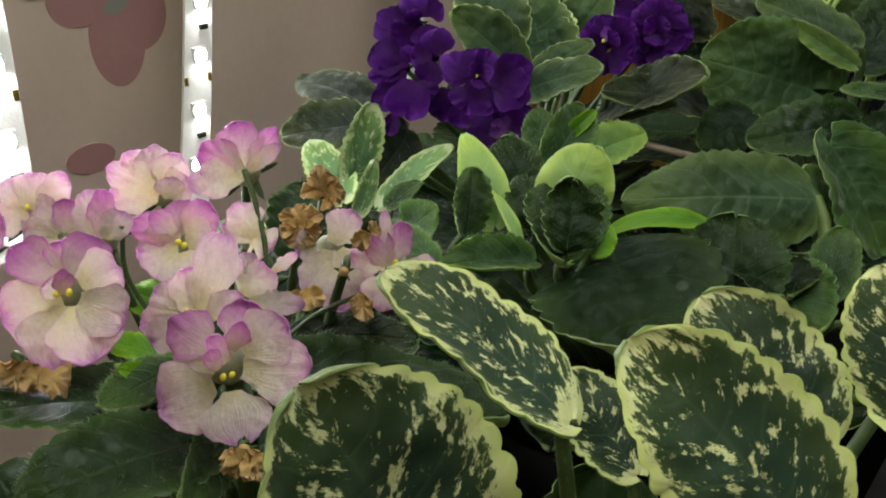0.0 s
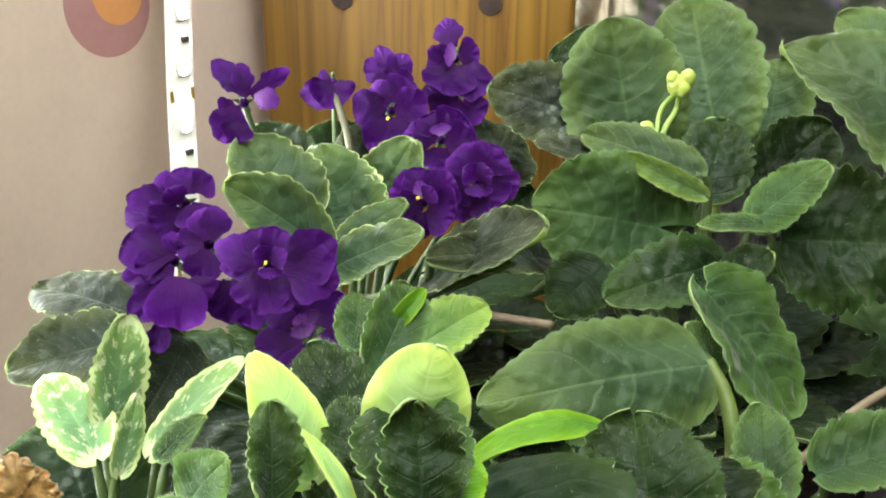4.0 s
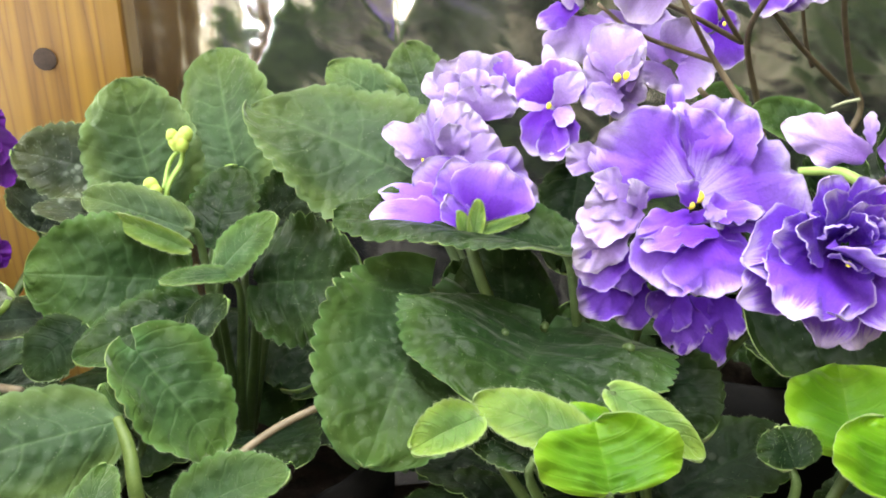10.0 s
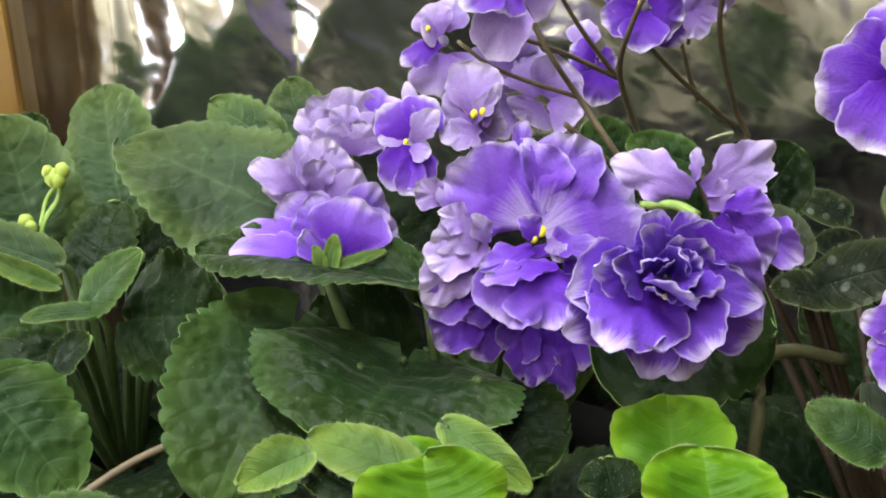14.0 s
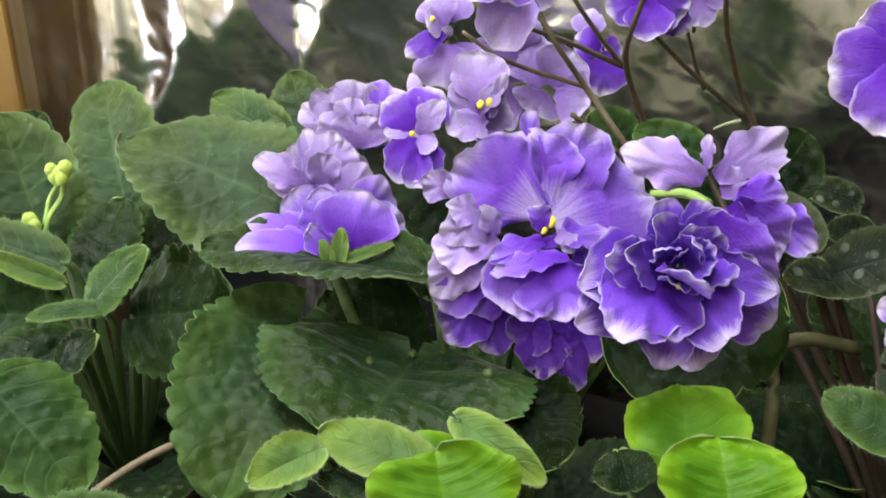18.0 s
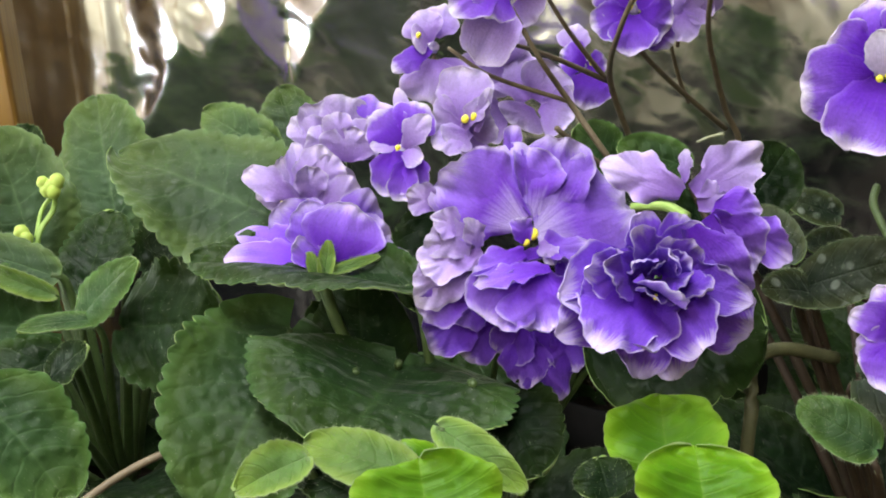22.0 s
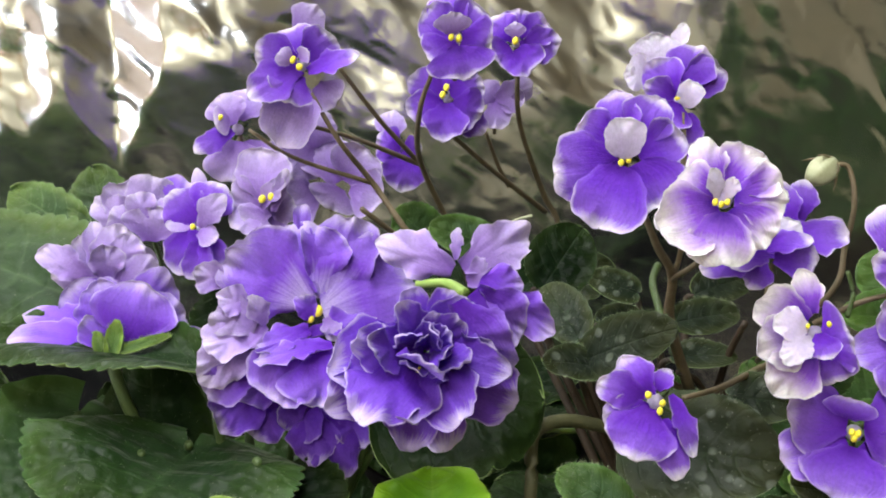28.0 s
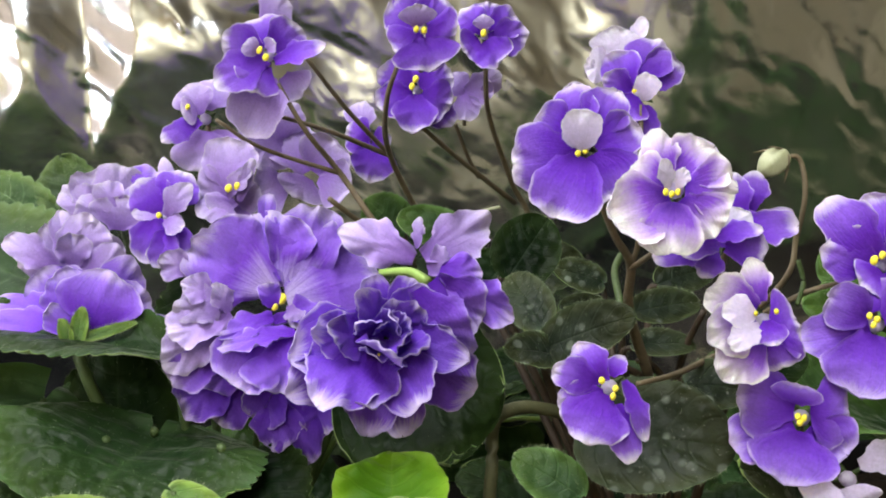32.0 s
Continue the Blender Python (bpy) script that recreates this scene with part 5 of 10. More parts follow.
stalk(p_lime, [(0.0310, 0.1641, 0.2031), (0.0290, 0.1629, 0.1952), (0.0421, 0.1853, 0.1633), (0.0490, 0.1990, 0.1410)], 0.0007, 0.0018, STALK_GREEN, "petiole")
leaf(p_lime, (0.0915, 0.2035, 0.1980), (0.0424, 0.1929, 0.2009), (0.17, -0.60, 0.78), 0.0262, "sage", curl=0.3, teeth=15, fold=-0.08, point=0.25, notch=0.08)
stalk(p_lime, [(0.0900, 0.2027, 0.1971), (0.0932, 0.2045, 0.1892), (0.0696, 0.2037, 0.1603), (0.0560, 0.2034, 0.1410)], 0.0010, 0.0018, STALK_GREEN, "petiole")
leaf(p_lime, (0.0995, 0.2205, 0.2060), (0.1135, 0.2040, 0.1825), (0.42, -0.63, 0.65), 0.0300, "green", fold=0.15, lobe=0.15)
leaf(p_lime, (0.0621, 0.1805, 0.2007), (0.0343, 0.1761, 0.1995), (-0.03, -0.12, 0.99), 0.0073, "bright", curl=1.3, fold=-0.1, under="bright", notch=0.03, point=0.3)
stalk(p_lime, [(0.0612, 0.1793, 0.2029), (0.0637, 0.1825, 0.1971), (0.0561, 0.1927, 0.1633), (0.0531, 0.2016, 0.1410)], 0.0007, 0.0018, STALK_GREEN, "petiole")
leaf(p_lime, (0.0517, 0.1718, 0.1996), (0.0407, 0.1810, 0.2009), (-0.16, -0.33, 0.93), 0.0094, "deep")
stalk(p_lime, [(0.0510, 0.1730, 0.1986), (0.0537, 0.1715, 0.1917), (0.0516, 0.1895, 0.1616), (0.0515, 0.2001, 0.1410)], 0.0007, 0.0018, STALK_GREEN, "petiole")
leaf(p_lime, (0.0599, 0.1570, 0.1965), (0.0632, 0.1752, 0.2069), (-0.30, -0.43, 0.85), 0.0226, "deep", fold=-0.05)
stalk(p_lime, [(0.0600, 0.1576, 0.1969), (0.0616, 0.1562, 0.1884), (0.0550, 0.1829, 0.1601), (0.0533, 0.1982, 0.1410)], 0.0010, 0.0018, STALK_GREEN, "petiole")
leaf(p_lime, (0.0811, 0.1619, 0.1954), (0.0890, 0.1797, 0.2030), (-0.22, -0.29, 0.93), 0.0107, "green")
stalk(p_lime, [(0.0818, 0.1632, 0.1948), (0.0810, 0.1610, 0.1869), (0.0648, 0.1850, 0.1597), (0.0550, 0.1989, 0.1410)], 0.0007, 0.0018, STALK_GREEN, "petiole")
leaf(p_lime, (0.1002, 0.1765, 0.1894), (0.1231, 0.1728, 0.1958), (-0.30, -0.28, 0.91), 0.0157, "green", fold=0.3)
stalk(p_lime, [(0.1017, 0.1766, 0.1887), (0.0992, 0.1776, 0.1812), (0.0734, 0.1916, 0.1570), (0.0573, 0.2007, 0.1410)], 0.0007, 0.0018, STALK_GREEN, "petiole")
leaf(p_lime, (0.0944, 0.2032, 0.1958), (0.0910, 0.2110, 0.2040), (-0.22, -0.75, 0.63), 0.0077, "green")
stalk(p_lime, [(0.0943, 0.2049, 0.1959), (0.0956, 0.2042, 0.1875), (0.0708, 0.2036, 0.1599), (0.0566, 0.2039, 0.1410)], 0.0007, 0.0018, STALK_GREEN, "petiole")
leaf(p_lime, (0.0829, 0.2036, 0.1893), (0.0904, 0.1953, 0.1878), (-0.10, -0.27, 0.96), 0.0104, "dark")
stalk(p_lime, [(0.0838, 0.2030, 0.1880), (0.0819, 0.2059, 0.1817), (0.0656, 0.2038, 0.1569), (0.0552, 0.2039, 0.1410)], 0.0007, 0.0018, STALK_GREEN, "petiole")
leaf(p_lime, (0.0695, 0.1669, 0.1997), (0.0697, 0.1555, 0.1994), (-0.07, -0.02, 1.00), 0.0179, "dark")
stalk(p_lime, [(0.0696, 0.1657, 0.1985), (0.0697, 0.1690, 0.1917), (0.0596, 0.1873, 0.1616), (0.0536, 0.1995, 0.1410)], 0.0007, 0.0018, STALK_GREEN, "petiole")
leaf(p_lime, (0.1025, 0.1283, 0.2040), (0.0978, 0.1445, 0.2120), (-0.17, -0.48, 0.86), 0.0124, "bright")
stalk(p_lime, [(0.1024, 0.1300, 0.2035), (0.1035, 0.1280, 0.1955), (0.0744, 0.1699, 0.1635), (0.0576, 0.1949, 0.1410)], 0.0007, 0.0018, STALK_GREEN, "petiole")
stalk(p_lime, [(0.0923, 0.2047, 0.1980), (0.0937, 0.1989, 0.1931), (0.0935, 0.1935, 0.1857), (0.0944, 0.1921, 0.1698)], 0.0015, 0.0018, STALK_SAP, "petiole")
stalk(p_lime, [(0.1026, 0.1853, 0.1855), (0.1204, 0.1937, 0.1905), (0.1344, 0.1967, 0.1934), (0.1498, 0.1982, 0.1938)], 0.0010, 0.0009, STALK_BROWN, "petiole")
leaf(p_lime, (0.0185, 0.1580, 0.2038), (-0.0003, 0.1486, 0.2075), (0.29, -0.22, 0.93), 0.0089, "green", fold=0.6, under='bright')
stalk(p_lime, [(0.0171, 0.1577, 0.2029), (0.0194, 0.1595, 0.1956), (0.0366, 0.1833, 0.1634), (0.0475, 0.1985, 0.1410)], 0.0007, 0.0018, STALK_GREEN, "petiole")
leaf(p_lime, (0.0365, 0.1726, 0.1990), (0.0393, 0.1322, 0.1996), (-0.28, -0.01, 0.96), 0.0383, "dark", fold=0.1)
stalk(p_lime, [(0.0369, 0.1714, 0.1979), (0.0372, 0.1746, 0.1911), (0.0447, 0.1899, 0.1613), (0.0497, 0.2002, 0.1410)], 0.0010, 0.0018, STALK_GREEN, "petiole")
leaf(p_lime, (0.0709, 0.1683, 0.1984), (0.0748, 0.1497, 0.1944), (-0.39, -0.26, 0.88), 0.0188, "green")
stalk(p_lime, [(0.0710, 0.1677, 0.1983), (0.0719, 0.1710, 0.1912), (0.0602, 0.1869, 0.1607), (0.0537, 0.2020, 0.1410)], 0.0010, 0.0018, STALK_GREEN, "petiole")
leaf(p_lime, (0.0260, 0.1793, 0.2102), (0.0248, 0.1577, 0.2032), (0.04, -0.31, 0.95), 0.0178, "deep", fold=0.3)
stalk(p_lime, [(0.0258, 0.1786, 0.2087), (0.0259, 0.1822, 0.2030), (0.0400, 0.1929, 0.1663), (0.0484, 0.2010, 0.1410)], 0.0007, 0.0018, STALK_GREEN, "petiole")
leaf(p_lime, (-0.0015, 0.1613, 0.1995), (-0.0119, 0.1743, 0.2017), (-0.06, -0.22, 0.97), 0.0072, "green")
stalk(p_lime, [(-0.0021, 0.1625, 0.1985), (-0.0000, 0.1604, 0.1913), (0.0276, 0.1848, 0.1615), (0.0451, 0.1989, 0.1410)], 0.0007, 0.0018, STALK_GREEN, "petiole")

p_bud = violet(0.131, 0.273, 0.145, "african violet with rounded green leaves and pale green buds")
leaf(p_bud, (0.1170, 0.3040, 0.2145), (0.1117, 0.3173, 0.2515), (-0.29, -0.94, 0.20), 0.0375, "sage", lobe=0.18)
stalk(p_bud, [(0.1168, 0.3044, 0.2156), (0.1182, 0.3063, 0.2070), (0.1246, 0.2870, 0.1683), (0.1287, 0.2762, 0.1410)], 0.0010, 0.0018, STALK_GREEN, "petiole")
leaf(p_bud, (0.1430, 0.3030, 0.2190), (0.1453, 0.3338, 0.2551), (-0.54, -0.66, 0.52), 0.0360, "sage", lobe=0.15)
stalk(p_bud, [(0.1431, 0.3039, 0.2201), (0.1445, 0.3038, 0.2108), (0.1363, 0.2865, 0.1702), (0.1317, 0.2763, 0.1410)], 0.0010, 0.0018, STALK_GREEN, "petiole")
leaf(p_bud, (0.1593, 0.3009, 0.2171), (0.1671, 0.3137, 0.2390), (-0.43, -0.70, 0.56), 0.0234, "sage")
stalk(p_bud, [(0.1602, 0.3023, 0.2174), (0.1601, 0.3020, 0.2088), (0.1435, 0.2854, 0.1695), (0.1340, 0.2762, 0.1410)], 0.0010, 0.0018, STALK_GREEN, "petiole")
leaf(p_bud, (0.1039, 0.3132, 0.2231), (0.0777, 0.3259, 0.2305), (-0.23, -0.80, 0.55), 0.0248, "grey")
stalk(p_bud, [(0.1031, 0.3146, 0.2227), (0.1063, 0.3147, 0.2159), (0.1186, 0.2910, 0.1721), (0.1274, 0.2777, 0.1410)], 0.0010, 0.0018, STALK_GREEN, "petiole")
leaf(p_bud, (0.1095, 0.2856, 0.2146), (0.0808, 0.2880, 0.2227), (0.20, -0.48, 0.85), 0.0104, "grey")
stalk(p_bud, [(0.1081, 0.2863, 0.2139), (0.1109, 0.2869, 0.2065), (0.1211, 0.2786, 0.1683), (0.1281, 0.2743, 0.1410)], 0.0007, 0.0018, STALK_GREEN, "petiole")
leaf(p_bud, (0.1205, 0.2688, 0.2164), (0.0949, 0.2892, 0.2241), (-0.32, -0.58, 0.75), 0.0155, "sage")
stalk(p_bud, [(0.1197, 0.2694, 0.2166), (0.1239, 0.2697, 0.2106), (0.1261, 0.2711, 0.1694), (0.1292, 0.2719, 0.1410)], 0.0010, 0.0018, STALK_GREEN, "petiole")
leaf(p_bud, (0.1196, 0.2630, 0.2128), (0.1008, 0.2753, 0.2216), (-0.26, -0.95, 0.19), 0.0066, "under", under="under", fold=0.3)
leaf(p_bud, (0.1107, 0.2689, 0.2026), (0.0762, 0.2725, 0.2095), (-0.00, -0.89, 0.46), 0.0359, "green", lobe=0.28, teeth=13)
stalk(p_bud, [(0.1095, 0.2701, 0.2023), (0.1127, 0.2714, 0.1959), (0.1216, 0.2711, 0.1629), (0.1282, 0.2723, 0.1410)], 0.0010, 0.0018, STALK_GREEN, "petiole")
leaf(p_bud, (0.1198, 0.2484, 0.2000), (0.0849, 0.2419, 0.1961), (0.01, -0.55, 0.84), 0.0202, "deep")
stalk(p_bud, [(0.1186, 0.2489, 0.1988), (0.1217, 0.2504, 0.1927), (0.1257, 0.2618, 0.1617), (0.1293, 0.2699, 0.1410)], 0.0010, 0.0018, STALK_GREEN, "petiole")
leaf(p_bud, (0.1241, 0.2480, 0.2098), (0.1410, 0.2444, 0.2255), (-0.65, -0.49, 0.59), 0.0132, "green")
stalk(p_bud, [(0.1257, 0.2484, 0.2099), (0.1246, 0.2498, 0.2017), (0.1277, 0.2617, 0.1661), (0.1298, 0.2698, 0.1410)], 0.0007, 0.0018, STALK_GREEN, "petiole")
leaf(p_bud, (0.1279, 0.2451, 0.2105), (0.1089, 0.2452, 0.2116), (0.05, -0.40, 0.91), 0.0070, "green")
stalk(p_bud, [(0.1266, 0.2456, 0.2095), (0.1297, 0.2463, 0.2026), (0.1294, 0.2603, 0.1665), (0.1303, 0.2695, 0.1410)], 0.0007, 0.0018, STALK_GREEN, "petiole")
leaf(p_bud, (0.1359, 0.2511, 0.2035), (0.1617, 0.2321, 0.2074), (-0.54, -0.62, 0.57), 0.0358, "deep", wave=0.16, notch=0.2, teeth=12)
stalk(p_bud, [(0.1375, 0.2511, 0.2030), (0.1359, 0.2541, 0.1966), (0.1330, 0.2630, 0.1633), (0.1312, 0.2702, 0.1410)], 0.0010, 0.0018, STALK_GREEN, "petiole")
leaf(p_bud, (0.1281, 0.2789, 0.2059), (0.1423, 0.2975, 0.2244), (-0.23, -0.59, 0.77), 0.0219, "deep")
stalk(p_bud, [(0.1290, 0.2804, 0.2057), (0.1279, 0.2795, 0.1973), (0.1295, 0.2756, 0.1644), (0.1303, 0.2735, 0.1410)], 0.0010, 0.0018, STALK_GREEN, "petiole")
leaf(p_bud, (0.1458, 0.2789, 0.2095), (0.1686, 0.2845, 0.2242), (-0.26, -0.69, 0.67), 0.0218, "deep")
stalk(p_bud, [(0.1471, 0.2800, 0.2093), (0.1449, 0.2806, 0.2014), (0.1374, 0.2756, 0.1660), (0.1324, 0.2735, 0.1410)], 0.0010, 0.0018, STALK_GREEN, "petiole")
leaf(p_bud, (0.0885, 0.2517, 0.2005), (0.0736, 0.2464, 0.1915), (-0.26, -0.57, 0.78), 0.0170, "dark")
stalk(p_bud, [(0.0878, 0.2521, 0.1990), (0.0910, 0.2540, 0.1942), (0.1117, 0.2633, 0.1620), (0.1255, 0.2703, 0.1410)], 0.0007, 0.0018, STALK_GREEN, "petiole")
leaf(p_bud, (0.1145, 0.2382, 0.1987), (0.1247, 0.2386, 0.2065), (-0.55, -0.39, 0.74), 0.0122, "dark")
stalk(p_bud, [(0.1161, 0.2387, 0.1986), (0.1145, 0.2392, 0.1903), (0.1233, 0.2572, 0.1612), (0.1286, 0.2687, 0.1410)], 0.0007, 0.0018, STALK_GREEN, "petiole")
leaf(p_bud, (0.1191, 0.3444, 0.2272), (0.1126, 0.3620, 0.2379), (-0.61, -0.56, 0.56), 0.0300, "dark")
stalk(p_bud, [(0.1194, 0.3461, 0.2271), (0.1215, 0.3445, 0.2196), (0.1254, 0.3050, 0.1740), (0.1292, 0.2814, 0.1410)], 0.0010, 0.0018, STALK_GREEN, "petiole")
leaf(p_bud, (0.1120, 0.2734, 0.2008), (0.1200, 0.2706, 0.2126), (-0.42, -0.90, 0.07), 0.0103, "green")
stalk(p_bud, [(0.1132, 0.2743, 0.2017), (0.1122, 0.2765, 0.1940), (0.1222, 0.2731, 0.1621), (0.1284, 0.2729, 0.1410)], 0.0007, 0.0018, STALK_GREEN, "petiole")
stalk(p_bud, [(0.1256, 0.2955, 0.2351), (0.1242, 0.2933, 0.2291), (0.1180, 0.2881, 0.2208), (0.1180, 0.2827, 0.2003)], 0.0007, 0.0010, STALK_LIME)
stalk(p_bud, [(0.1252, 0.2949, 0.2336), (0.1211, 0.2962, 0.2286), (0.1179, 0.2918, 0.2215)], 0.0007, 0.0007, STALK_LIME)
stalk(p_bud, [(0.1405, 0.3031, 0.2232), (0.1397, 0.2982, 0.2165), (0.1342, 0.2818, 0.1956)], 0.0016, 0.0017, STALK_LIME, "petiole")
bud(p_bud, (0.1237, 0.2939, 0.2356), (0.1, 0.0, 1.0), 0.0026, BUD)
bud(p_bud, (0.1264, 0.2929, 0.2376), (0.1, 0.0, 1.0), 0.0023, BUD)
bud(p_bud, (0.1225, 0.2940, 0.2376), (0.1, 0.0, 1.0), 0.0018, BUD)
bud(p_bud, (0.1250, 0.2922, 0.2349), (0.1, 0.0, 1.0), 0.0021, BUD)
bud(p_bud, (0.1141, 0.2904, 0.2238), (0.1, 0.0, 1.0), 0.0024, BUD)
bud(p_bud, (0.1151, 0.2885, 0.2225), (0.1, 0.0, 1.0), 0.0021, BUD)
bud(p_bud, (0.1290, 0.2564, 0.2115), (0.1, 0.0, 1.0), 0.0015, BUD)

p_double = violet(0.207, 0.181, 0.145, "african violet with large ruffled violet flowers and broad green leaves")
leaf(p_double, (0.1815, 0.2385, 0.2310), (0.1431, 0.2752, 0.2480), (-0.14, -0.53, 0.83), 0.0470, "sage", lobe=0.12, point=0.25, wave=0.12, teeth=15, notch=0.1)
stalk(p_double, [(0.1803, 0.2396, 0.2315), (0.1836, 0.2394, 0.2232), (0.1959, 0.2066, 0.1760), (0.2038, 0.1885, 0.1410)], 0.0010, 0.0018, STALK_GREEN, "petiole")
leaf(p_double, (0.1889, 0.2733, 0.2416), (0.1735, 0.2972, 0.2531), (-0.41, -0.60, 0.69), 0.0177, "sage")
stalk(p_double, [(0.1888, 0.2749, 0.2412), (0.1911, 0.2735, 0.2338), (0.1991, 0.2225, 0.1805), (0.2052, 0.1921, 0.1410)], 0.0007, 0.0018, STALK_GREEN, "petiole")
leaf(p_double, (0.1968, 0.2695, 0.2414), (0.1969, 0.2889, 0.2598), (-0.33, -0.65, 0.69), 0.0197, "sage")
stalk(p_double, [(0.1972, 0.2711, 0.2414), (0.1978, 0.2700, 0.2330), (0.2026, 0.2208, 0.1804), (0.2061, 0.1916, 0.1410)], 0.0007, 0.0018, STALK_GREEN, "petiole")
leaf(p_double, (0.1979, 0.1894, 0.2261), (0.1522, 0.2287, 0.2280), (-0.09, -0.14, 0.99), 0.0248, "deep", fold=0.22, curl=0.25, wave=0.14, notch=0.2, teeth=16)
stalk(p_double, [(0.1965, 0.1906, 0.2261), (0.1999, 0.1889, 0.2181), (0.2031, 0.1846, 0.1734), (0.2063, 0.1824, 0.1410)], 0.0010, 0.0018, STALK_GREEN, "petiole")
# dark blade in place of the shadowed underside of the leaf above
leaf(p_double, (0.1835, 0.1879, 0.2001), (0.1911, 0.2108, 0.2242), (-0.28, -0.81, 0.52), 0.0290, "dark", fold=-0.4, curl=-0.4, puff=0.0, wave=0.03, notch=0.02, under="dark")
stalk(p_double, [(0.1819, 0.1894, 0.2073), (0.1826, 0.1914, 0.1992), (0.1959, 0.1844, 0.1648), (0.2044, 0.1824, 0.1410)], 0.0010, 0.0018, STALK_GREEN, "petiole")
leaf(p_double, (0.1945, 0.1915, 0.2075), (0.1690, 0.1640, 0.2035), (-0.10, -0.22, 0.97), 0.0660, "deep", notch=0.11, curl=0.35, teeth=19, fold=0.06, wave=0.09, funnel=0.10, lobe=0.15)
stalk(p_double, [(0.1937, 0.1907, 0.2059), (0.1952, 0.1935, 0.1982), (0.2018, 0.1856, 0.1641), (0.2054, 0.1825, 0.1410)], 0.0010, 0.0018, STALK_GREEN, "petiole")
leaf(p_double, (0.1730, 0.2118, 0.2114), (0.1411, 0.1782, 0.1877), (-0.01, -0.61, 0.79), 0.0468, "green", teeth=14, fold=0.1, lobe=0.15)
stalk(p_double, [(0.1721, 0.2108, 0.2107), (0.1739, 0.2151, 0.2052), (0.1918, 0.1948, 0.1670), (0.2036, 0.1849, 0.1410)], 0.0010, 0.0018, STALK_GREEN, "petiole")
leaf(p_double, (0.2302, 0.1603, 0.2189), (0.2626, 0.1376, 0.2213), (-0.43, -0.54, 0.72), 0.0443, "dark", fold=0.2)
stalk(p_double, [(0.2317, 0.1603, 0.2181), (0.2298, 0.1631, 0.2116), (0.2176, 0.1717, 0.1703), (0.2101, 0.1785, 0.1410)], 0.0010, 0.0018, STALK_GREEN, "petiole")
# the flowers' shadow on this leaf is put into its dark colour
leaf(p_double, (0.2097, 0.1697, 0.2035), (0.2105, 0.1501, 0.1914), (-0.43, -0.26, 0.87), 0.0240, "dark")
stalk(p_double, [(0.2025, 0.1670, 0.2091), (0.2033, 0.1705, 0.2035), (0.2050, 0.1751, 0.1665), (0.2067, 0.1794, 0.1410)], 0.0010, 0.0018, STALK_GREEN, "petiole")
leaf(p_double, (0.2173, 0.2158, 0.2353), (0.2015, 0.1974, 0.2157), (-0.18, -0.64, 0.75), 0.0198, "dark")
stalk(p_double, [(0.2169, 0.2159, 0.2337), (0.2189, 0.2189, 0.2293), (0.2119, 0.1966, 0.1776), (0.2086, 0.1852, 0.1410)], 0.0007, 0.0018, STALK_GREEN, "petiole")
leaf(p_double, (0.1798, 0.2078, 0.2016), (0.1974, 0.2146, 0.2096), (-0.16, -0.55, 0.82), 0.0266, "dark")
stalk(p_double, [(0.1810, 0.2088, 0.2010), (0.1785, 0.2087, 0.1933), (0.1950, 0.1930, 0.1625), (0.2041, 0.1842, 0.1410)], 0.0010, 0.0018, STALK_GREEN, "petiole")
leaf(p_double, (0.1796, 0.2022, 0.2277), (0.1825, 0.2054, 0.2359), (-0.27, -0.86, 0.44), 0.0043, "under", teeth=3, notch=0.0)
leaf(p_double, (0.1811, 0.2019, 0.2288), (0.1943, 0.2013, 0.2310), (-0.13, -0.81, 0.57), 0.0028, "under", teeth=3, notch=0.0)
leaf(p_double, (0.1781, 0.2029, 0.2278), (0.1773, 0.2057, 0.2337), (-0.29, -0.88, 0.38), 0.0034, "under", teeth=3, notch=0.0)
stalk(p_double, [(0.1816, 0.2085, 0.2281), (0.1811, 0.2059, 0.2214), (0.1865, 0.2002, 0.2051), (0.2023, 0.1868, 0.1912)], 0.0016, 0.0015, STALK_GREEN)
stalk(p_double, [(0.2446, 0.1658, 0.2456), (0.2485, 0.1586, 0.2471), (0.2494, 0.1519, 0.2462)], 0.0010, 0.0013, STALK_LIME)

p_front = violet(0.197, 0.129, 0.145, "young african violet with bright yellow-green leaves in a pot")
leaf(p_front, (0.1740, 0.1317, 0.2020), (0.1772, 0.1432, 0.2101), (-0.08, -0.64, 0.76), 0.0300, "bright", notch=0.04, teeth=7, puff=0.035, fold=0.22, wave=0.12, curl=0.6)
stalk(p_front, [(0.1741, 0.1320, 0.2022), (0.1734, 0.1326, 0.1936), (0.1865, 0.1304, 0.1623), (0.1938, 0.1291, 0.1410)], 0.0010, 0.0018, STALK_GREEN, "petiole")
leaf(p_front, (0.2199, 0.1183, 0.2067), (0.2280, 0.1324, 0.2163), (-0.40, -0.50, 0.77), 0.0239, "bright", notch=0.04, teeth=7, puff=0.035, fold=0.22, wave=0.12, curl=0.6)
stalk(p_front, [(0.2251, 0.1243, 0.2021), (0.2252, 0.1240, 0.1933), (0.2096, 0.1271, 0.1623), (0.1994, 0.1278, 0.1410)], 0.0010, 0.0018, STALK_GREEN, "petiole")
leaf(p_front, (0.2166, 0.1038, 0.2066), (0.2219, 0.1143, 0.2161), (-0.27, -0.58, 0.77), 0.0264, "bright", notch=0.04, teeth=7, puff=0.035, fold=0.22, wave=0.12, curl=0.6)
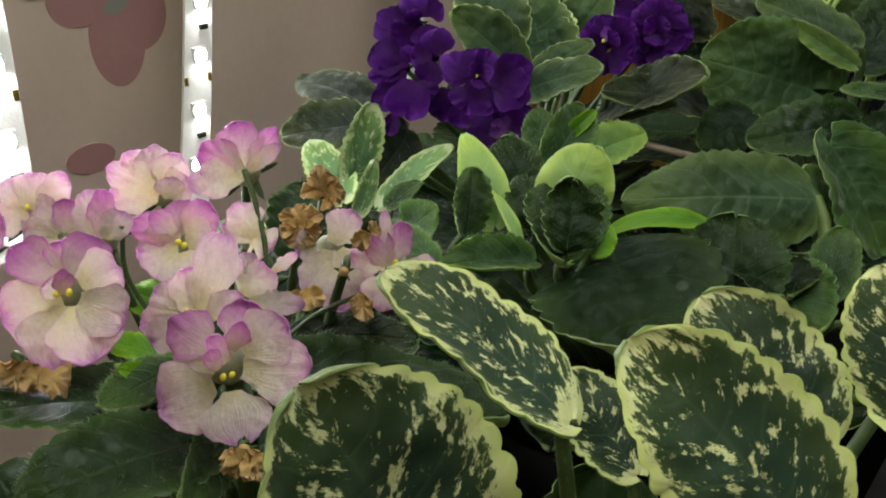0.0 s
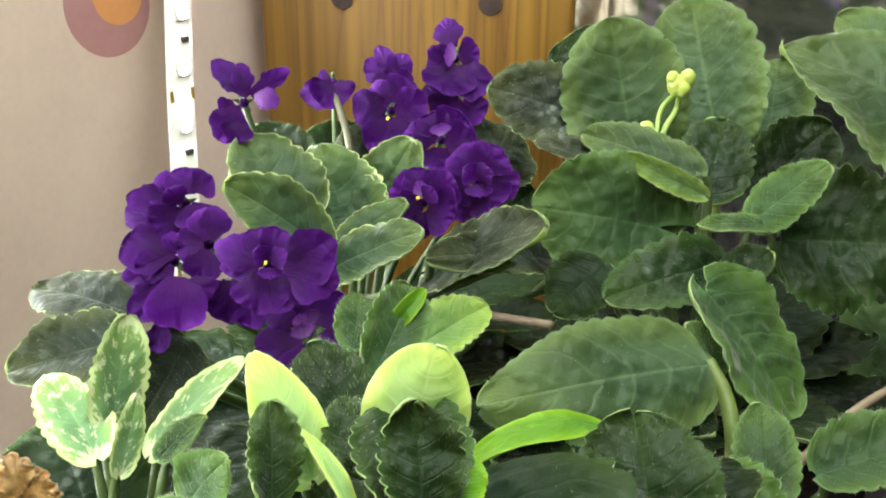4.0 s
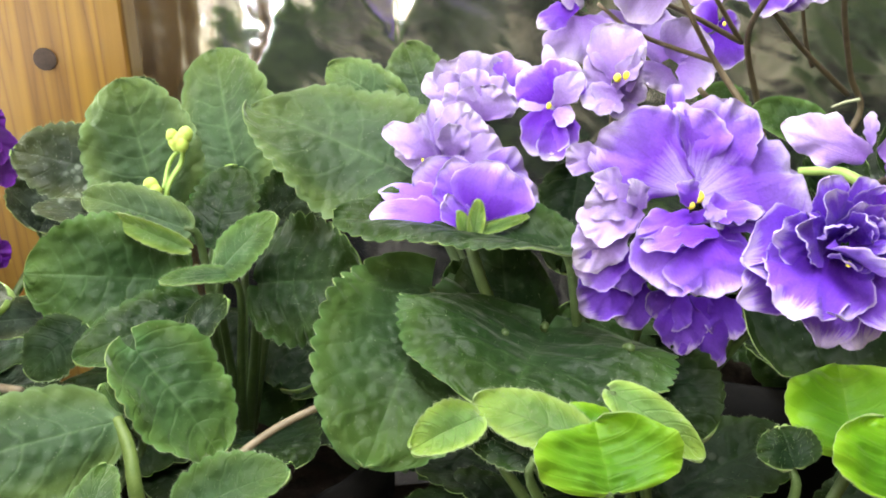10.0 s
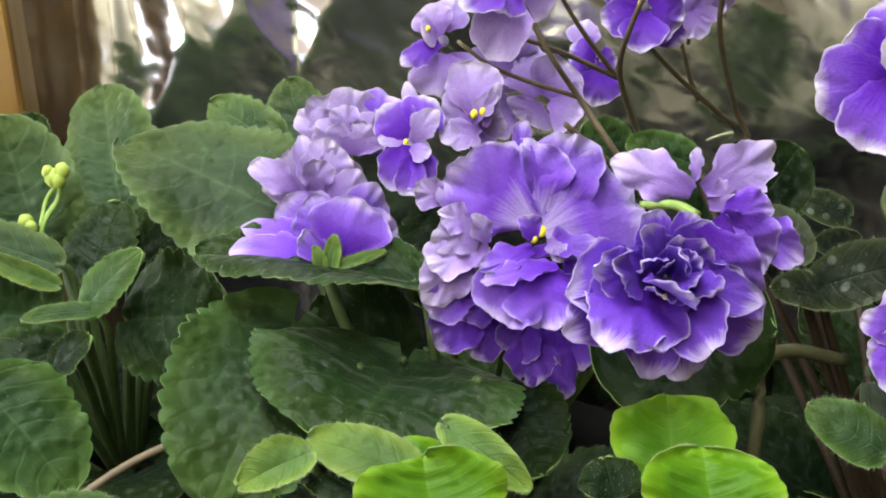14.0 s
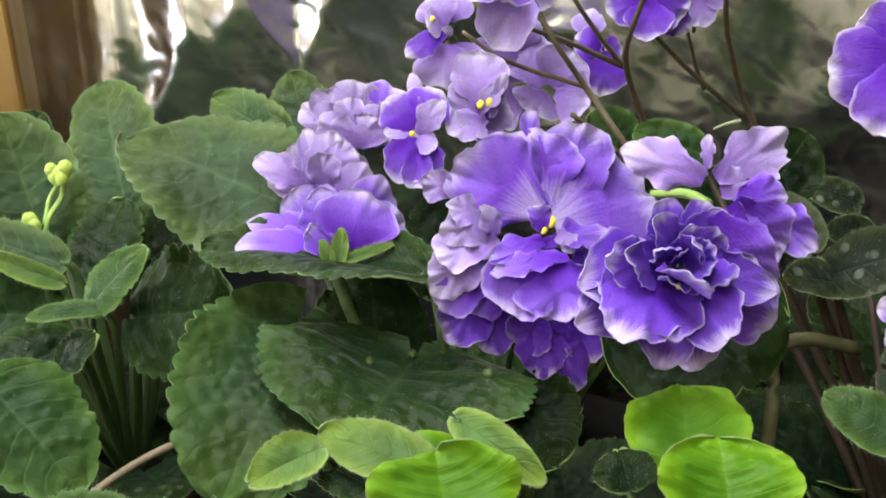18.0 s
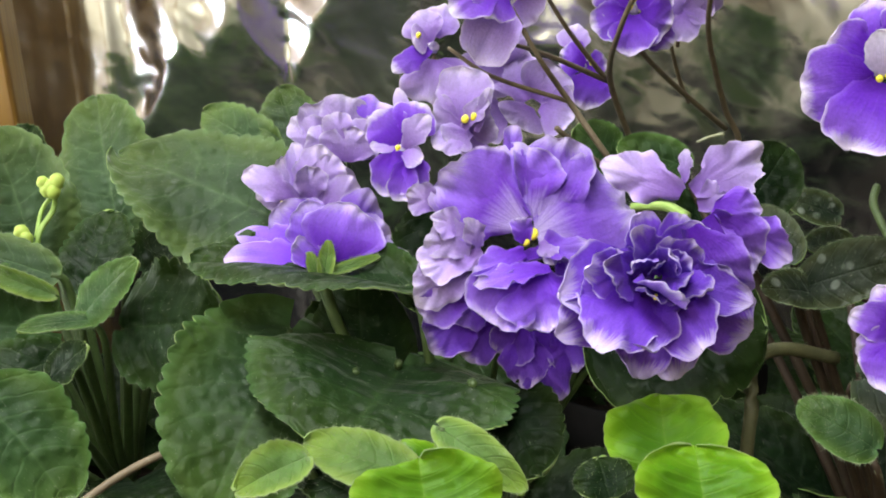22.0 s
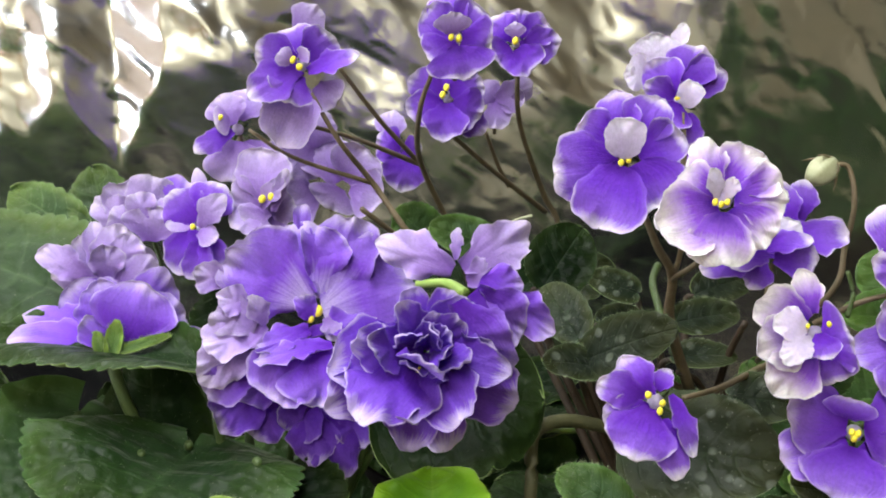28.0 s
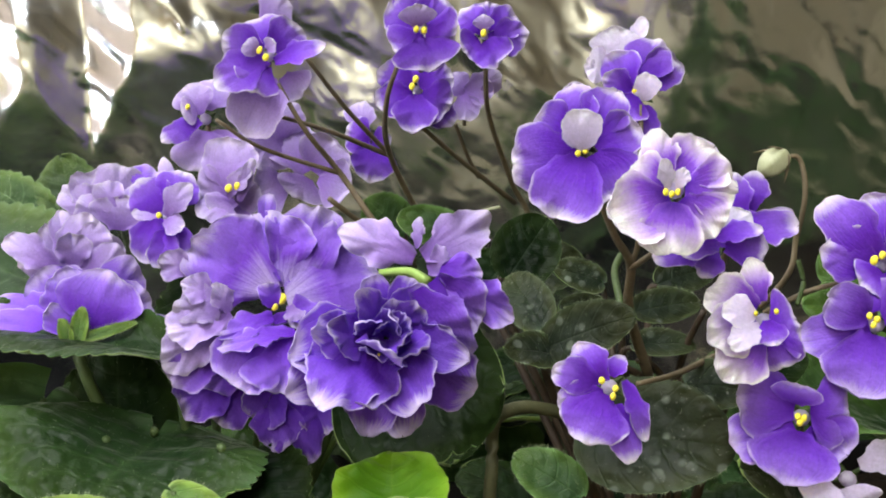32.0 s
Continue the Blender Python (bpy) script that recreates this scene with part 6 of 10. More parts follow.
stalk(p_front, [(0.2205, 0.1078, 0.2031), (0.2210, 0.1077, 0.1943), (0.2073, 0.1195, 0.1629), (0.1995, 0.1263, 0.1410)], 0.0010, 0.0018, STALK_GREEN, "petiole")
leaf(p_front, (0.1778, 0.1437, 0.2040), (0.1594, 0.1607, 0.2094), (-0.15, -0.32, 0.93), 0.0135, "under", notch=0.05)
stalk(p_front, [(0.1755, 0.1421, 0.2059), (0.1780, 0.1407, 0.1986), (0.1874, 0.1343, 0.1647), (0.1942, 0.1305, 0.1410)], 0.0007, 0.0018, STALK_GREEN, "petiole")
leaf(p_front, (0.1870, 0.1457, 0.2047), (0.1670, 0.1527, 0.2045), (-0.28, -0.44, 0.86), 0.0107, "bright", notch=0.04, puff=0.035, fold=0.2)
stalk(p_front, [(0.1833, 0.1397, 0.2093), (0.1861, 0.1392, 0.2015), (0.1910, 0.1341, 0.1659), (0.1948, 0.1297, 0.1410)], 0.0007, 0.0018, STALK_GREEN, "petiole")
leaf(p_front, (0.1581, 0.1554, 0.2095), (0.1428, 0.1535, 0.2072), (-0.36, -0.52, 0.77), 0.0102, "under", fold=0.4, notch=0.1)
stalk(p_front, [(0.1576, 0.1554, 0.2094), (0.1605, 0.1556, 0.2018), (0.1792, 0.1413, 0.1660), (0.1922, 0.1315, 0.1410)], 0.0007, 0.0018, STALK_GREEN, "petiole")
leaf(p_front, (0.1850, 0.1495, 0.2119), (0.1954, 0.1316, 0.2037), (-0.46, -0.39, 0.80), 0.0089, "under", notch=0.04, fold=0.3)
stalk(p_front, [(0.1853, 0.1489, 0.2117), (0.1867, 0.1486, 0.2038), (0.1912, 0.1393, 0.1672), (0.1960, 0.1291, 0.1410)], 0.0007, 0.0018, STALK_GREEN, "petiole")
leaf(p_front, (0.1661, 0.1483, 0.2015), (0.1564, 0.1607, 0.2053), (-0.13, -0.52, 0.84), 0.0098, "deep")
stalk(p_front, [(0.1639, 0.1430, 0.2058), (0.1646, 0.1428, 0.1972), (0.1824, 0.1353, 0.1641), (0.1918, 0.1304, 0.1410)], 0.0007, 0.0018, STALK_GREEN, "petiole")
leaf(p_front, (0.2068, 0.1199, 0.2059), (0.2088, 0.1266, 0.2101), (-0.29, -0.44, 0.85), 0.0121, "dark")
stalk(p_front, [(0.2074, 0.1214, 0.2055), (0.2072, 0.1196, 0.1973), (0.2012, 0.1250, 0.1644), (0.1979, 0.1280, 0.1410)], 0.0007, 0.0018, STALK_GREEN, "petiole")

p_star = violet(0.314, 0.132, 0.145, "african violet with white-rimmed violet flowers and grey-green leaves")
leaf(p_star, (0.2818, 0.1464, 0.2244), (0.2895, 0.1227, 0.2393), (-0.90, -0.02, 0.44), 0.0158, "grey", puff=0.006, wave=0.05, notch=0.03)
stalk(p_star, [(0.2832, 0.1454, 0.2245), (0.2840, 0.1480, 0.2171), (0.2997, 0.1382, 0.1727), (0.3105, 0.1333, 0.1410)], 0.0007, 0.0018, STALK_DARK, "petiole")
leaf(p_star, (0.2839, 0.1423, 0.2238), (0.2692, 0.1467, 0.2269), (0.01, -0.55, 0.84), 0.0112, "grey", puff=0.006, wave=0.05, notch=0.03)
stalk(p_star, [(0.2828, 0.1433, 0.2230), (0.2857, 0.1434, 0.2159), (0.3007, 0.1364, 0.1725), (0.3107, 0.1328, 0.1410)], 0.0007, 0.0018, STALK_DARK, "petiole")
leaf(p_star, (0.3154, 0.1479, 0.2280), (0.3390, 0.1449, 0.2278), (-0.08, -0.65, 0.75), 0.0110, "grey", puff=0.006, wave=0.05, notch=0.03)
stalk(p_star, [(0.3167, 0.1486, 0.2271), (0.3136, 0.1502, 0.2208), (0.3148, 0.1389, 0.1744), (0.3145, 0.1335, 0.1410)], 0.0007, 0.0018, STALK_DARK, "petiole")
leaf(p_star, (0.3070, 0.1395, 0.2231), (0.3213, 0.1302, 0.2229), (-0.30, -0.47, 0.83), 0.0089, "grey", puff=0.006, wave=0.05, notch=0.03)
stalk(p_star, [(0.3084, 0.1394, 0.2220), (0.3062, 0.1420, 0.2156), (0.3111, 0.1351, 0.1721), (0.3135, 0.1325, 0.1410)], 0.0007, 0.0018, STALK_DARK, "petiole")
leaf(p_star, (0.2934, 0.1608, 0.2236), (0.2968, 0.1802, 0.2333), (-0.52, -0.31, 0.80), 0.0143, "grey", puff=0.006, wave=0.05, notch=0.03)
stalk(p_star, [(0.2942, 0.1622, 0.2232), (0.2947, 0.1599, 0.2153), (0.3049, 0.1447, 0.1724), (0.3119, 0.1351, 0.1410)], 0.0007, 0.0018, STALK_DARK, "petiole")
leaf(p_star, (0.3051, 0.1659, 0.2248), (0.3226, 0.1667, 0.2240), (0.06, -0.65, 0.76), 0.0082, "grey", puff=0.006, wave=0.05, notch=0.03)
stalk(p_star, [(0.3063, 0.1667, 0.2238), (0.3030, 0.1678, 0.2176), (0.3102, 0.1470, 0.1729), (0.3133, 0.1357, 0.1410)], 0.0007, 0.0018, STALK_DARK, "petiole")
leaf(p_star, (0.2990, 0.1841, 0.2310), (0.3177, 0.1890, 0.2457), (-0.30, -0.72, 0.62), 0.0204, "dark", puff=0.006, wave=0.05, notch=0.03)
stalk(p_star, [(0.3003, 0.1852, 0.2310), (0.2984, 0.1859, 0.2229), (0.3075, 0.1552, 0.1757), (0.3125, 0.1379, 0.1410)], 0.0010, 0.0018, STALK_DARK, "petiole")
leaf(p_star, (0.2706, 0.1177, 0.2162), (0.2862, 0.0882, 0.2211), (-0.67, -0.24, 0.70), 0.0273, "grey", puff=0.006, wave=0.05, notch=0.03)
stalk(p_star, [(0.2720, 0.1170, 0.2156), (0.2717, 0.1202, 0.2089), (0.2947, 0.1253, 0.1691), (0.3091, 0.1299, 0.1410)], 0.0010, 0.0018, STALK_DARK, "petiole")
leaf(p_star, (0.2951, 0.1110, 0.2254), (0.3048, 0.0985, 0.2252), (-0.47, -0.38, 0.80), 0.0128, "grey", puff=0.006, wave=0.05, notch=0.03)
stalk(p_star, [(0.2964, 0.1105, 0.2245), (0.2953, 0.1137, 0.2181), (0.3057, 0.1223, 0.1732), (0.3121, 0.1291, 0.1410)], 0.0007, 0.0018, STALK_DARK, "petiole")
leaf(p_star, (0.2522, 0.0984, 0.2149), (0.2446, 0.1112, 0.2204), (-0.38, -0.54, 0.75), 0.0113, "green", puff=0.006, wave=0.05, notch=0.03)
stalk(p_star, [(0.2521, 0.1000, 0.2145), (0.2543, 0.0984, 0.2070), (0.2864, 0.1166, 0.1685), (0.3069, 0.1276, 0.1410)], 0.0007, 0.0018, STALK_DARK, "petiole")
leaf(p_star, (0.3033, 0.0765, 0.2112), (0.2800, 0.0822, 0.2206), (0.10, -0.72, 0.69), 0.0171, "grey", puff=0.006, wave=0.05, notch=0.03)
stalk(p_star, [(0.3021, 0.0776, 0.2109), (0.3048, 0.0782, 0.2035), (0.3094, 0.1068, 0.1668), (0.3130, 0.1249, 0.1410)], 0.0007, 0.0018, STALK_DARK, "petiole")
leaf(p_star, (0.3066, 0.2173, 0.2345), (0.2889, 0.2310, 0.2414), (-0.37, -0.75, 0.54), 0.0148, "green", puff=0.006, wave=0.05, notch=0.03)
stalk(p_star, [(0.3061, 0.2189, 0.2342), (0.3092, 0.2184, 0.2272), (0.3109, 0.1701, 0.1773), (0.3134, 0.1418, 0.1410)], 0.0007, 0.0018, STALK_DARK, "petiole")
leaf(p_star, (0.3436, 0.1890, 0.2206), (0.3303, 0.1992, 0.2258), (-0.37, -0.76, 0.54), 0.0111, "grey", puff=0.006, wave=0.05, notch=0.03)
stalk(p_star, [(0.3431, 0.1906, 0.2203), (0.3462, 0.1901, 0.2134), (0.3275, 0.1574, 0.1710), (0.3179, 0.1384, 0.1410)], 0.0007, 0.0018, STALK_DARK, "petiole")
leaf(p_star, (0.3130, 0.1104, 0.2215), (0.3366, 0.1088, 0.2258), (-0.19, -0.48, 0.86), 0.0153, "dark", puff=0.006, wave=0.05, notch=0.03)
stalk(p_star, [(0.3145, 0.1109, 0.2207), (0.3117, 0.1120, 0.2135), (0.3138, 0.1220, 0.1714), (0.3142, 0.1290, 0.1410)], 0.0007, 0.0018, STALK_DARK, "petiole")
leaf(p_star, (0.3442, 0.1659, 0.2268), (0.3674, 0.1639, 0.2292), (-0.13, -0.67, 0.73), 0.0123, "grey", puff=0.006, wave=0.05, notch=0.03)
stalk(p_star, [(0.3455, 0.1666, 0.2260), (0.3426, 0.1681, 0.2194), (0.3278, 0.1470, 0.1738), (0.3179, 0.1357, 0.1410)], 0.0007, 0.0018, STALK_DARK, "petiole")
leaf(p_star, (0.3010, 0.1140, 0.2082), (0.2752, 0.1060, 0.2079), (0.07, -0.26, 0.96), 0.0194, "dark", puff=0.006, wave=0.05, notch=0.03)
stalk(p_star, [(0.2998, 0.1140, 0.2071), (0.3027, 0.1154, 0.2004), (0.3083, 0.1237, 0.1655), (0.3128, 0.1295, 0.1410)], 0.0007, 0.0018, STALK_DARK, "petiole")
stalk(p_star, [(0.2735, 0.1202, 0.2686), (0.2823, 0.1238, 0.2591), (0.2914, 0.1273, 0.2502), (0.2967, 0.1319, 0.2366), (0.3096, 0.1351, 0.2145)], 0.0007, 0.0015, STALK_BROWN)
stalk(p_star, [(0.2743, 0.1008, 0.2677), (0.2855, 0.1150, 0.2575), (0.2913, 0.1272, 0.2496)], 0.0005, 0.0007, STALK_BROWN)
stalk(p_star, [(0.2914, 0.1273, 0.2502), (0.2903, 0.1244, 0.2579), (0.2856, 0.1212, 0.2772), (0.2872, 0.1239, 0.2891)], 0.0007, 0.0006, STALK_BROWN)
stalk(p_star, [(0.3009, 0.0972, 0.2795), (0.3067, 0.0960, 0.2798), (0.3069, 0.0935, 0.2724), (0.3085, 0.0954, 0.2621), (0.3090, 0.0978, 0.2512), (0.3175, 0.1211, 0.2256)], 0.0005, 0.0007, STALK_BROWN)
stalk(p_star, [(0.2682, 0.1006, 0.2350), (0.2866, 0.1060, 0.2313), (0.3105, 0.1141, 0.2280), (0.3222, 0.1179, 0.2249)], 0.0005, 0.0010, STALK_BROWN)
stalk(p_star, [(0.3039, 0.0912, 0.2588), (0.3042, 0.0895, 0.2543), (0.2982, 0.0863, 0.2513)], 0.0005, 0.0005, STALK_GREEN)
stalk(p_star, [(0.3018, 0.0797, 0.2573), (0.3029, 0.0895, 0.2514), (0.3110, 0.1150, 0.2319)], 0.0005, 0.0008, STALK_BROWN)
stalk(p_star, [(0.2987, 0.1367, 0.2363), (0.3123, 0.1533, 0.2387), (0.3214, 0.1603, 0.2405)], 0.0010, 0.0011, STALK_GREEN, "petiole")
stalk(p_star, [(0.3041, 0.1345, 0.2207), (0.3112, 0.1348, 0.2170), (0.3178, 0.1341, 0.2089)], 0.0008, 0.0011, STALK_DARK, "petiole")
stalk(p_star, [(0.3204, 0.1279, 0.2335), (0.3195, 0.1315, 0.2235), (0.3178, 0.1341, 0.2089)], 0.0008, 0.0011, STALK_DARK, "petiole")
stalk(p_star, [(0.2804, 0.1515, 0.2260), (0.2991, 0.1435, 0.2197), (0.3178, 0.1341, 0.2089)], 0.0008, 0.0011, STALK_DARK, "petiole")
stalk(p_star, [(0.3224, 0.1227, 0.2209), (0.3205, 0.1288, 0.2171), (0.3178, 0.1341, 0.2089)], 0.0008, 0.0011, STALK_DARK, "petiole")
stalk(p_star, [(0.3303, 0.1162, 0.2168), (0.3246, 0.1255, 0.2150), (0.3178, 0.1341, 0.2089)], 0.0008, 0.0011, STALK_DARK, "petiole")
stalk(p_star, [(0.2570, 0.1330, 0.1800), (0.2560, 0.1335, 0.1930), (0.2573, 0.1347, 0.2037), (0.2621, 0.1403, 0.2117), (0.2719, 0.1405, 0.2129), (0.2854, 0.1366, 0.2088)], 0.0016, 0.0017, STALK_PALE, "petiole")
closed_bud(p_star, (0.2995, 0.0968, 0.2793), (0.75, -0.1, 0.45), 0.0031)

p_back = violet(0.325, 0.259, 0.145, "african violet with tall brown stalks of pale-rimmed violet flowers")
stalk(p_back, [(0.2406, 0.2153, 0.2878), (0.2476, 0.2127, 0.2744), (0.2601, 0.2163, 0.2607), (0.2692, 0.2074, 0.2435), (0.2914, 0.2243, 0.2253)], 0.0006, 0.0011, STALK_BROWN)
stalk(p_back, [(0.2250, 0.2223, 0.2779), (0.2376, 0.2213, 0.2693), (0.2601, 0.2163, 0.2607)], 0.0005, 0.0007, STALK_BROWN)
stalk(p_back, [(0.2674, 0.1943, 0.2959), (0.2711, 0.2084, 0.2815), (0.2892, 0.2370, 0.2611), (0.3110, 0.2509, 0.2325), (0.3246, 0.2593, 0.2090)], 0.0006, 0.0013, STALK_BROWN)
stalk(p_back, [(0.2423, 0.2235, 0.2783), (0.2669, 0.2359, 0.2702), (0.2944, 0.2454, 0.2590)], 0.0006, 0.0009, STALK_BROWN)
stalk(p_back, [(0.2535, 0.2237, 0.2938), (0.2722, 0.2346, 0.2770), (0.2944, 0.2454, 0.2590)], 0.0006, 0.0009, STALK_BROWN)
stalk(p_back, [(0.3236, 0.2318, 0.2914), (0.3366, 0.2462, 0.2702), (0.3590, 0.2594, 0.2408), (0.3679, 0.2604, 0.2234), (0.3425, 0.2577, 0.2020)], 0.0008, 0.0014, STALK_BROWN)
stalk(p_back, [(0.3100, 0.2502, 0.2674), (0.3346, 0.2601, 0.2517), (0.3651, 0.2646, 0.2311)], 0.0008, 0.0011, STALK_BROWN)
stalk(p_back, [(0.3288, 0.2562, 0.2664), (0.3396, 0.2634, 0.2530), (0.3481, 0.2671, 0.2428)], 0.0007, 0.0009, STALK_BROWN)
stalk(p_back, [(0.3264, 0.2243, 0.2417), (0.3229, 0.2266, 0.2407), (0.3194, 0.2289, 0.2389)], 0.0006, 0.0004, BUD_PALE, "withered_stalk")
stalk(p_back, [(0.2572, 0.2182, 0.2530), (0.2745, 0.2213, 0.2397), (0.2916, 0.2247, 0.2271)], 0.0008, 0.0009, STALK_BROWN)
leaf(p_back, (0.3246, 0.2340, 0.2071), (0.3368, 0.2305, 0.2210), (-0.65, -0.63, 0.41), 0.0224, "dark")
stalk(p_back, [(0.3262, 0.2345, 0.2075), (0.3253, 0.2362, 0.1994), (0.3246, 0.2479, 0.1650), (0.3246, 0.2562, 0.1410)], 0.0010, 0.0018, STALK_DARK, "petiole")
leaf(p_back, (0.3053, 0.2533, 0.2285), (0.2949, 0.2637, 0.2402), (-0.40, -0.83, 0.38), 0.0183, "green")
stalk(p_back, [(0.3051, 0.2549, 0.2288), (0.3076, 0.2547, 0.2211), (0.3159, 0.2566, 0.1746), (0.3223, 0.2585, 0.1410)], 0.0007, 0.0018, STALK_DARK, "petiole")
leaf(p_back, (0.3309, 0.2425, 0.2080), (0.3656, 0.2228, 0.2165), (-0.50, -0.61, 0.61), 0.0252, "grey")
stalk(p_back, [(0.3326, 0.2426, 0.2075), (0.3307, 0.2453, 0.2008), (0.3274, 0.2517, 0.1654), (0.3253, 0.2572, 0.1410)], 0.0010, 0.0018, STALK_DARK, "petiole")

p_side = violet(0.446, 0.112, 0.145, "african violet with plain green leaves beside the foil")
leaf(p_side, (0.4276, 0.1254, 0.2171), (0.4094, 0.1545, 0.2299), (-0.70, -0.60, 0.37), 0.0282, "green")
stalk(p_side, [(0.4279, 0.1271, 0.2171), (0.4307, 0.1257, 0.2103), (0.4375, 0.1182, 0.1694), (0.4434, 0.1138, 0.1410)], 0.0010, 0.0018, STALK_GREEN, "petiole")
leaf(p_side, (0.4271, 0.1246, 0.2135), (0.3938, 0.1481, 0.2164), (-0.35, -0.59, 0.73), 0.0222, "green")
stalk(p_side, [(0.4266, 0.1260, 0.2127), (0.4298, 0.1252, 0.2062), (0.4373, 0.1178, 0.1678), (0.4434, 0.1137, 0.1410)], 0.0010, 0.0018, STALK_GREEN, "petiole")
leaf(p_side, (0.4447, 0.1278, 0.2215), (0.4475, 0.1567, 0.2388), (-0.84, -0.21, 0.49), 0.0316, "green")
stalk(p_side, [(0.4458, 0.1291, 0.2215), (0.4471, 0.1268, 0.2140), (0.4452, 0.1193, 0.1714), (0.4455, 0.1141, 0.1410)], 0.0010, 0.0018, STALK_GREEN, "petiole")
leaf(p_side, (0.4263, 0.1137, 0.2170), (0.3856, 0.1151, 0.2134), (-0.09, -0.35, 0.93), 0.0259, "green")
stalk(p_side, [(0.4253, 0.1142, 0.2157), (0.4286, 0.1147, 0.2093), (0.4369, 0.1129, 0.1694), (0.4433, 0.1124, 0.1410)], 0.0010, 0.0018, STALK_GREEN, "petiole")
b = bloom(p_double, (0.2171, 0.1748, 0.2333), (-0.48, -0.79, 0.37), 0.0022, PETAL["violet"])
petal_at(b, (0.2190, 0.1744, 0.2430), (0.2060, 0.1887, 0.2538), (-0.53, -0.76, 0.36), 0.0236, "throat", 0.09)
petal_at(b, (0.2213, 0.1757, 0.2429), (0.2229, 0.1853, 0.2593), (-0.49, -0.73, 0.48), 0.0217, "throat", 0.09)
petal_at(b, (0.2206, 0.1820, 0.2517), (0.2248, 0.1873, 0.2635), (-0.43, -0.75, 0.49), 0.0055, "violet", 0.09)
petal_at(b, (0.2243, 0.1742, 0.2429), (0.2353, 0.1812, 0.2607), (-0.41, -0.74, 0.54), 0.0203, "throat", 0.09)
petal_at(b, (0.2221, 0.1719, 0.2405), (0.2453, 0.1662, 0.2447), (-0.29, -0.70, 0.66), 0.0336, "throat", 0.09)
petal_at(b, (0.2174, 0.1691, 0.2367), (0.2310, 0.1624, 0.2390), (-0.35, -0.43, 0.83), 0.0084, "violet", 0.09)
petal_at(b, (0.2171, 0.1686, 0.2380), (0.2051, 0.1714, 0.2341), (-0.38, -0.48, 0.79), 0.0086, "violet", 0.09)
petal_at(b, (0.2141, 0.1660, 0.2343), (0.2047, 0.1643, 0.2251), (-0.46, -0.66, 0.60), 0.0179, "violet", 0.09)
petal_at(b, (0.2176, 0.1633, 0.2346), (0.2157, 0.1563, 0.2240), (-0.41, -0.73, 0.56), 0.0205, "violet", 0.09)
petal_at(b, (0.2196, 0.1618, 0.2361), (0.2029, 0.1674, 0.2332), (-0.27, -0.36, 0.89), 0.0071, "violet", 0.09)
petal_at(b, (0.2174, 0.1693, 0.2401), (0.2165, 0.1700, 0.2465), (-0.15, -0.98, 0.09), 0.0058, "violet", 0.09)
petal_at(b, (0.2210, 0.1678, 0.2406), (0.2209, 0.1627, 0.2369), (-0.24, -0.57, 0.78), 0.0050, "pale", 0.09)
petal_at(b, (0.2247, 0.1660, 0.2350), (0.2254, 0.1596, 0.2260), (-0.38, -0.77, 0.52), 0.0084, "violet", 0.09)
petal_at(b, (0.2103, 0.1776, 0.2407), (0.1980, 0.1820, 0.2400), (-0.31, -0.80, 0.51), 0.0102, "pale", 0.09)
petal_at(b, (0.2098, 0.1768, 0.2382), (0.1951, 0.1798, 0.2343), (-0.32, -0.66, 0.69), 0.0113, "pale", 0.09)
petal_at(b, (0.2072, 0.1776, 0.2342), (0.1935, 0.1791, 0.2278), (-0.35, -0.74, 0.58), 0.0121, "pale", 0.09)
petal_at(b, (0.2069, 0.1798, 0.2420), (0.2007, 0.1819, 0.2458), (-0.01, -0.88, 0.48), 0.0078, "pale", 0.09)
petal_at(b, (0.2068, 0.1767, 0.2289), (0.1947, 0.1788, 0.2230), (-0.30, -0.91, 0.29), 0.0103, "violet", 0.09)
petal_at(b, (0.2043, 0.1876, 0.2464), (0.1984, 0.1916, 0.2494), (-0.42, -0.85, 0.32), 0.0081, "pale", 0.09)
petal_at(b, (0.2085, 0.1744, 0.2393), (0.2063, 0.1758, 0.2461), (0.11, -0.96, 0.24), 0.0056, "pale", 0.09)
# low petals: the shade under the bloom is put into their deeper colour
petal_at(b, (0.2097, 0.1793, 0.2214), (0.1979, 0.1817, 0.2136), (-0.44, -0.80, 0.42), 0.0140, "plum_and_shade", 0.09)
petal_at(b, (0.2119, 0.1777, 0.2200), (0.2046, 0.1761, 0.2106), (-0.42, -0.78, 0.46), 0.0140, "plum_and_shade", 0.09)
petal_at(b, (0.2191, 0.1712, 0.2182), (0.2128, 0.1713, 0.2113), (-0.48, -0.76, 0.43), 0.0124, "plum_and_shade", 0.09)
petal_at(b, (0.2225, 0.1690, 0.2169), (0.2204, 0.1624, 0.2015), (-0.50, -0.77, 0.40), 0.0138, "plum_and_shade", 0.09)
petal_at(b, (0.2194, 0.1715, 0.2165), (0.2165, 0.1669, 0.2049), (-0.48, -0.77, 0.43), 0.0124, "plum_and_shade", 0.09)
petal_at(b, (0.2264, 0.1676, 0.2180), (0.2267, 0.1622, 0.2081), (-0.51, -0.76, 0.40), 0.0090, "plum_and_shade", 0.09)
petal_at(b, (0.2130, 0.1767, 0.2217), (0.2023, 0.1798, 0.2227), (-0.14, -0.71, 0.70), 0.0117, "violet", 0.09)
anther(b, (0.2198, 0.1695, 0.2419), 0.0015)
anther(b, (0.2180, 0.1697, 0.2403), 0.0011)
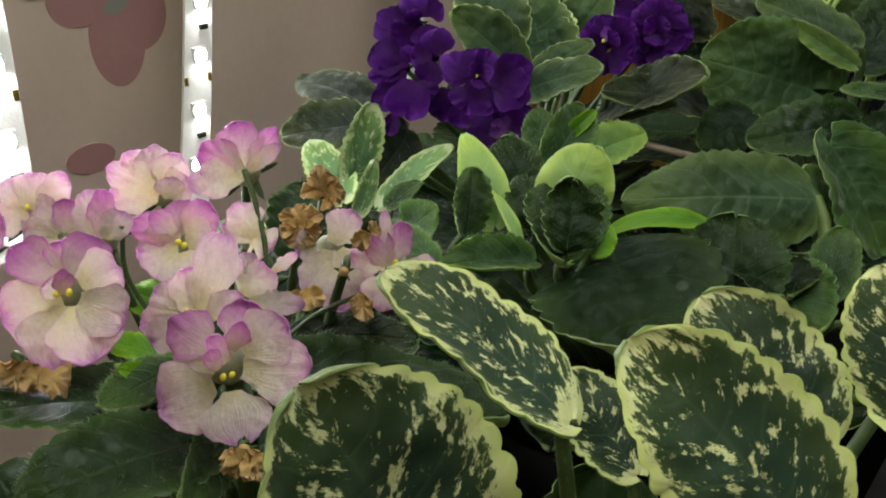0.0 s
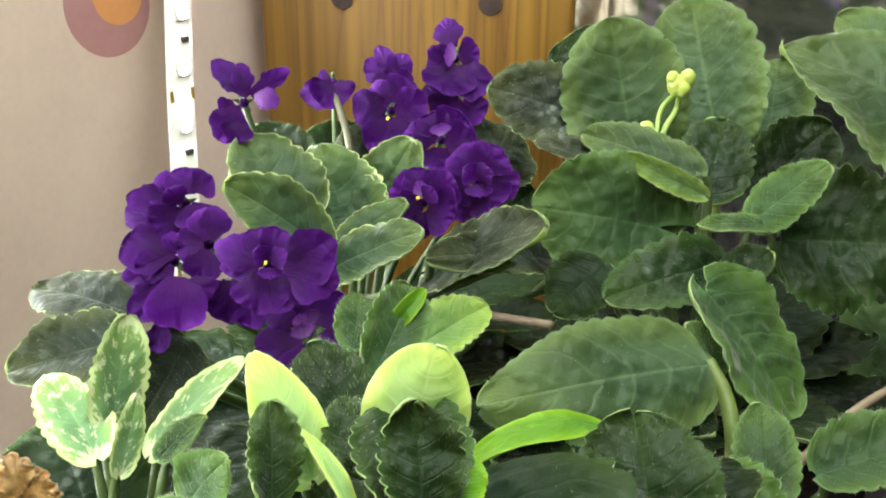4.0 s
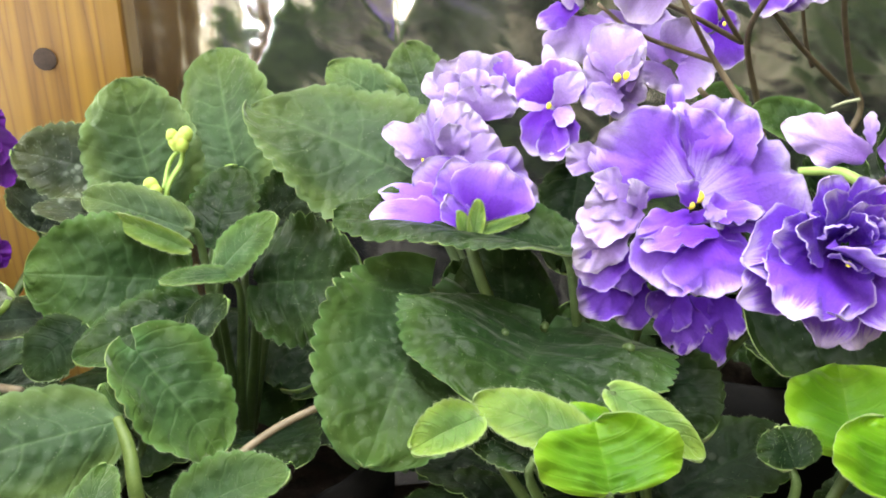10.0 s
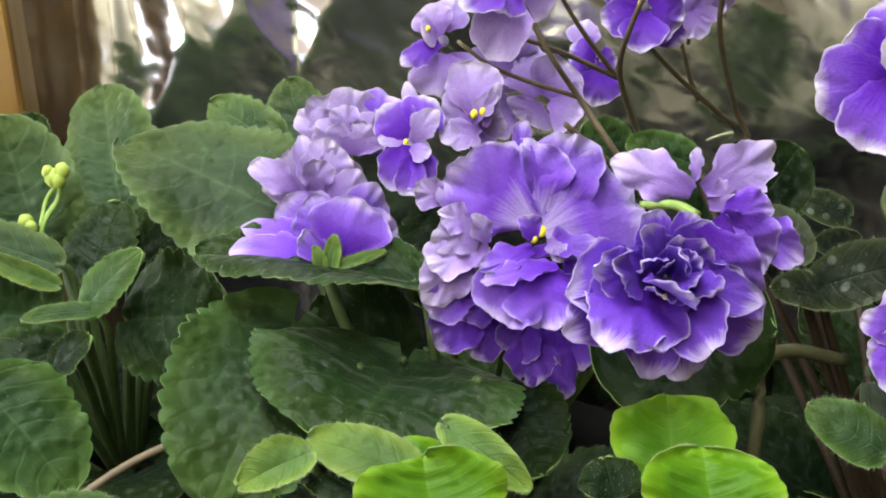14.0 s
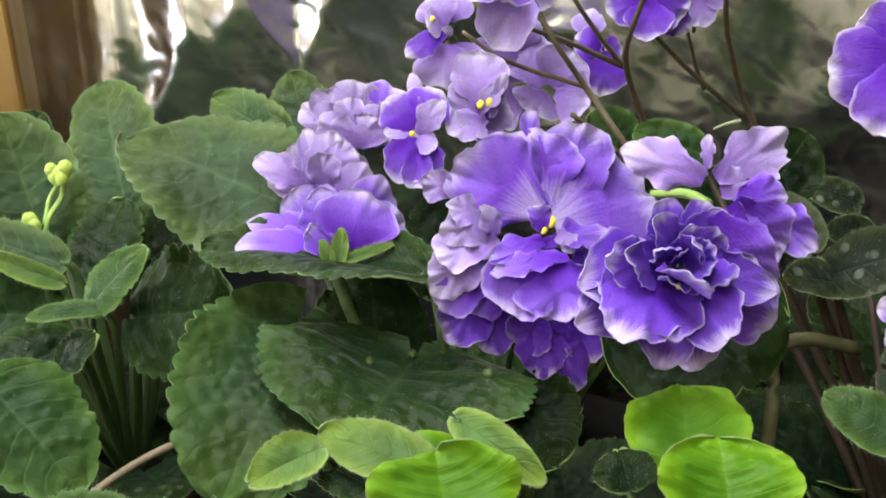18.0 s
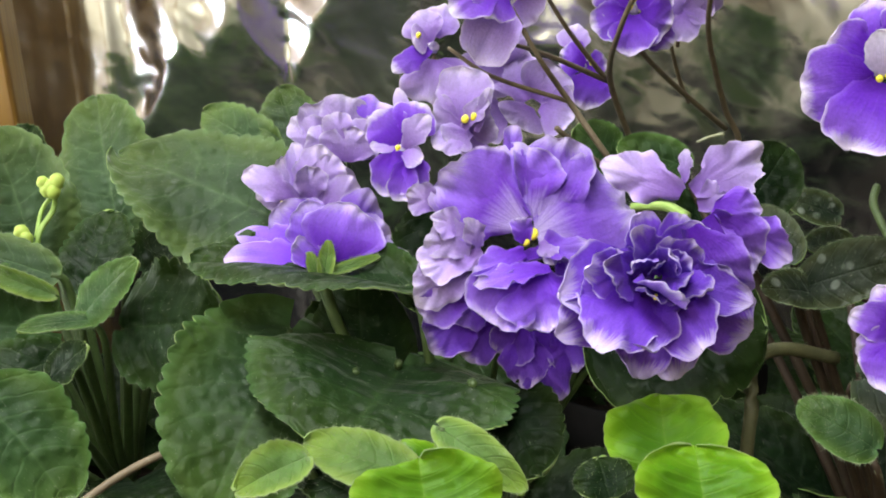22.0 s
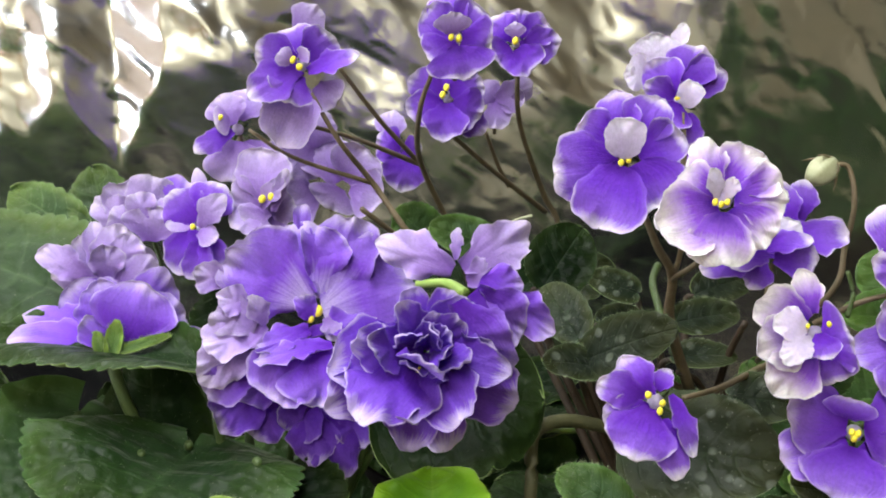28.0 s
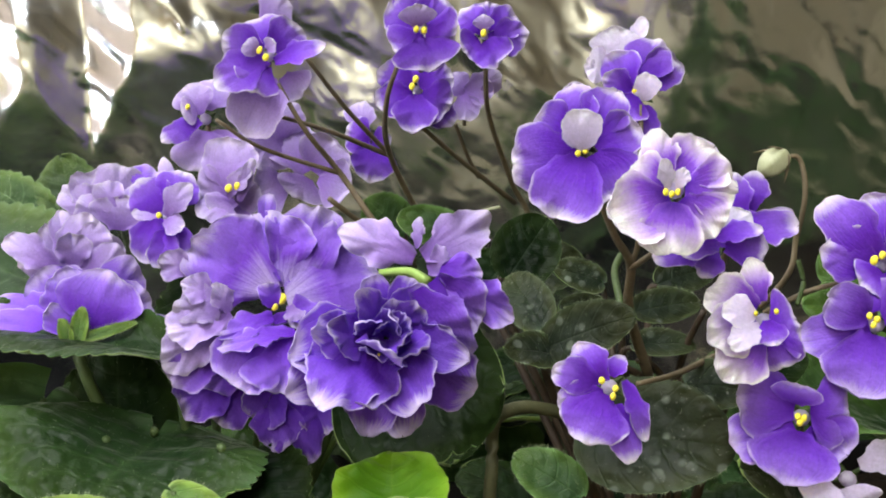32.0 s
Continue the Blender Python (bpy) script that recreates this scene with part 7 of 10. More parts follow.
stalk(p_double, [(0.2176, 0.1756, 0.2329), (0.2200, 0.1796, 0.2310), (0.2185, 0.1882, 0.1903), (0.2074, 0.1810, 0.1450)], 0.0006, 0.0011, STALK_GREEN, "pedicel")
b = bloom(p_double, (0.2316, 0.1353, 0.2457), (-0.62, -0.70, 0.36), 0.0022, PETAL["violet"])
rosette(b, (0.2268, 0.1339, 0.2427), (-0.48, -0.78, 0.40), (0.8, -0.6, 0.0), [(0.0175, 10, 10, 0.006, 0.06, 10), (0.0155, 8, 30, 0.004, 0.14, 32), (0.0125, 6, 48, 0.002, 0.2, 75), (0.0085, 4, 64, 0.001, 0.25, 140)], "plum_and_shade", 8)
petal_at(b, (0.2354, 0.1347, 0.2514), (0.2408, 0.1251, 0.2374), (-0.62, -0.74, 0.27), 0.0140, "violet", 0.095)
petal_at(b, (0.2402, 0.1353, 0.2528), (0.2457, 0.1274, 0.2429), (-0.62, -0.74, 0.25), 0.0148, "violet", 0.095)
petal_at(b, (0.2458, 0.1347, 0.2521), (0.2547, 0.1269, 0.2434), (-0.54, -0.82, 0.18), 0.0094, "violet", 0.095)
petal_at(b, (0.2423, 0.1362, 0.2544), (0.2489, 0.1309, 0.2521), (-0.47, -0.77, 0.42), 0.0105, "violet", 0.095)
petal_at(b, (0.2412, 0.1451, 0.2547), (0.2306, 0.1573, 0.2606), (-0.64, -0.70, 0.30), 0.0104, "pale", 0.095)
petal_at(b, (0.2421, 0.1428, 0.2558), (0.2594, 0.1420, 0.2622), (-0.23, -0.82, 0.52), 0.0118, "pale", 0.095)
petal_at(b, (0.2422, 0.1456, 0.2569), (0.2452, 0.1491, 0.2631), (-0.54, -0.59, 0.60), 0.0028, "pale", 0.095)
petal_at(b, (0.2420, 0.1407, 0.2534), (0.2494, 0.1390, 0.2551), (-0.29, -0.85, 0.44), 0.0089, "pale", 0.095)
anther(b, (0.2231, 0.1295, 0.2406), 0.0007)
stalk(p_double, [(0.2322, 0.1360, 0.2453), (0.2353, 0.1394, 0.2435), (0.2276, 0.1672, 0.1966), (0.2074, 0.1810, 0.1450)], 0.0006, 0.0011, STALK_GREEN, "pedicel")
b = bloom(p_double, (0.1850, 0.2144, 0.2264), (-0.30, -0.88, 0.37), 0.0022, PETAL["violet"])
petal_at(b, (0.1840, 0.2149, 0.2293), (0.1757, 0.2257, 0.2399), (-0.40, -0.78, 0.48), 0.0183, "violet", 0.05)
petal_at(b, (0.1819, 0.2135, 0.2291), (0.1649, 0.2265, 0.2352), (-0.10, -0.53, 0.84), 0.0098, "violet", 0.05)
petal_at(b, (0.1819, 0.2093, 0.2275), (0.1604, 0.2197, 0.2309), (-0.16, -0.60, 0.79), 0.0115, "violet", 0.05)
petal_at(b, (0.1798, 0.2078, 0.2272), (0.1755, 0.2119, 0.2350), (0.05, -0.87, 0.49), 0.0080, "violet", 0.05)
petal_at(b, (0.1844, 0.2076, 0.2291), (0.1901, 0.2094, 0.2428), (-0.35, -0.90, 0.26), 0.0208, "violet", 0.05)
petal_at(b, (0.1879, 0.2085, 0.2297), (0.1988, 0.2059, 0.2359), (-0.39, -0.86, 0.32), 0.0179, "violet", 0.05)
petal_at(b, (0.1888, 0.2117, 0.2240), (0.2043, 0.2070, 0.2278), (-0.36, -0.67, 0.66), 0.0083, "violet", 0.05)
petal_at(b, (0.1828, 0.2116, 0.2284), (0.1813, 0.2191, 0.2420), (-0.30, -0.85, 0.44), 0.0133, "violet", 0.05)
petal_at(b, (0.1840, 0.2130, 0.2276), (0.1991, 0.2146, 0.2429), (-0.29, -0.88, 0.37), 0.0143, "violet", 0.05)
petal_at(b, (0.1813, 0.2076, 0.2285), (0.1717, 0.2104, 0.2270), (-0.28, -0.56, 0.78), 0.0077, "violet", 0.05)
stalk(p_double, [(0.1853, 0.2153, 0.2260), (0.1868, 0.2197, 0.2242), (0.2001, 0.2092, 0.1869), (0.2074, 0.1810, 0.1450)], 0.0006, 0.0011, STALK_GREEN, "pedicel")
b = bloom(p_double, (0.1868, 0.2347, 0.2375), (-0.29, -0.91, 0.30), 0.0022, PETAL["violet"])
petal_at(b, (0.1830, 0.2334, 0.2386), (0.1721, 0.2411, 0.2473), (-0.34, -0.88, 0.35), 0.0087, "pale", 0.07)
petal_at(b, (0.1840, 0.2340, 0.2383), (0.1816, 0.2405, 0.2482), (-0.32, -0.83, 0.46), 0.0104, "pale", 0.07)
petal_at(b, (0.1847, 0.2337, 0.2383), (0.1861, 0.2406, 0.2536), (-0.10, -0.90, 0.42), 0.0067, "pale", 0.07)
petal_at(b, (0.1872, 0.2314, 0.2385), (0.1924, 0.2346, 0.2520), (-0.29, -0.90, 0.32), 0.0142, "pale", 0.07)
petal_at(b, (0.1889, 0.2312, 0.2399), (0.1972, 0.2305, 0.2476), (-0.33, -0.90, 0.27), 0.0142, "pale", 0.07)
petal_at(b, (0.1891, 0.2278, 0.2376), (0.1986, 0.2242, 0.2426), (-0.50, -0.78, 0.38), 0.0119, "pale", 0.07)
petal_at(b, (0.1845, 0.2332, 0.2368), (0.1742, 0.2395, 0.2402), (-0.33, -0.80, 0.50), 0.0070, "pale", 0.07)
petal_at(b, (0.1857, 0.2291, 0.2397), (0.1866, 0.2301, 0.2488), (0.03, -0.99, 0.10), 0.0098, "pale", 0.07)
anther(b, (0.1786, 0.2317, 0.2393), 0.0005)
stalk(p_double, [(0.1871, 0.2356, 0.2372), (0.1886, 0.2402, 0.2357), (0.2009, 0.2197, 0.1933), (0.2074, 0.1810, 0.1450)], 0.0006, 0.0011, STALK_GREEN, "pedicel")
b = bloom(p_double, (0.2029, 0.2489, 0.2473), (-0.33, -0.91, 0.25), 0.0022, PETAL["violet"])
petal_at(b, (0.2000, 0.2469, 0.2476), (0.1897, 0.2553, 0.2561), (-0.42, -0.85, 0.33), 0.0110, "pale", 0.07)
petal_at(b, (0.2006, 0.2483, 0.2489), (0.1967, 0.2559, 0.2599), (-0.40, -0.81, 0.42), 0.0146, "pale", 0.07)
petal_at(b, (0.2021, 0.2476, 0.2489), (0.2064, 0.2524, 0.2625), (-0.29, -0.87, 0.40), 0.0151, "pale", 0.07)
petal_at(b, (0.2054, 0.2471, 0.2486), (0.2175, 0.2471, 0.2596), (-0.28, -0.91, 0.31), 0.0164, "violet", 0.07)
petal_at(b, (0.2022, 0.2432, 0.2498), (0.1990, 0.2462, 0.2590), (-0.16, -0.95, 0.25), 0.0090, "pale", 0.07)
petal_at(b, (0.2030, 0.2455, 0.2476), (0.2124, 0.2431, 0.2526), (-0.36, -0.90, 0.24), 0.0127, "pale", 0.07)
petal_at(b, (0.2017, 0.2426, 0.2450), (0.2039, 0.2432, 0.2546), (-0.36, -0.92, 0.14), 0.0166, "pale", 0.07)
petal_at(b, (0.1991, 0.2442, 0.2487), (0.1920, 0.2473, 0.2538), (-0.05, -0.88, 0.47), 0.0104, "pale", 0.07)
stalk(p_double, [(0.2033, 0.2498, 0.2470), (0.2049, 0.2543, 0.2458), (0.2095, 0.2268, 0.1989), (0.2074, 0.1810, 0.1450)], 0.0006, 0.0011, STALK_GREEN, "pedicel")
b = bloom(p_back, (0.2081, 0.2149, 0.2540), (-0.39, -0.88, 0.25), 0.0022, PETAL["hood"])
petal_at(b, (0.2058, 0.2133, 0.2560), (0.2019, 0.2194, 0.2633), (-0.48, -0.78, 0.40), 0.0120, "star", 0.03)
petal_at(b, (0.2074, 0.2131, 0.2573), (0.2137, 0.2147, 0.2655), (-0.29, -0.87, 0.39), 0.0123, "star", 0.03)
petal_at(b, (0.2089, 0.2140, 0.2555), (0.2100, 0.2213, 0.2685), (-0.39, -0.79, 0.47), 0.0050, "pale", 0.03)
petal_at(b, (0.2055, 0.2116, 0.2544), (0.1998, 0.2088, 0.2440), (-0.32, -0.86, 0.40), 0.0128, "star", 0.03)
petal_at(b, (0.2066, 0.2093, 0.2529), (0.2021, 0.2059, 0.2425), (-0.34, -0.84, 0.42), 0.0082, "star", 0.03)
petal_at(b, (0.2083, 0.2111, 0.2535), (0.2087, 0.2072, 0.2446), (-0.41, -0.84, 0.35), 0.0073, "star", 0.03)
petal_at(b, (0.2061, 0.2104, 0.2551), (0.2119, 0.2088, 0.2636), (-0.63, -0.72, 0.29), 0.0076, "pale", 0.03)
petal_at(b, (0.2051, 0.2094, 0.2543), (0.2087, 0.2059, 0.2529), (-0.40, -0.67, 0.62), 0.0063, "pale", 0.03)
petal_at(b, (0.2056, 0.2129, 0.2549), (0.1992, 0.2163, 0.2557), (-0.26, -0.66, 0.70), 0.0046, "pale", 0.03)
anther(b, (0.2040, 0.2100, 0.2558), 0.0009)
stalk(p_back, [(0.2085, 0.2158, 0.2537), (0.2104, 0.2202, 0.2524), (0.2120, 0.2238, 0.2394)], 0.0006, 0.0007, STALK_BROWN, "pedicel")
b = bloom(p_back, (0.2253, 0.2119, 0.2577), (-0.46, -0.86, 0.23), 0.0022, PETAL["hood"])
petal_at(b, (0.2233, 0.2104, 0.2605), (0.2266, 0.2165, 0.2731), (-0.41, -0.78, 0.48), 0.0152, "pale")
petal_at(b, (0.2226, 0.2108, 0.2605), (0.2155, 0.2140, 0.2602), (-0.41, -0.88, 0.23), 0.0139, "pale")
petal_at(b, (0.2220, 0.2081, 0.2590), (0.2283, 0.2068, 0.2661), (-0.66, -0.57, 0.49), 0.0061, "pale")
petal_at(b, (0.2223, 0.2087, 0.2580), (0.2181, 0.2081, 0.2547), (-0.32, -0.77, 0.55), 0.0099, "pale")
petal_at(b, (0.2243, 0.2055, 0.2584), (0.2288, 0.2066, 0.2690), (-0.30, -0.93, 0.22), 0.0041, "pale")
petal_at(b, (0.2244, 0.2088, 0.2577), (0.2141, 0.2100, 0.2548), (-0.28, -0.68, 0.68), 0.0093, "pale")
petal_at(b, (0.2267, 0.2105, 0.2559), (0.2243, 0.2092, 0.2503), (-0.27, -0.91, 0.31), 0.0094, "pale")
petal_at(b, (0.2251, 0.2107, 0.2575), (0.2330, 0.2096, 0.2583), (-0.16, -0.88, 0.44), 0.0094, "pale")
anther(b, (0.2221, 0.2073, 0.2616), 0.0012)
anther(b, (0.2242, 0.2065, 0.2621), 0.0011)
stalk(p_back, [(0.2257, 0.2127, 0.2575), (0.2280, 0.2170, 0.2563), (0.2299, 0.2204, 0.2434)], 0.0006, 0.0007, STALK_BROWN, "pedicel")
b = bloom(p_back, (0.2256, 0.2327, 0.2768), (-0.43, -0.89, 0.15), 0.0022, PETAL["hood"])
petal_at(b, (0.2236, 0.2307, 0.2784), (0.2220, 0.2348, 0.2863), (-0.48, -0.82, 0.32), 0.0117, "pale")
petal_at(b, (0.2262, 0.2324, 0.2795), (0.2307, 0.2348, 0.2877), (-0.31, -0.85, 0.42), 0.0105, "pale")
petal_at(b, (0.2229, 0.2293, 0.2771), (0.2124, 0.2309, 0.2717), (-0.38, -0.76, 0.52), 0.0071, "star")
petal_at(b, (0.2260, 0.2322, 0.2734), (0.2226, 0.2291, 0.2620), (-0.39, -0.85, 0.35), 0.0189, "pale")
petal_at(b, (0.2223, 0.2297, 0.2801), (0.2182, 0.2292, 0.2799), (0.09, -0.93, 0.36), 0.0083, "pale")
petal_at(b, (0.2284, 0.2335, 0.2733), (0.2297, 0.2291, 0.2644), (-0.47, -0.82, 0.33), 0.0133, "pale")
anther(b, (0.2197, 0.2295, 0.2809), 0.0009)
stalk(p_back, [(0.2260, 0.2336, 0.2766), (0.2282, 0.2380, 0.2759), (0.2299, 0.2416, 0.2633)], 0.0006, 0.0007, STALK_BROWN, "pedicel")
b = bloom(p_back, (0.2390, 0.2174, 0.2951), (-0.41, -0.91, 0.06), 0.0022, PETAL["hood"])
petal_at(b, (0.2369, 0.2157, 0.2969), (0.2278, 0.2221, 0.2987), (-0.57, -0.82, 0.09), 0.0128, "star", 0.035)
petal_at(b, (0.2381, 0.2164, 0.2976), (0.2372, 0.2220, 0.3056), (-0.50, -0.74, 0.46), 0.0137, "star", 0.035)
petal_at(b, (0.2392, 0.2154, 0.2967), (0.2464, 0.2141, 0.3035), (-0.31, -0.94, 0.16), 0.0119, "star", 0.035)
petal_at(b, (0.2368, 0.2138, 0.2945), (0.2237, 0.2177, 0.2878), (-0.44, -0.80, 0.40), 0.0117, "star", 0.035)
petal_at(b, (0.2386, 0.2124, 0.2939), (0.2497, 0.2053, 0.2982), (-0.59, -0.63, 0.49), 0.0067, "star", 0.035)
petal_at(b, (0.2366, 0.2134, 0.2930), (0.2308, 0.2126, 0.2865), (-0.34, -0.85, 0.41), 0.0134, "star", 0.035)
petal_at(b, (0.2396, 0.2166, 0.2897), (0.2303, 0.2164, 0.2740), (-0.34, -0.92, 0.21), 0.0154, "pale", 0.035)
petal_at(b, (0.2430, 0.2168, 0.2896), (0.2465, 0.2129, 0.2842), (-0.54, -0.81, 0.25), 0.0121, "pale", 0.035)
petal_at(b, (0.2411, 0.2247, 0.3030), (0.2479, 0.2252, 0.3106), (-0.22, -0.94, 0.26), 0.0106, "pale", 0.035)
petal_at(b, (0.2342, 0.2134, 0.2961), (0.2309, 0.2141, 0.2990), (-0.14, -0.99, 0.05), 0.0058, "pale", 0.035)
petal_at(b, (0.2363, 0.2125, 0.2971), (0.2376, 0.2099, 0.2994), (-0.87, -0.49, -0.05), 0.0047, "pale", 0.035)
anther(b, (0.2345, 0.2129, 0.2970), 0.0011)
anther(b, (0.2357, 0.2116, 0.2952), 0.0011)
stalk(p_back, [(0.2395, 0.2183, 0.2951), (0.2415, 0.2229, 0.2948), (0.2431, 0.2265, 0.2825)], 0.0006, 0.0007, STALK_BROWN, "pedicel")
b = bloom(p_back, (0.2730, 0.1931, 0.3032), (-0.55, -0.83, 0.03), 0.0022, PETAL["hood"])
petal_at(b, (0.2706, 0.1911, 0.3038), (0.2660, 0.1973, 0.3100), (-0.69, -0.70, 0.19), 0.0116, "star")
petal_at(b, (0.2714, 0.1923, 0.3052), (0.2723, 0.1972, 0.3149), (-0.56, -0.71, 0.42), 0.0117, "star")
petal_at(b, (0.2726, 0.1915, 0.3052), (0.2791, 0.1904, 0.3110), (-0.36, -0.91, 0.23), 0.0117, "star")
petal_at(b, (0.2710, 0.1904, 0.3023), (0.2650, 0.1911, 0.2963), (-0.36, -0.90, 0.25), 0.0147, "star")
petal_at(b, (0.2722, 0.1894, 0.3018), (0.2783, 0.1848, 0.2998), (-0.59, -0.81, 0.05), 0.0182, "star")
petal_at(b, (0.2709, 0.1888, 0.3009), (0.2707, 0.1851, 0.2930), (-0.58, -0.74, 0.35), 0.0181, "star")
petal_at(b, (0.2689, 0.1885, 0.3039), (0.2680, 0.1872, 0.3096), (-0.37, -0.89, -0.26), 0.0099, "pale")
anther(b, (0.2683, 0.1881, 0.3033), 0.0010)
anther(b, (0.2700, 0.1869, 0.3030), 0.0010)
stalk(p_back, [(0.2735, 0.1939, 0.3031), (0.2763, 0.1981, 0.3030), (0.2785, 0.2014, 0.2909)], 0.0006, 0.0007, STALK_BROWN, "pedicel")
b = bloom(p_back, (0.3258, 0.2353, 0.2994), (-0.61, -0.79, 0.04), 0.0022, PETAL["hood"])
petal_at(b, (0.3233, 0.2335, 0.3002), (0.3190, 0.2388, 0.3081), (-0.66, -0.74, 0.13), 0.0107, "star", 0.05)
petal_at(b, (0.3243, 0.2332, 0.3013), (0.3275, 0.2364, 0.3100), (-0.51, -0.73, 0.45), 0.0127, "star", 0.05)
petal_at(b, (0.3257, 0.2320, 0.3002), (0.3337, 0.2288, 0.3065), (-0.47, -0.87, 0.16), 0.0127, "star", 0.05)
petal_at(b, (0.3247, 0.2321, 0.2984), (0.3359, 0.2252, 0.2998), (-0.52, -0.85, 0.05), 0.0127, "star", 0.05)
petal_at(b, (0.3238, 0.2324, 0.2977), (0.3258, 0.2264, 0.2906), (-0.72, -0.62, 0.32), 0.0146, "star", 0.05)
petal_at(b, (0.3222, 0.2334, 0.2976), (0.3172, 0.2356, 0.2943), (-0.47, -0.87, 0.14), 0.0127, "star", 0.05)
petal_at(b, (0.3219, 0.2310, 0.3010), (0.3213, 0.2305, 0.3061), (-0.45, -0.88, -0.14), 0.0070, "pale", 0.05)
anther(b, (0.3215, 0.2304, 0.3003), 0.0014)
stalk(p_back, [(0.3264, 0.2361, 0.2993), (0.3295, 0.2401, 0.2991), (0.3319, 0.2433, 0.2870)], 0.0006, 0.0007, STALK_BROWN, "pedicel")
b = bloom(p_back, (0.3116, 0.2555, 0.2796), (-0.54, -0.83, 0.10), 0.0022, PETAL["hood"])
petal_at(b, (0.3089, 0.2542, 0.2817), (0.2998, 0.2617, 0.2868), (-0.59, -0.80, 0.12), 0.0132, "star", 0.05)
petal_at(b, (0.3090, 0.2545, 0.2827), (0.3083, 0.2570, 0.2892), (-0.57, -0.79, 0.24), 0.0112, "star", 0.05)
petal_at(b, (0.3106, 0.2533, 0.2823), (0.3209, 0.2475, 0.2851), (-0.51, -0.86, 0.10), 0.0174, "star", 0.05)
petal_at(b, (0.3085, 0.2535, 0.2785), (0.2973, 0.2597, 0.2753), (-0.51, -0.85, 0.11), 0.0132, "star", 0.05)
petal_at(b, (0.3093, 0.2530, 0.2785), (0.3056, 0.2489, 0.2659), (-0.49, -0.78, 0.39), 0.0157, "star", 0.05)
petal_at(b, (0.3110, 0.2519, 0.2785), (0.3186, 0.2455, 0.2741), (-0.59, -0.80, 0.13), 0.0174, "star", 0.05)
petal_at(b, (0.3146, 0.2537, 0.2762), (0.3210, 0.2469, 0.2678), (-0.60, -0.78, 0.17), 0.0113, "star", 0.05)
anther(b, (0.3066, 0.2513, 0.2815), 0.0014)
anther(b, (0.3081, 0.2512, 0.2840), 0.0013)
stalk(p_back, [(0.3122, 0.2563, 0.2795), (0.3149, 0.2605, 0.2790), (0.3171, 0.2638, 0.2666)], 0.0006, 0.0007, STALK_BROWN, "pedicel")
b = bloom(p_back, (0.3319, 0.2553, 0.2776), (-0.59, -0.80, 0.10), 0.0022, PETAL["hood"])
petal_at(b, (0.3299, 0.2529, 0.2776), (0.3262, 0.2574, 0.2842), (-0.63, -0.76, 0.17), 0.0116, "pale")
petal_at(b, (0.3299, 0.2529, 0.2776), (0.3389, 0.2481, 0.2810), (-0.50, -0.85, 0.13), 0.0116, "pale")
petal_at(b, (0.3299, 0.2529, 0.2776), (0.3299, 0.2500, 0.2685), (-0.59, -0.77, 0.24), 0.0116, "pale")
petal_at(b, (0.3309, 0.2526, 0.2788), (0.3428, 0.2467, 0.2844), (-0.49, -0.86, 0.14), 0.0094, "pale")
stalk(p_back, [(0.3325, 0.2561, 0.2775), (0.3355, 0.2601, 0.2770), (0.3378, 0.2633, 0.2646)], 0.0006, 0.0007, STALK_BROWN, "pedicel")
b = bloom(p_back, (0.2932, 0.2573, 0.2632), (-0.50, -0.85, 0.15), 0.0022, PETAL["hood"])
petal_at(b, (0.2920, 0.2546, 0.2637), (0.2851, 0.2598, 0.2663), (-0.56, -0.81, 0.17), 0.0131, "star")
petal_at(b, (0.2934, 0.2531, 0.2619), (0.2900, 0.2513, 0.2495), (-0.48, -0.84, 0.25), 0.0155, "star")
petal_at(b, (0.2922, 0.2542, 0.2630), (0.2978, 0.2510, 0.2642), (-0.52, -0.84, 0.15), 0.0090, "star")
petal_at(b, (0.2908, 0.2596, 0.2655), (0.2929, 0.2639, 0.2757), (-0.45, -0.78, 0.43), 0.0112, "pale")
anther(b, (0.2915, 0.2507, 0.2643), 0.0008)
stalk(p_back, [(0.2937, 0.2581, 0.2630), (0.2962, 0.2624, 0.2623), (0.2982, 0.2658, 0.2497)], 0.0006, 0.0007, STALK_BROWN, "pedicel")
b = bloom(p_back, (0.2588, 0.2414, 0.2595), (-0.43, -0.89, 0.18), 0.0022, PETAL["hood"])
petal_at(b, (0.2593, 0.2369, 0.2579), (0.2556, 0.2463, 0.2722), (-0.50, -0.78, 0.38), 0.0163, "pale")
petal_at(b, (0.2608, 0.2359, 0.2579), (0.2673, 0.2349, 0.2682), (-0.44, -0.88, 0.19), 0.0177, "pale")
petal_at(b, (0.2590, 0.2365, 0.2562), (0.2550, 0.2372, 0.2500), (-0.44, -0.88, 0.19), 0.0163, "pale")
petal_at(b, (0.2620, 0.2346, 0.2562), (0.2698, 0.2285, 0.2529), (-0.54, -0.81, 0.23), 0.0155, "pale")
petal_at(b, (0.2540, 0.2435, 0.2680), (0.2566, 0.2455, 0.2794), (-0.40, -0.89, 0.24), 0.0137, "pale")
petal_at(b, (0.2535, 0.2444, 0.2697), (0.2446, 0.2473, 0.2606), (-0.42, -0.90, 0.13), 0.0177, "pale")
petal_at(b, (0.2545, 0.2412, 0.2540), (0.2455, 0.2459, 0.2505), (-0.51, -0.85, 0.16), 0.0156, "pale")
stalk(p_back, [(0.2592, 0.2423, 0.2593), (0.2613, 0.2468, 0.2584), (0.2630, 0.2503, 0.2457)], 0.0006, 0.0007, STALK_BROWN, "pedicel")
b = bloom(p_star, (0.2712, 0.1244, 0.2812), (-0.69, -0.71, 0.15), 0.0022, PETAL["hood"])
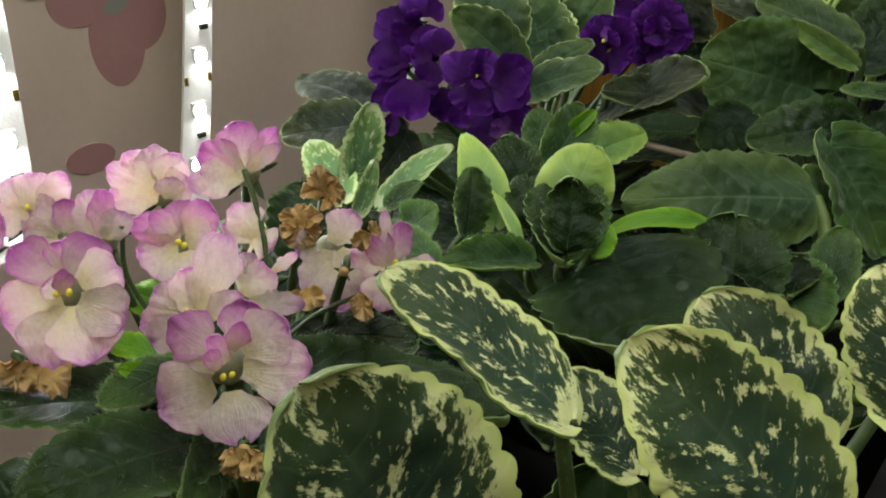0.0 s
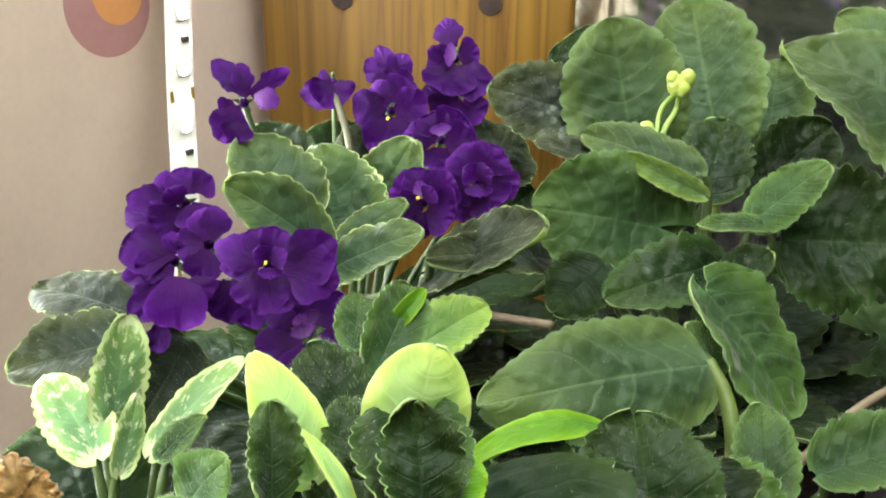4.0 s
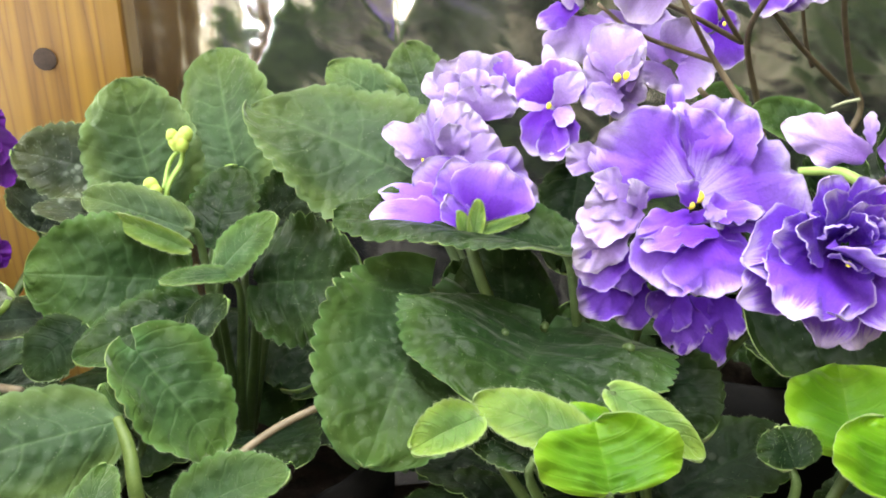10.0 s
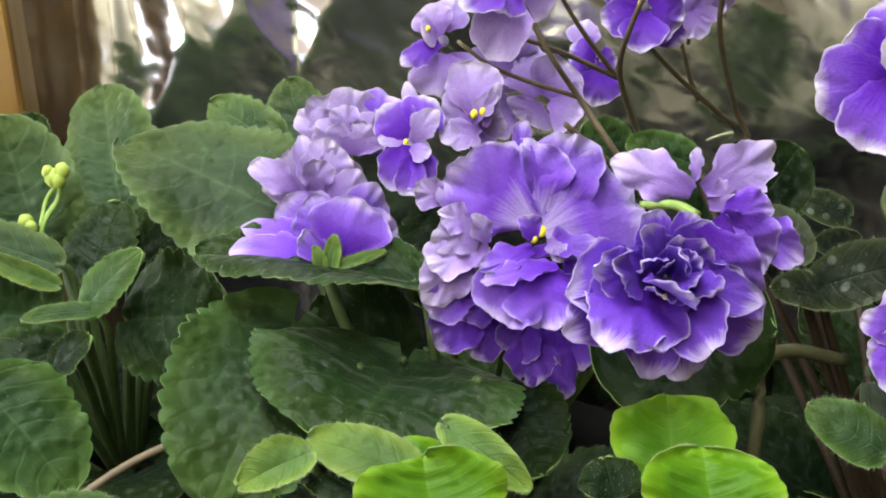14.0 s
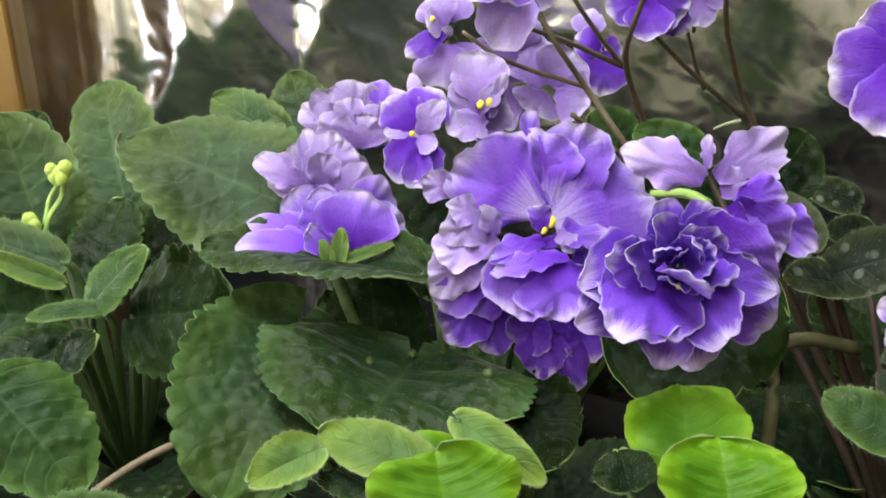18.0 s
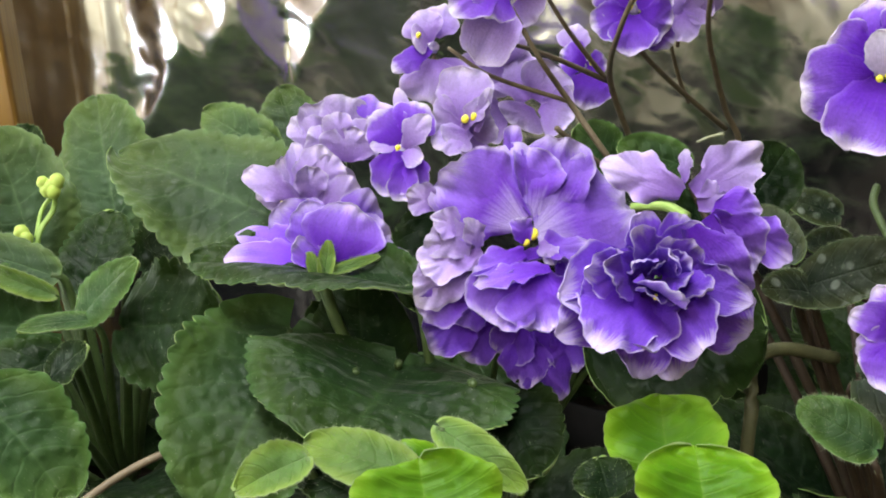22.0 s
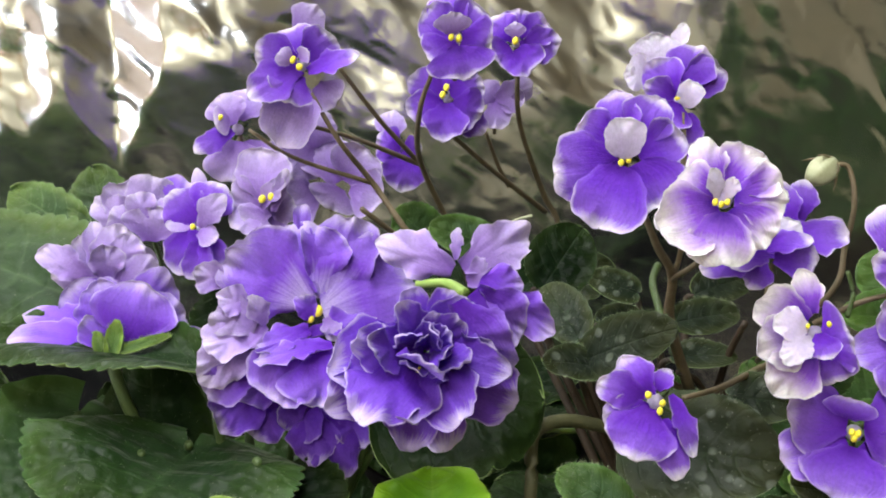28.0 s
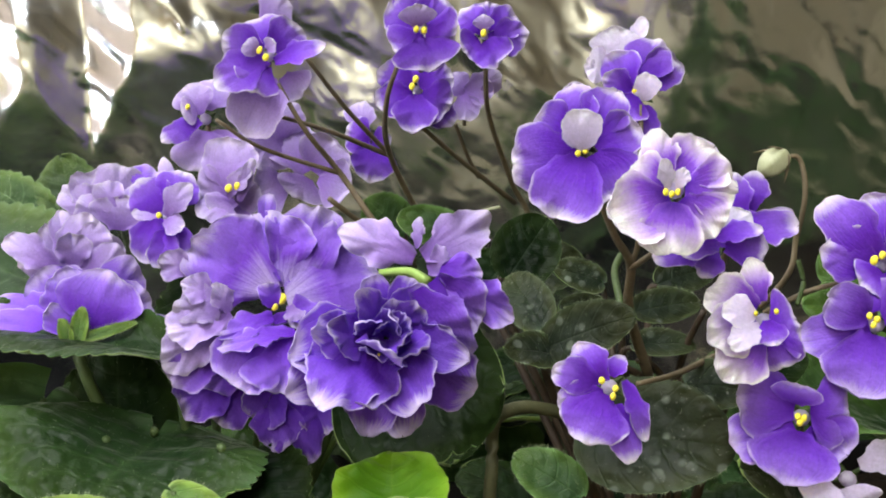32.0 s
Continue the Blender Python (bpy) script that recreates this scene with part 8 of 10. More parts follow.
petal_at(b, (0.2678, 0.1249, 0.2839), (0.2620, 0.1298, 0.2872), (-0.60, -0.79, 0.09), 0.0110, "star", 0.03)
petal_at(b, (0.2695, 0.1250, 0.2837), (0.2711, 0.1285, 0.2940), (-0.67, -0.67, 0.33), 0.0100, "star", 0.03)
petal_at(b, (0.2713, 0.1227, 0.2839), (0.2781, 0.1224, 0.2927), (-0.54, -0.75, 0.39), 0.0115, "star", 0.03)
petal_at(b, (0.2712, 0.1207, 0.2813), (0.2801, 0.1175, 0.2854), (-0.44, -0.85, 0.30), 0.0107, "star", 0.03)
petal_at(b, (0.2676, 0.1226, 0.2799), (0.2556, 0.1295, 0.2773), (-0.52, -0.83, 0.20), 0.0163, "star", 0.03)
petal_at(b, (0.2678, 0.1211, 0.2794), (0.2600, 0.1197, 0.2669), (-0.56, -0.71, 0.43), 0.0165, "star", 0.03)
petal_at(b, (0.2705, 0.1207, 0.2797), (0.2728, 0.1152, 0.2711), (-0.72, -0.66, 0.23), 0.0170, "star", 0.03)
petal_at(b, (0.2658, 0.1192, 0.2813), (0.2648, 0.1189, 0.2899), (-0.55, -0.83, -0.09), 0.0089, "hood", 0.03)
anther(b, (0.2656, 0.1198, 0.2805), 0.0008)
anther(b, (0.2669, 0.1191, 0.2811), 0.0008)
stalk(p_star, [(0.2719, 0.1251, 0.2810), (0.2753, 0.1286, 0.2802), (0.2781, 0.1315, 0.2676)], 0.0006, 0.0007, STALK_BROWN, "pedicel")
b = bloom(p_star, (0.2684, 0.0953, 0.2768), (-0.75, -0.63, 0.19), 0.0022, PETAL["hood"])
petal_at(b, (0.2661, 0.0950, 0.2791), (0.2660, 0.1001, 0.2874), (-0.76, -0.55, 0.34), 0.0077, "starwhite", 0.05)
petal_at(b, (0.2678, 0.0938, 0.2791), (0.2747, 0.0924, 0.2848), (-0.52, -0.73, 0.44), 0.0129, "starwhite", 0.05)
petal_at(b, (0.2647, 0.0942, 0.2779), (0.2596, 0.0994, 0.2800), (-0.67, -0.72, 0.16), 0.0111, "starwhite", 0.05)
petal_at(b, (0.2677, 0.0923, 0.2779), (0.2762, 0.0880, 0.2778), (-0.44, -0.87, 0.20), 0.0128, "starwhite", 0.05)
petal_at(b, (0.2649, 0.0936, 0.2763), (0.2546, 0.0978, 0.2722), (-0.47, -0.81, 0.35), 0.0138, "starwhite", 0.05)
petal_at(b, (0.2649, 0.0922, 0.2755), (0.2609, 0.0893, 0.2662), (-0.68, -0.57, 0.46), 0.0126, "starwhite", 0.05)
petal_at(b, (0.2670, 0.0921, 0.2759), (0.2702, 0.0868, 0.2694), (-0.74, -0.65, 0.17), 0.0138, "starwhite", 0.05)
petal_at(b, (0.2627, 0.0919, 0.2783), (0.2621, 0.0928, 0.2835), (-0.62, -0.79, 0.05), 0.0032, "hood", 0.05)
petal_at(b, (0.2640, 0.0911, 0.2783), (0.2651, 0.0903, 0.2820), (-0.68, -0.73, 0.05), 0.0030, "hood", 0.05)
anther(b, (0.2619, 0.0917, 0.2778), 0.0007)
anther(b, (0.2628, 0.0910, 0.2774), 0.0007)
anther(b, (0.2638, 0.0905, 0.2778), 0.0007)
stalk(p_star, [(0.2691, 0.0959, 0.2766), (0.2729, 0.0990, 0.2757), (0.2759, 0.1015, 0.2629)], 0.0006, 0.0007, STALK_BROWN, "pedicel")
b = bloom(p_star, (0.2893, 0.1268, 0.2910), (-0.73, -0.68, 0.10), 0.0022, PETAL["hood"])
petal_at(b, (0.2864, 0.1267, 0.2923), (0.2848, 0.1314, 0.3001), (-0.76, -0.61, 0.22), 0.0099, "star")
petal_at(b, (0.2883, 0.1263, 0.2947), (0.2941, 0.1265, 0.3034), (-0.57, -0.72, 0.40), 0.0115, "star")
petal_at(b, (0.2894, 0.1263, 0.2934), (0.2978, 0.1239, 0.2990), (-0.45, -0.83, 0.32), 0.0100, "star")
petal_at(b, (0.2865, 0.1251, 0.2912), (0.2833, 0.1256, 0.2864), (-0.61, -0.72, 0.32), 0.0099, "star")
petal_at(b, (0.2861, 0.1257, 0.2924), (0.2812, 0.1297, 0.2952), (-0.63, -0.78, 0.03), 0.0062, "star")
petal_at(b, (0.2856, 0.1217, 0.2904), (0.2859, 0.1208, 0.2962), (-0.63, -0.77, -0.08), 0.0061, "hood")
petal_at(b, (0.2893, 0.1250, 0.2889), (0.2877, 0.1235, 0.2809), (-0.71, -0.65, 0.26), 0.0084, "star")
petal_at(b, (0.2899, 0.1261, 0.2860), (0.2877, 0.1247, 0.2771), (-0.70, -0.65, 0.28), 0.0071, "star")
anther(b, (0.2839, 0.1228, 0.2925), 0.0007)
stalk(p_star, [(0.2900, 0.1275, 0.2909), (0.2937, 0.1309, 0.2904), (0.2966, 0.1336, 0.2780)], 0.0006, 0.0007, STALK_BROWN, "pedicel")
b = bloom(p_star, (0.2947, 0.1401, 0.2971), (-0.71, -0.70, 0.06), 0.0022, PETAL["hood"])
petal_at(b, (0.2923, 0.1381, 0.2976), (0.2933, 0.1399, 0.3054), (-0.70, -0.67, 0.25), 0.0115, "hood", 0.05)
petal_at(b, (0.2910, 0.1385, 0.2963), (0.2865, 0.1417, 0.2971), (-0.57, -0.82, 0.04), 0.0088, "hood", 0.05)
petal_at(b, (0.2957, 0.1363, 0.2989), (0.2994, 0.1368, 0.3080), (-0.65, -0.69, 0.30), 0.0038, "hood", 0.05)
petal_at(b, (0.2910, 0.1386, 0.2965), (0.2885, 0.1394, 0.2940), (-0.54, -0.80, 0.27), 0.0082, "hood", 0.05)
stalk(p_star, [(0.2955, 0.1408, 0.2970), (0.2990, 0.1442, 0.2967), (0.3019, 0.1470, 0.2845)], 0.0006, 0.0007, STALK_BROWN, "pedicel")
b = bloom(p_star, (0.2856, 0.0964, 0.2650), (-0.78, -0.58, 0.24), 0.0022, PETAL["hood"])
petal_at(b, (0.2824, 0.0949, 0.2655), (0.2980, 0.0880, 0.2677), (-0.37, -0.62, 0.69), 0.0077, "star", 0.03)
petal_at(b, (0.2839, 0.0959, 0.2639), (0.2984, 0.0908, 0.2696), (-0.46, -0.48, 0.74), 0.0064, "star", 0.03)
petal_at(b, (0.2786, 0.0944, 0.2638), (0.2674, 0.0987, 0.2626), (-0.31, -0.57, 0.76), 0.0062, "star", 0.03)
petal_at(b, (0.2815, 0.0927, 0.2645), (0.2866, 0.0868, 0.2643), (-0.61, -0.56, 0.56), 0.0087, "star", 0.03)
petal_at(b, (0.2837, 0.0944, 0.2666), (0.2873, 0.0935, 0.2711), (-0.73, -0.48, 0.48), 0.0077, "hood", 0.03)
petal_at(b, (0.2812, 0.0950, 0.2633), (0.2770, 0.0938, 0.2587), (-0.44, -0.69, 0.58), 0.0063, "star", 0.03)
petal_at(b, (0.2893, 0.0953, 0.2691), (0.2897, 0.0989, 0.2774), (-0.79, -0.54, 0.28), 0.0059, "star", 0.03)
petal_at(b, (0.2914, 0.0954, 0.2700), (0.2945, 0.0971, 0.2777), (-0.74, -0.54, 0.41), 0.0065, "star", 0.03)
petal_at(b, (0.2790, 0.0936, 0.2662), (0.2863, 0.0884, 0.2685), (-0.54, -0.44, 0.72), 0.0050, "star", 0.03)
petal_at(b, (0.2790, 0.0922, 0.2657), (0.2707, 0.0946, 0.2640), (-0.28, -0.37, 0.89), 0.0068, "star", 0.03)
stalk(p_star, [(0.2864, 0.0969, 0.2648), (0.2903, 0.0998, 0.2636), (0.2934, 0.1022, 0.2506)], 0.0006, 0.0007, STALK_BROWN, "pedicel")
b = bloom(p_star, (0.2611, 0.1016, 0.2355), (-0.67, -0.62, 0.40), 0.0022, PETAL["hood"])
petal_at(b, (0.2590, 0.1011, 0.2373), (0.2562, 0.1064, 0.2442), (-0.63, -0.72, 0.29), 0.0077, "star", 0.03)
petal_at(b, (0.2574, 0.1011, 0.2377), (0.2501, 0.1065, 0.2400), (-0.49, -0.80, 0.35), 0.0077, "star", 0.03)
petal_at(b, (0.2580, 0.1000, 0.2356), (0.2494, 0.1037, 0.2338), (-0.43, -0.76, 0.48), 0.0076, "star", 0.03)
petal_at(b, (0.2566, 0.0987, 0.2364), (0.2504, 0.0965, 0.2283), (-0.55, -0.59, 0.59), 0.0137, "star", 0.03)
petal_at(b, (0.2593, 0.0974, 0.2339), (0.2587, 0.0921, 0.2237), (-0.68, -0.64, 0.37), 0.0073, "star", 0.03)
petal_at(b, (0.2610, 0.0977, 0.2384), (0.2618, 0.0914, 0.2281), (-0.39, -0.80, 0.46), 0.0044, "star", 0.03)
petal_at(b, (0.2605, 0.1005, 0.2384), (0.2634, 0.1010, 0.2420), (-0.57, -0.61, 0.54), 0.0042, "star", 0.03)
anther(b, (0.2556, 0.0984, 0.2394), 0.0008)
anther(b, (0.2577, 0.0966, 0.2379), 0.0008)
anther(b, (0.2571, 0.0965, 0.2364), 0.0008)
stalk(p_star, [(0.2618, 0.1022, 0.2351), (0.2652, 0.1054, 0.2331), (0.2678, 0.1078, 0.2195)], 0.0006, 0.0007, STALK_BROWN, "pedicel")
b = bloom(p_star, (0.2828, 0.0828, 0.2515), (-0.79, -0.53, 0.32), 0.0022, PETAL["hood"])
petal_at(b, (0.2803, 0.0829, 0.2544), (0.2737, 0.0895, 0.2579), (-0.63, -0.74, 0.22), 0.0098, "starwhite", 0.05)
petal_at(b, (0.2814, 0.0827, 0.2559), (0.2813, 0.0863, 0.2634), (-0.79, -0.55, 0.26), 0.0060, "starwhite", 0.05)
petal_at(b, (0.2791, 0.0818, 0.2525), (0.2709, 0.0861, 0.2494), (-0.54, -0.71, 0.44), 0.0109, "starwhite", 0.05)
petal_at(b, (0.2787, 0.0800, 0.2498), (0.2709, 0.0816, 0.2428), (-0.61, -0.59, 0.54), 0.0108, "starwhite", 0.05)
petal_at(b, (0.2808, 0.0793, 0.2519), (0.2841, 0.0764, 0.2535), (-0.69, -0.51, 0.52), 0.0143, "star", 0.05)
petal_at(b, (0.2798, 0.0785, 0.2512), (0.2799, 0.0752, 0.2448), (-0.79, -0.55, 0.27), 0.0096, "star", 0.05)
petal_at(b, (0.2775, 0.0784, 0.2541), (0.2765, 0.0754, 0.2503), (-0.58, -0.56, 0.59), 0.0065, "star", 0.05)
petal_at(b, (0.2764, 0.0787, 0.2529), (0.2702, 0.0804, 0.2493), (-0.54, -0.45, 0.71), 0.0052, "hood", 0.05)
petal_at(b, (0.2766, 0.0802, 0.2542), (0.2712, 0.0833, 0.2566), (-0.36, -0.88, 0.30), 0.0065, "hood", 0.05)
anther(b, (0.2763, 0.0801, 0.2552), 0.0005)
anther(b, (0.2797, 0.0781, 0.2555), 0.0006)
stalk(p_star, [(0.2835, 0.0833, 0.2512), (0.2875, 0.0860, 0.2496), (0.2906, 0.0881, 0.2363)], 0.0006, 0.0007, STALK_BROWN, "pedicel")
b = bloom(p_star, (0.2883, 0.0757, 0.2325), (-0.79, -0.47, 0.40), 0.0022, PETAL["hood"])
petal_at(b, (0.2857, 0.0757, 0.2350), (0.2773, 0.0830, 0.2369), (-0.56, -0.74, 0.36), 0.0143, "violet", 0.03)
petal_at(b, (0.2850, 0.0754, 0.2364), (0.2846, 0.0746, 0.2411), (-0.88, -0.46, -0.14), 0.0100, "violet", 0.03)
petal_at(b, (0.2875, 0.0734, 0.2354), (0.2943, 0.0688, 0.2347), (-0.49, -0.78, 0.39), 0.0153, "violet", 0.03)
petal_at(b, (0.2853, 0.0750, 0.2319), (0.2742, 0.0811, 0.2286), (-0.53, -0.67, 0.52), 0.0108, "violet", 0.03)
petal_at(b, (0.2852, 0.0736, 0.2313), (0.2802, 0.0716, 0.2224), (-0.73, -0.45, 0.52), 0.0163, "violet", 0.03)
petal_at(b, (0.2880, 0.0732, 0.2319), (0.2923, 0.0676, 0.2270), (-0.66, -0.71, 0.23), 0.0130, "violet", 0.03)
anther(b, (0.2823, 0.0725, 0.2355), 0.0008)
anther(b, (0.2833, 0.0718, 0.2353), 0.0008)
anther(b, (0.2825, 0.0720, 0.2345), 0.0008)
stalk(p_star, [(0.2891, 0.0761, 0.2321), (0.2930, 0.0785, 0.2301), (0.2962, 0.0804, 0.2165)], 0.0006, 0.0007, STALK_BROWN, "pedicel")
b = bloom(p_star, (0.3095, 0.0759, 0.2609), (-0.84, -0.48, 0.24), 0.0022, PETAL["hood"])
petal_at(b, (0.3063, 0.0748, 0.2624), (0.3009, 0.0847, 0.2737), (-0.80, -0.58, 0.13), 0.0107, "star", 0.035)
petal_at(b, (0.3052, 0.0752, 0.2613), (0.2989, 0.0820, 0.2652), (-0.68, -0.72, 0.14), 0.0116, "star", 0.035)
petal_at(b, (0.3079, 0.0752, 0.2632), (0.3094, 0.0805, 0.2744), (-0.84, -0.44, 0.31), 0.0115, "star", 0.035)
petal_at(b, (0.3056, 0.0734, 0.2605), (0.3012, 0.0744, 0.2581), (-0.46, -0.67, 0.58), 0.0098, "star", 0.035)
petal_at(b, (0.3076, 0.0740, 0.2626), (0.3148, 0.0706, 0.2671), (-0.60, -0.66, 0.46), 0.0118, "star", 0.035)
petal_at(b, (0.3073, 0.0735, 0.2605), (0.3114, 0.0693, 0.2562), (-0.69, -0.72, 0.05), 0.0106, "star", 0.035)
anther(b, (0.3023, 0.0735, 0.2635), 0.0010)
anther(b, (0.3037, 0.0728, 0.2644), 0.0009)
stalk(p_star, [(0.3103, 0.0764, 0.2607), (0.3145, 0.0788, 0.2595), (0.3179, 0.0807, 0.2465)], 0.0006, 0.0007, STALK_BROWN, "pedicel")
b = bloom(p_star, (0.3031, 0.0718, 0.2504), (-0.83, -0.47, 0.30), 0.0022, PETAL["hood"])
petal_at(b, (0.2996, 0.0712, 0.2528), (0.2941, 0.0773, 0.2562), (-0.67, -0.71, 0.19), 0.0102, "violet", 0.03)
petal_at(b, (0.3016, 0.0713, 0.2536), (0.3022, 0.0751, 0.2585), (-0.83, -0.39, 0.40), 0.0128, "violet", 0.03)
petal_at(b, (0.3012, 0.0717, 0.2500), (0.2899, 0.0796, 0.2471), (-0.59, -0.70, 0.40), 0.0103, "violet", 0.03)
petal_at(b, (0.2987, 0.0696, 0.2500), (0.2929, 0.0675, 0.2394), (-0.75, -0.44, 0.50), 0.0155, "violet", 0.03)
petal_at(b, (0.3016, 0.0698, 0.2529), (0.3078, 0.0664, 0.2553), (-0.56, -0.69, 0.46), 0.0122, "violet", 0.03)
petal_at(b, (0.3011, 0.0688, 0.2486), (0.3052, 0.0641, 0.2430), (-0.70, -0.71, 0.07), 0.0122, "violet", 0.03)
anther(b, (0.2964, 0.0694, 0.2542), 0.0008)
anther(b, (0.2974, 0.0685, 0.2536), 0.0008)
anther(b, (0.2968, 0.0686, 0.2526), 0.0007)
stalk(p_star, [(0.3039, 0.0722, 0.2501), (0.3081, 0.0746, 0.2486), (0.3114, 0.0764, 0.2354)], 0.0006, 0.0007, STALK_BROWN, "pedicel")
b = bloom(p_star, (0.2962, 0.0688, 0.2199), (-0.78, -0.44, 0.44), 0.0022, PETAL["hood"])
petal_at(b, (0.2915, 0.0683, 0.2199), (0.2877, 0.0693, 0.2152), (-0.74, -0.46, 0.50), 0.0110, "hood")
petal_at(b, (0.2934, 0.0670, 0.2199), (0.2949, 0.0644, 0.2154), (-0.72, -0.68, 0.13), 0.0110, "hood")
petal_at(b, (0.2958, 0.0668, 0.2243), (0.3041, 0.0620, 0.2268), (-0.54, -0.64, 0.55), 0.0075, "hood")
stalk(p_star, [(0.2970, 0.0693, 0.2194), (0.3008, 0.0715, 0.2172), (0.3040, 0.0733, 0.2034)], 0.0006, 0.0007, STALK_BROWN, "pedicel")
b = bloom(p_purple, (0.0698, 0.3387, 0.2370), (-0.21, -0.96, 0.18), 0.0018, PETAL["purple"])
petal_at(b, (0.0688, 0.3372, 0.2409), (0.0671, 0.3433, 0.2488), (-0.31, -0.78, 0.54), 0.0093, "purple")
petal_at(b, (0.0686, 0.3362, 0.2383), (0.0612, 0.3387, 0.2394), (-0.29, -0.94, 0.20), 0.0063, "purple")
petal_at(b, (0.0703, 0.3357, 0.2383), (0.0765, 0.3345, 0.2394), (-0.22, -0.96, 0.18), 0.0111, "purple")
petal_at(b, (0.0683, 0.3353, 0.2360), (0.0604, 0.3356, 0.2342), (-0.09, -0.97, 0.22), 0.0130, "purple")
petal_at(b, (0.0681, 0.3343, 0.2362), (0.0651, 0.3293, 0.2278), (-0.10, -0.84, 0.54), 0.0177, "purple")
petal_at(b, (0.0699, 0.3344, 0.2350), (0.0775, 0.3271, 0.2280), (-0.43, -0.82, 0.39), 0.0118, "purple")
petal_at(b, (0.0689, 0.3330, 0.2388), (0.0652, 0.3322, 0.2398), (0.26, -0.93, 0.24), 0.0073, "mauve")
stalk(p_purple, [(0.0700, 0.3396, 0.2368), (0.0710, 0.3444, 0.2359), (0.0508, 0.3243, 0.1946), (0.0263, 0.2849, 0.1450)], 0.0006, 0.0011, STALK_GREEN, "pedicel")
b = bloom(p_purple, (0.0527, 0.3552, 0.2278), (-0.14, -0.97, 0.21), 0.0018, PETAL["purple"])
petal_at(b, (0.0512, 0.3527, 0.2288), (0.0438, 0.3567, 0.2334), (-0.30, -0.90, 0.31), 0.0093, "purple")
petal_at(b, (0.0521, 0.3524, 0.2288), (0.0487, 0.3576, 0.2387), (-0.21, -0.89, 0.39), 0.0066, "purple")
petal_at(b, (0.0530, 0.3522, 0.2288), (0.0559, 0.3547, 0.2366), (-0.10, -0.94, 0.34), 0.0093, "purple")
petal_at(b, (0.0528, 0.3516, 0.2274), (0.0584, 0.3510, 0.2295), (-0.19, -0.96, 0.19), 0.0074, "purple")
stalk(p_purple, [(0.0528, 0.3562, 0.2276), (0.0536, 0.3610, 0.2265), (0.0414, 0.3326, 0.1897), (0.0263, 0.2849, 0.1450)], 0.0006, 0.0011, STALK_GREEN, "pedicel")
b = bloom(p_purple, (0.0324, 0.3499, 0.2286), (-0.08, -0.97, 0.21), 0.0018, PETAL["purple"])
petal_at(b, (0.0314, 0.3471, 0.2291), (0.0230, 0.3469, 0.2231), (-0.11, -0.98, 0.19), 0.0102, "purple")
petal_at(b, (0.0322, 0.3458, 0.2294), (0.0276, 0.3431, 0.2226), (0.02, -0.93, 0.36), 0.0120, "purple")
petal_at(b, (0.0332, 0.3466, 0.2291), (0.0367, 0.3438, 0.2248), (-0.23, -0.89, 0.39), 0.0086, "purple")
petal_at(b, (0.0322, 0.3458, 0.2294), (0.0336, 0.3421, 0.2240), (-0.17, -0.82, 0.54), 0.0101, "purple")
petal_at(b, (0.0315, 0.3472, 0.2295), (0.0271, 0.3484, 0.2295), (-0.25, -0.89, 0.38), 0.0075, "purple")
stalk(p_purple, [(0.0325, 0.3509, 0.2283), (0.0329, 0.3558, 0.2273), (0.0304, 0.3301, 0.1901), (0.0263, 0.2849, 0.1450)], 0.0006, 0.0011, STALK_GREEN, "pedicel")
b = bloom(p_purple, (0.0491, 0.3368, 0.2217), (-0.14, -0.96, 0.24), 0.0018, PETAL["purple"])
petal_at(b, (0.0473, 0.3348, 0.2238), (0.0368, 0.3371, 0.2224), (-0.24, -0.95, 0.22), 0.0122, "purple")
petal_at(b, (0.0481, 0.3346, 0.2238), (0.0415, 0.3382, 0.2280), (-0.28, -0.90, 0.33), 0.0122, "purple")
petal_at(b, (0.0498, 0.3341, 0.2238), (0.0568, 0.3344, 0.2290), (-0.14, -0.96, 0.24), 0.0177, "purple")
petal_at(b, (0.0497, 0.3334, 0.2221), (0.0595, 0.3322, 0.2257), (-0.20, -0.96, 0.22), 0.0122, "purple")
petal_at(b, (0.0478, 0.3333, 0.2205), (0.0420, 0.3306, 0.2104), (-0.10, -0.95, 0.31), 0.0122, "purple")
petal_at(b, (0.0495, 0.3328, 0.2205), (0.0504, 0.3281, 0.2101), (-0.16, -0.91, 0.39), 0.0163, "purple")
anther(b, (0.0469, 0.3297, 0.2209), 0.0006)
stalk(p_purple, [(0.0493, 0.3377, 0.2214), (0.0500, 0.3425, 0.2202), (0.0396, 0.3233, 0.1862), (0.0263, 0.2849, 0.1450)], 0.0006, 0.0011, STALK_GREEN, "pedicel")
b = bloom(p_purple, (0.0604, 0.3149, 0.2172), (-0.19, -0.94, 0.27), 0.0018, PETAL["purple"])
petal_at(b, (0.0587, 0.3124, 0.2181), (0.0497, 0.3157, 0.2199), (-0.28, -0.92, 0.29), 0.0095, "purple")
petal_at(b, (0.0588, 0.3128, 0.2190), (0.0567, 0.3160, 0.2252), (-0.23, -0.89, 0.39), 0.0116, "purple")
petal_at(b, (0.0612, 0.3121, 0.2191), (0.0672, 0.3127, 0.2243), (-0.17, -0.94, 0.29), 0.0154, "purple")
petal_at(b, (0.0609, 0.3111, 0.2166), (0.0685, 0.3098, 0.2185), (-0.23, -0.94, 0.27), 0.0133, "purple")
petal_at(b, (0.0593, 0.3113, 0.2160), (0.0586, 0.3089, 0.2098), (-0.18, -0.91, 0.38), 0.0154, "purple")
petal_at(b, (0.0594, 0.3096, 0.2200), (0.0589, 0.3101, 0.2233), (0.18, -0.97, 0.15), 0.0069, "mauve")
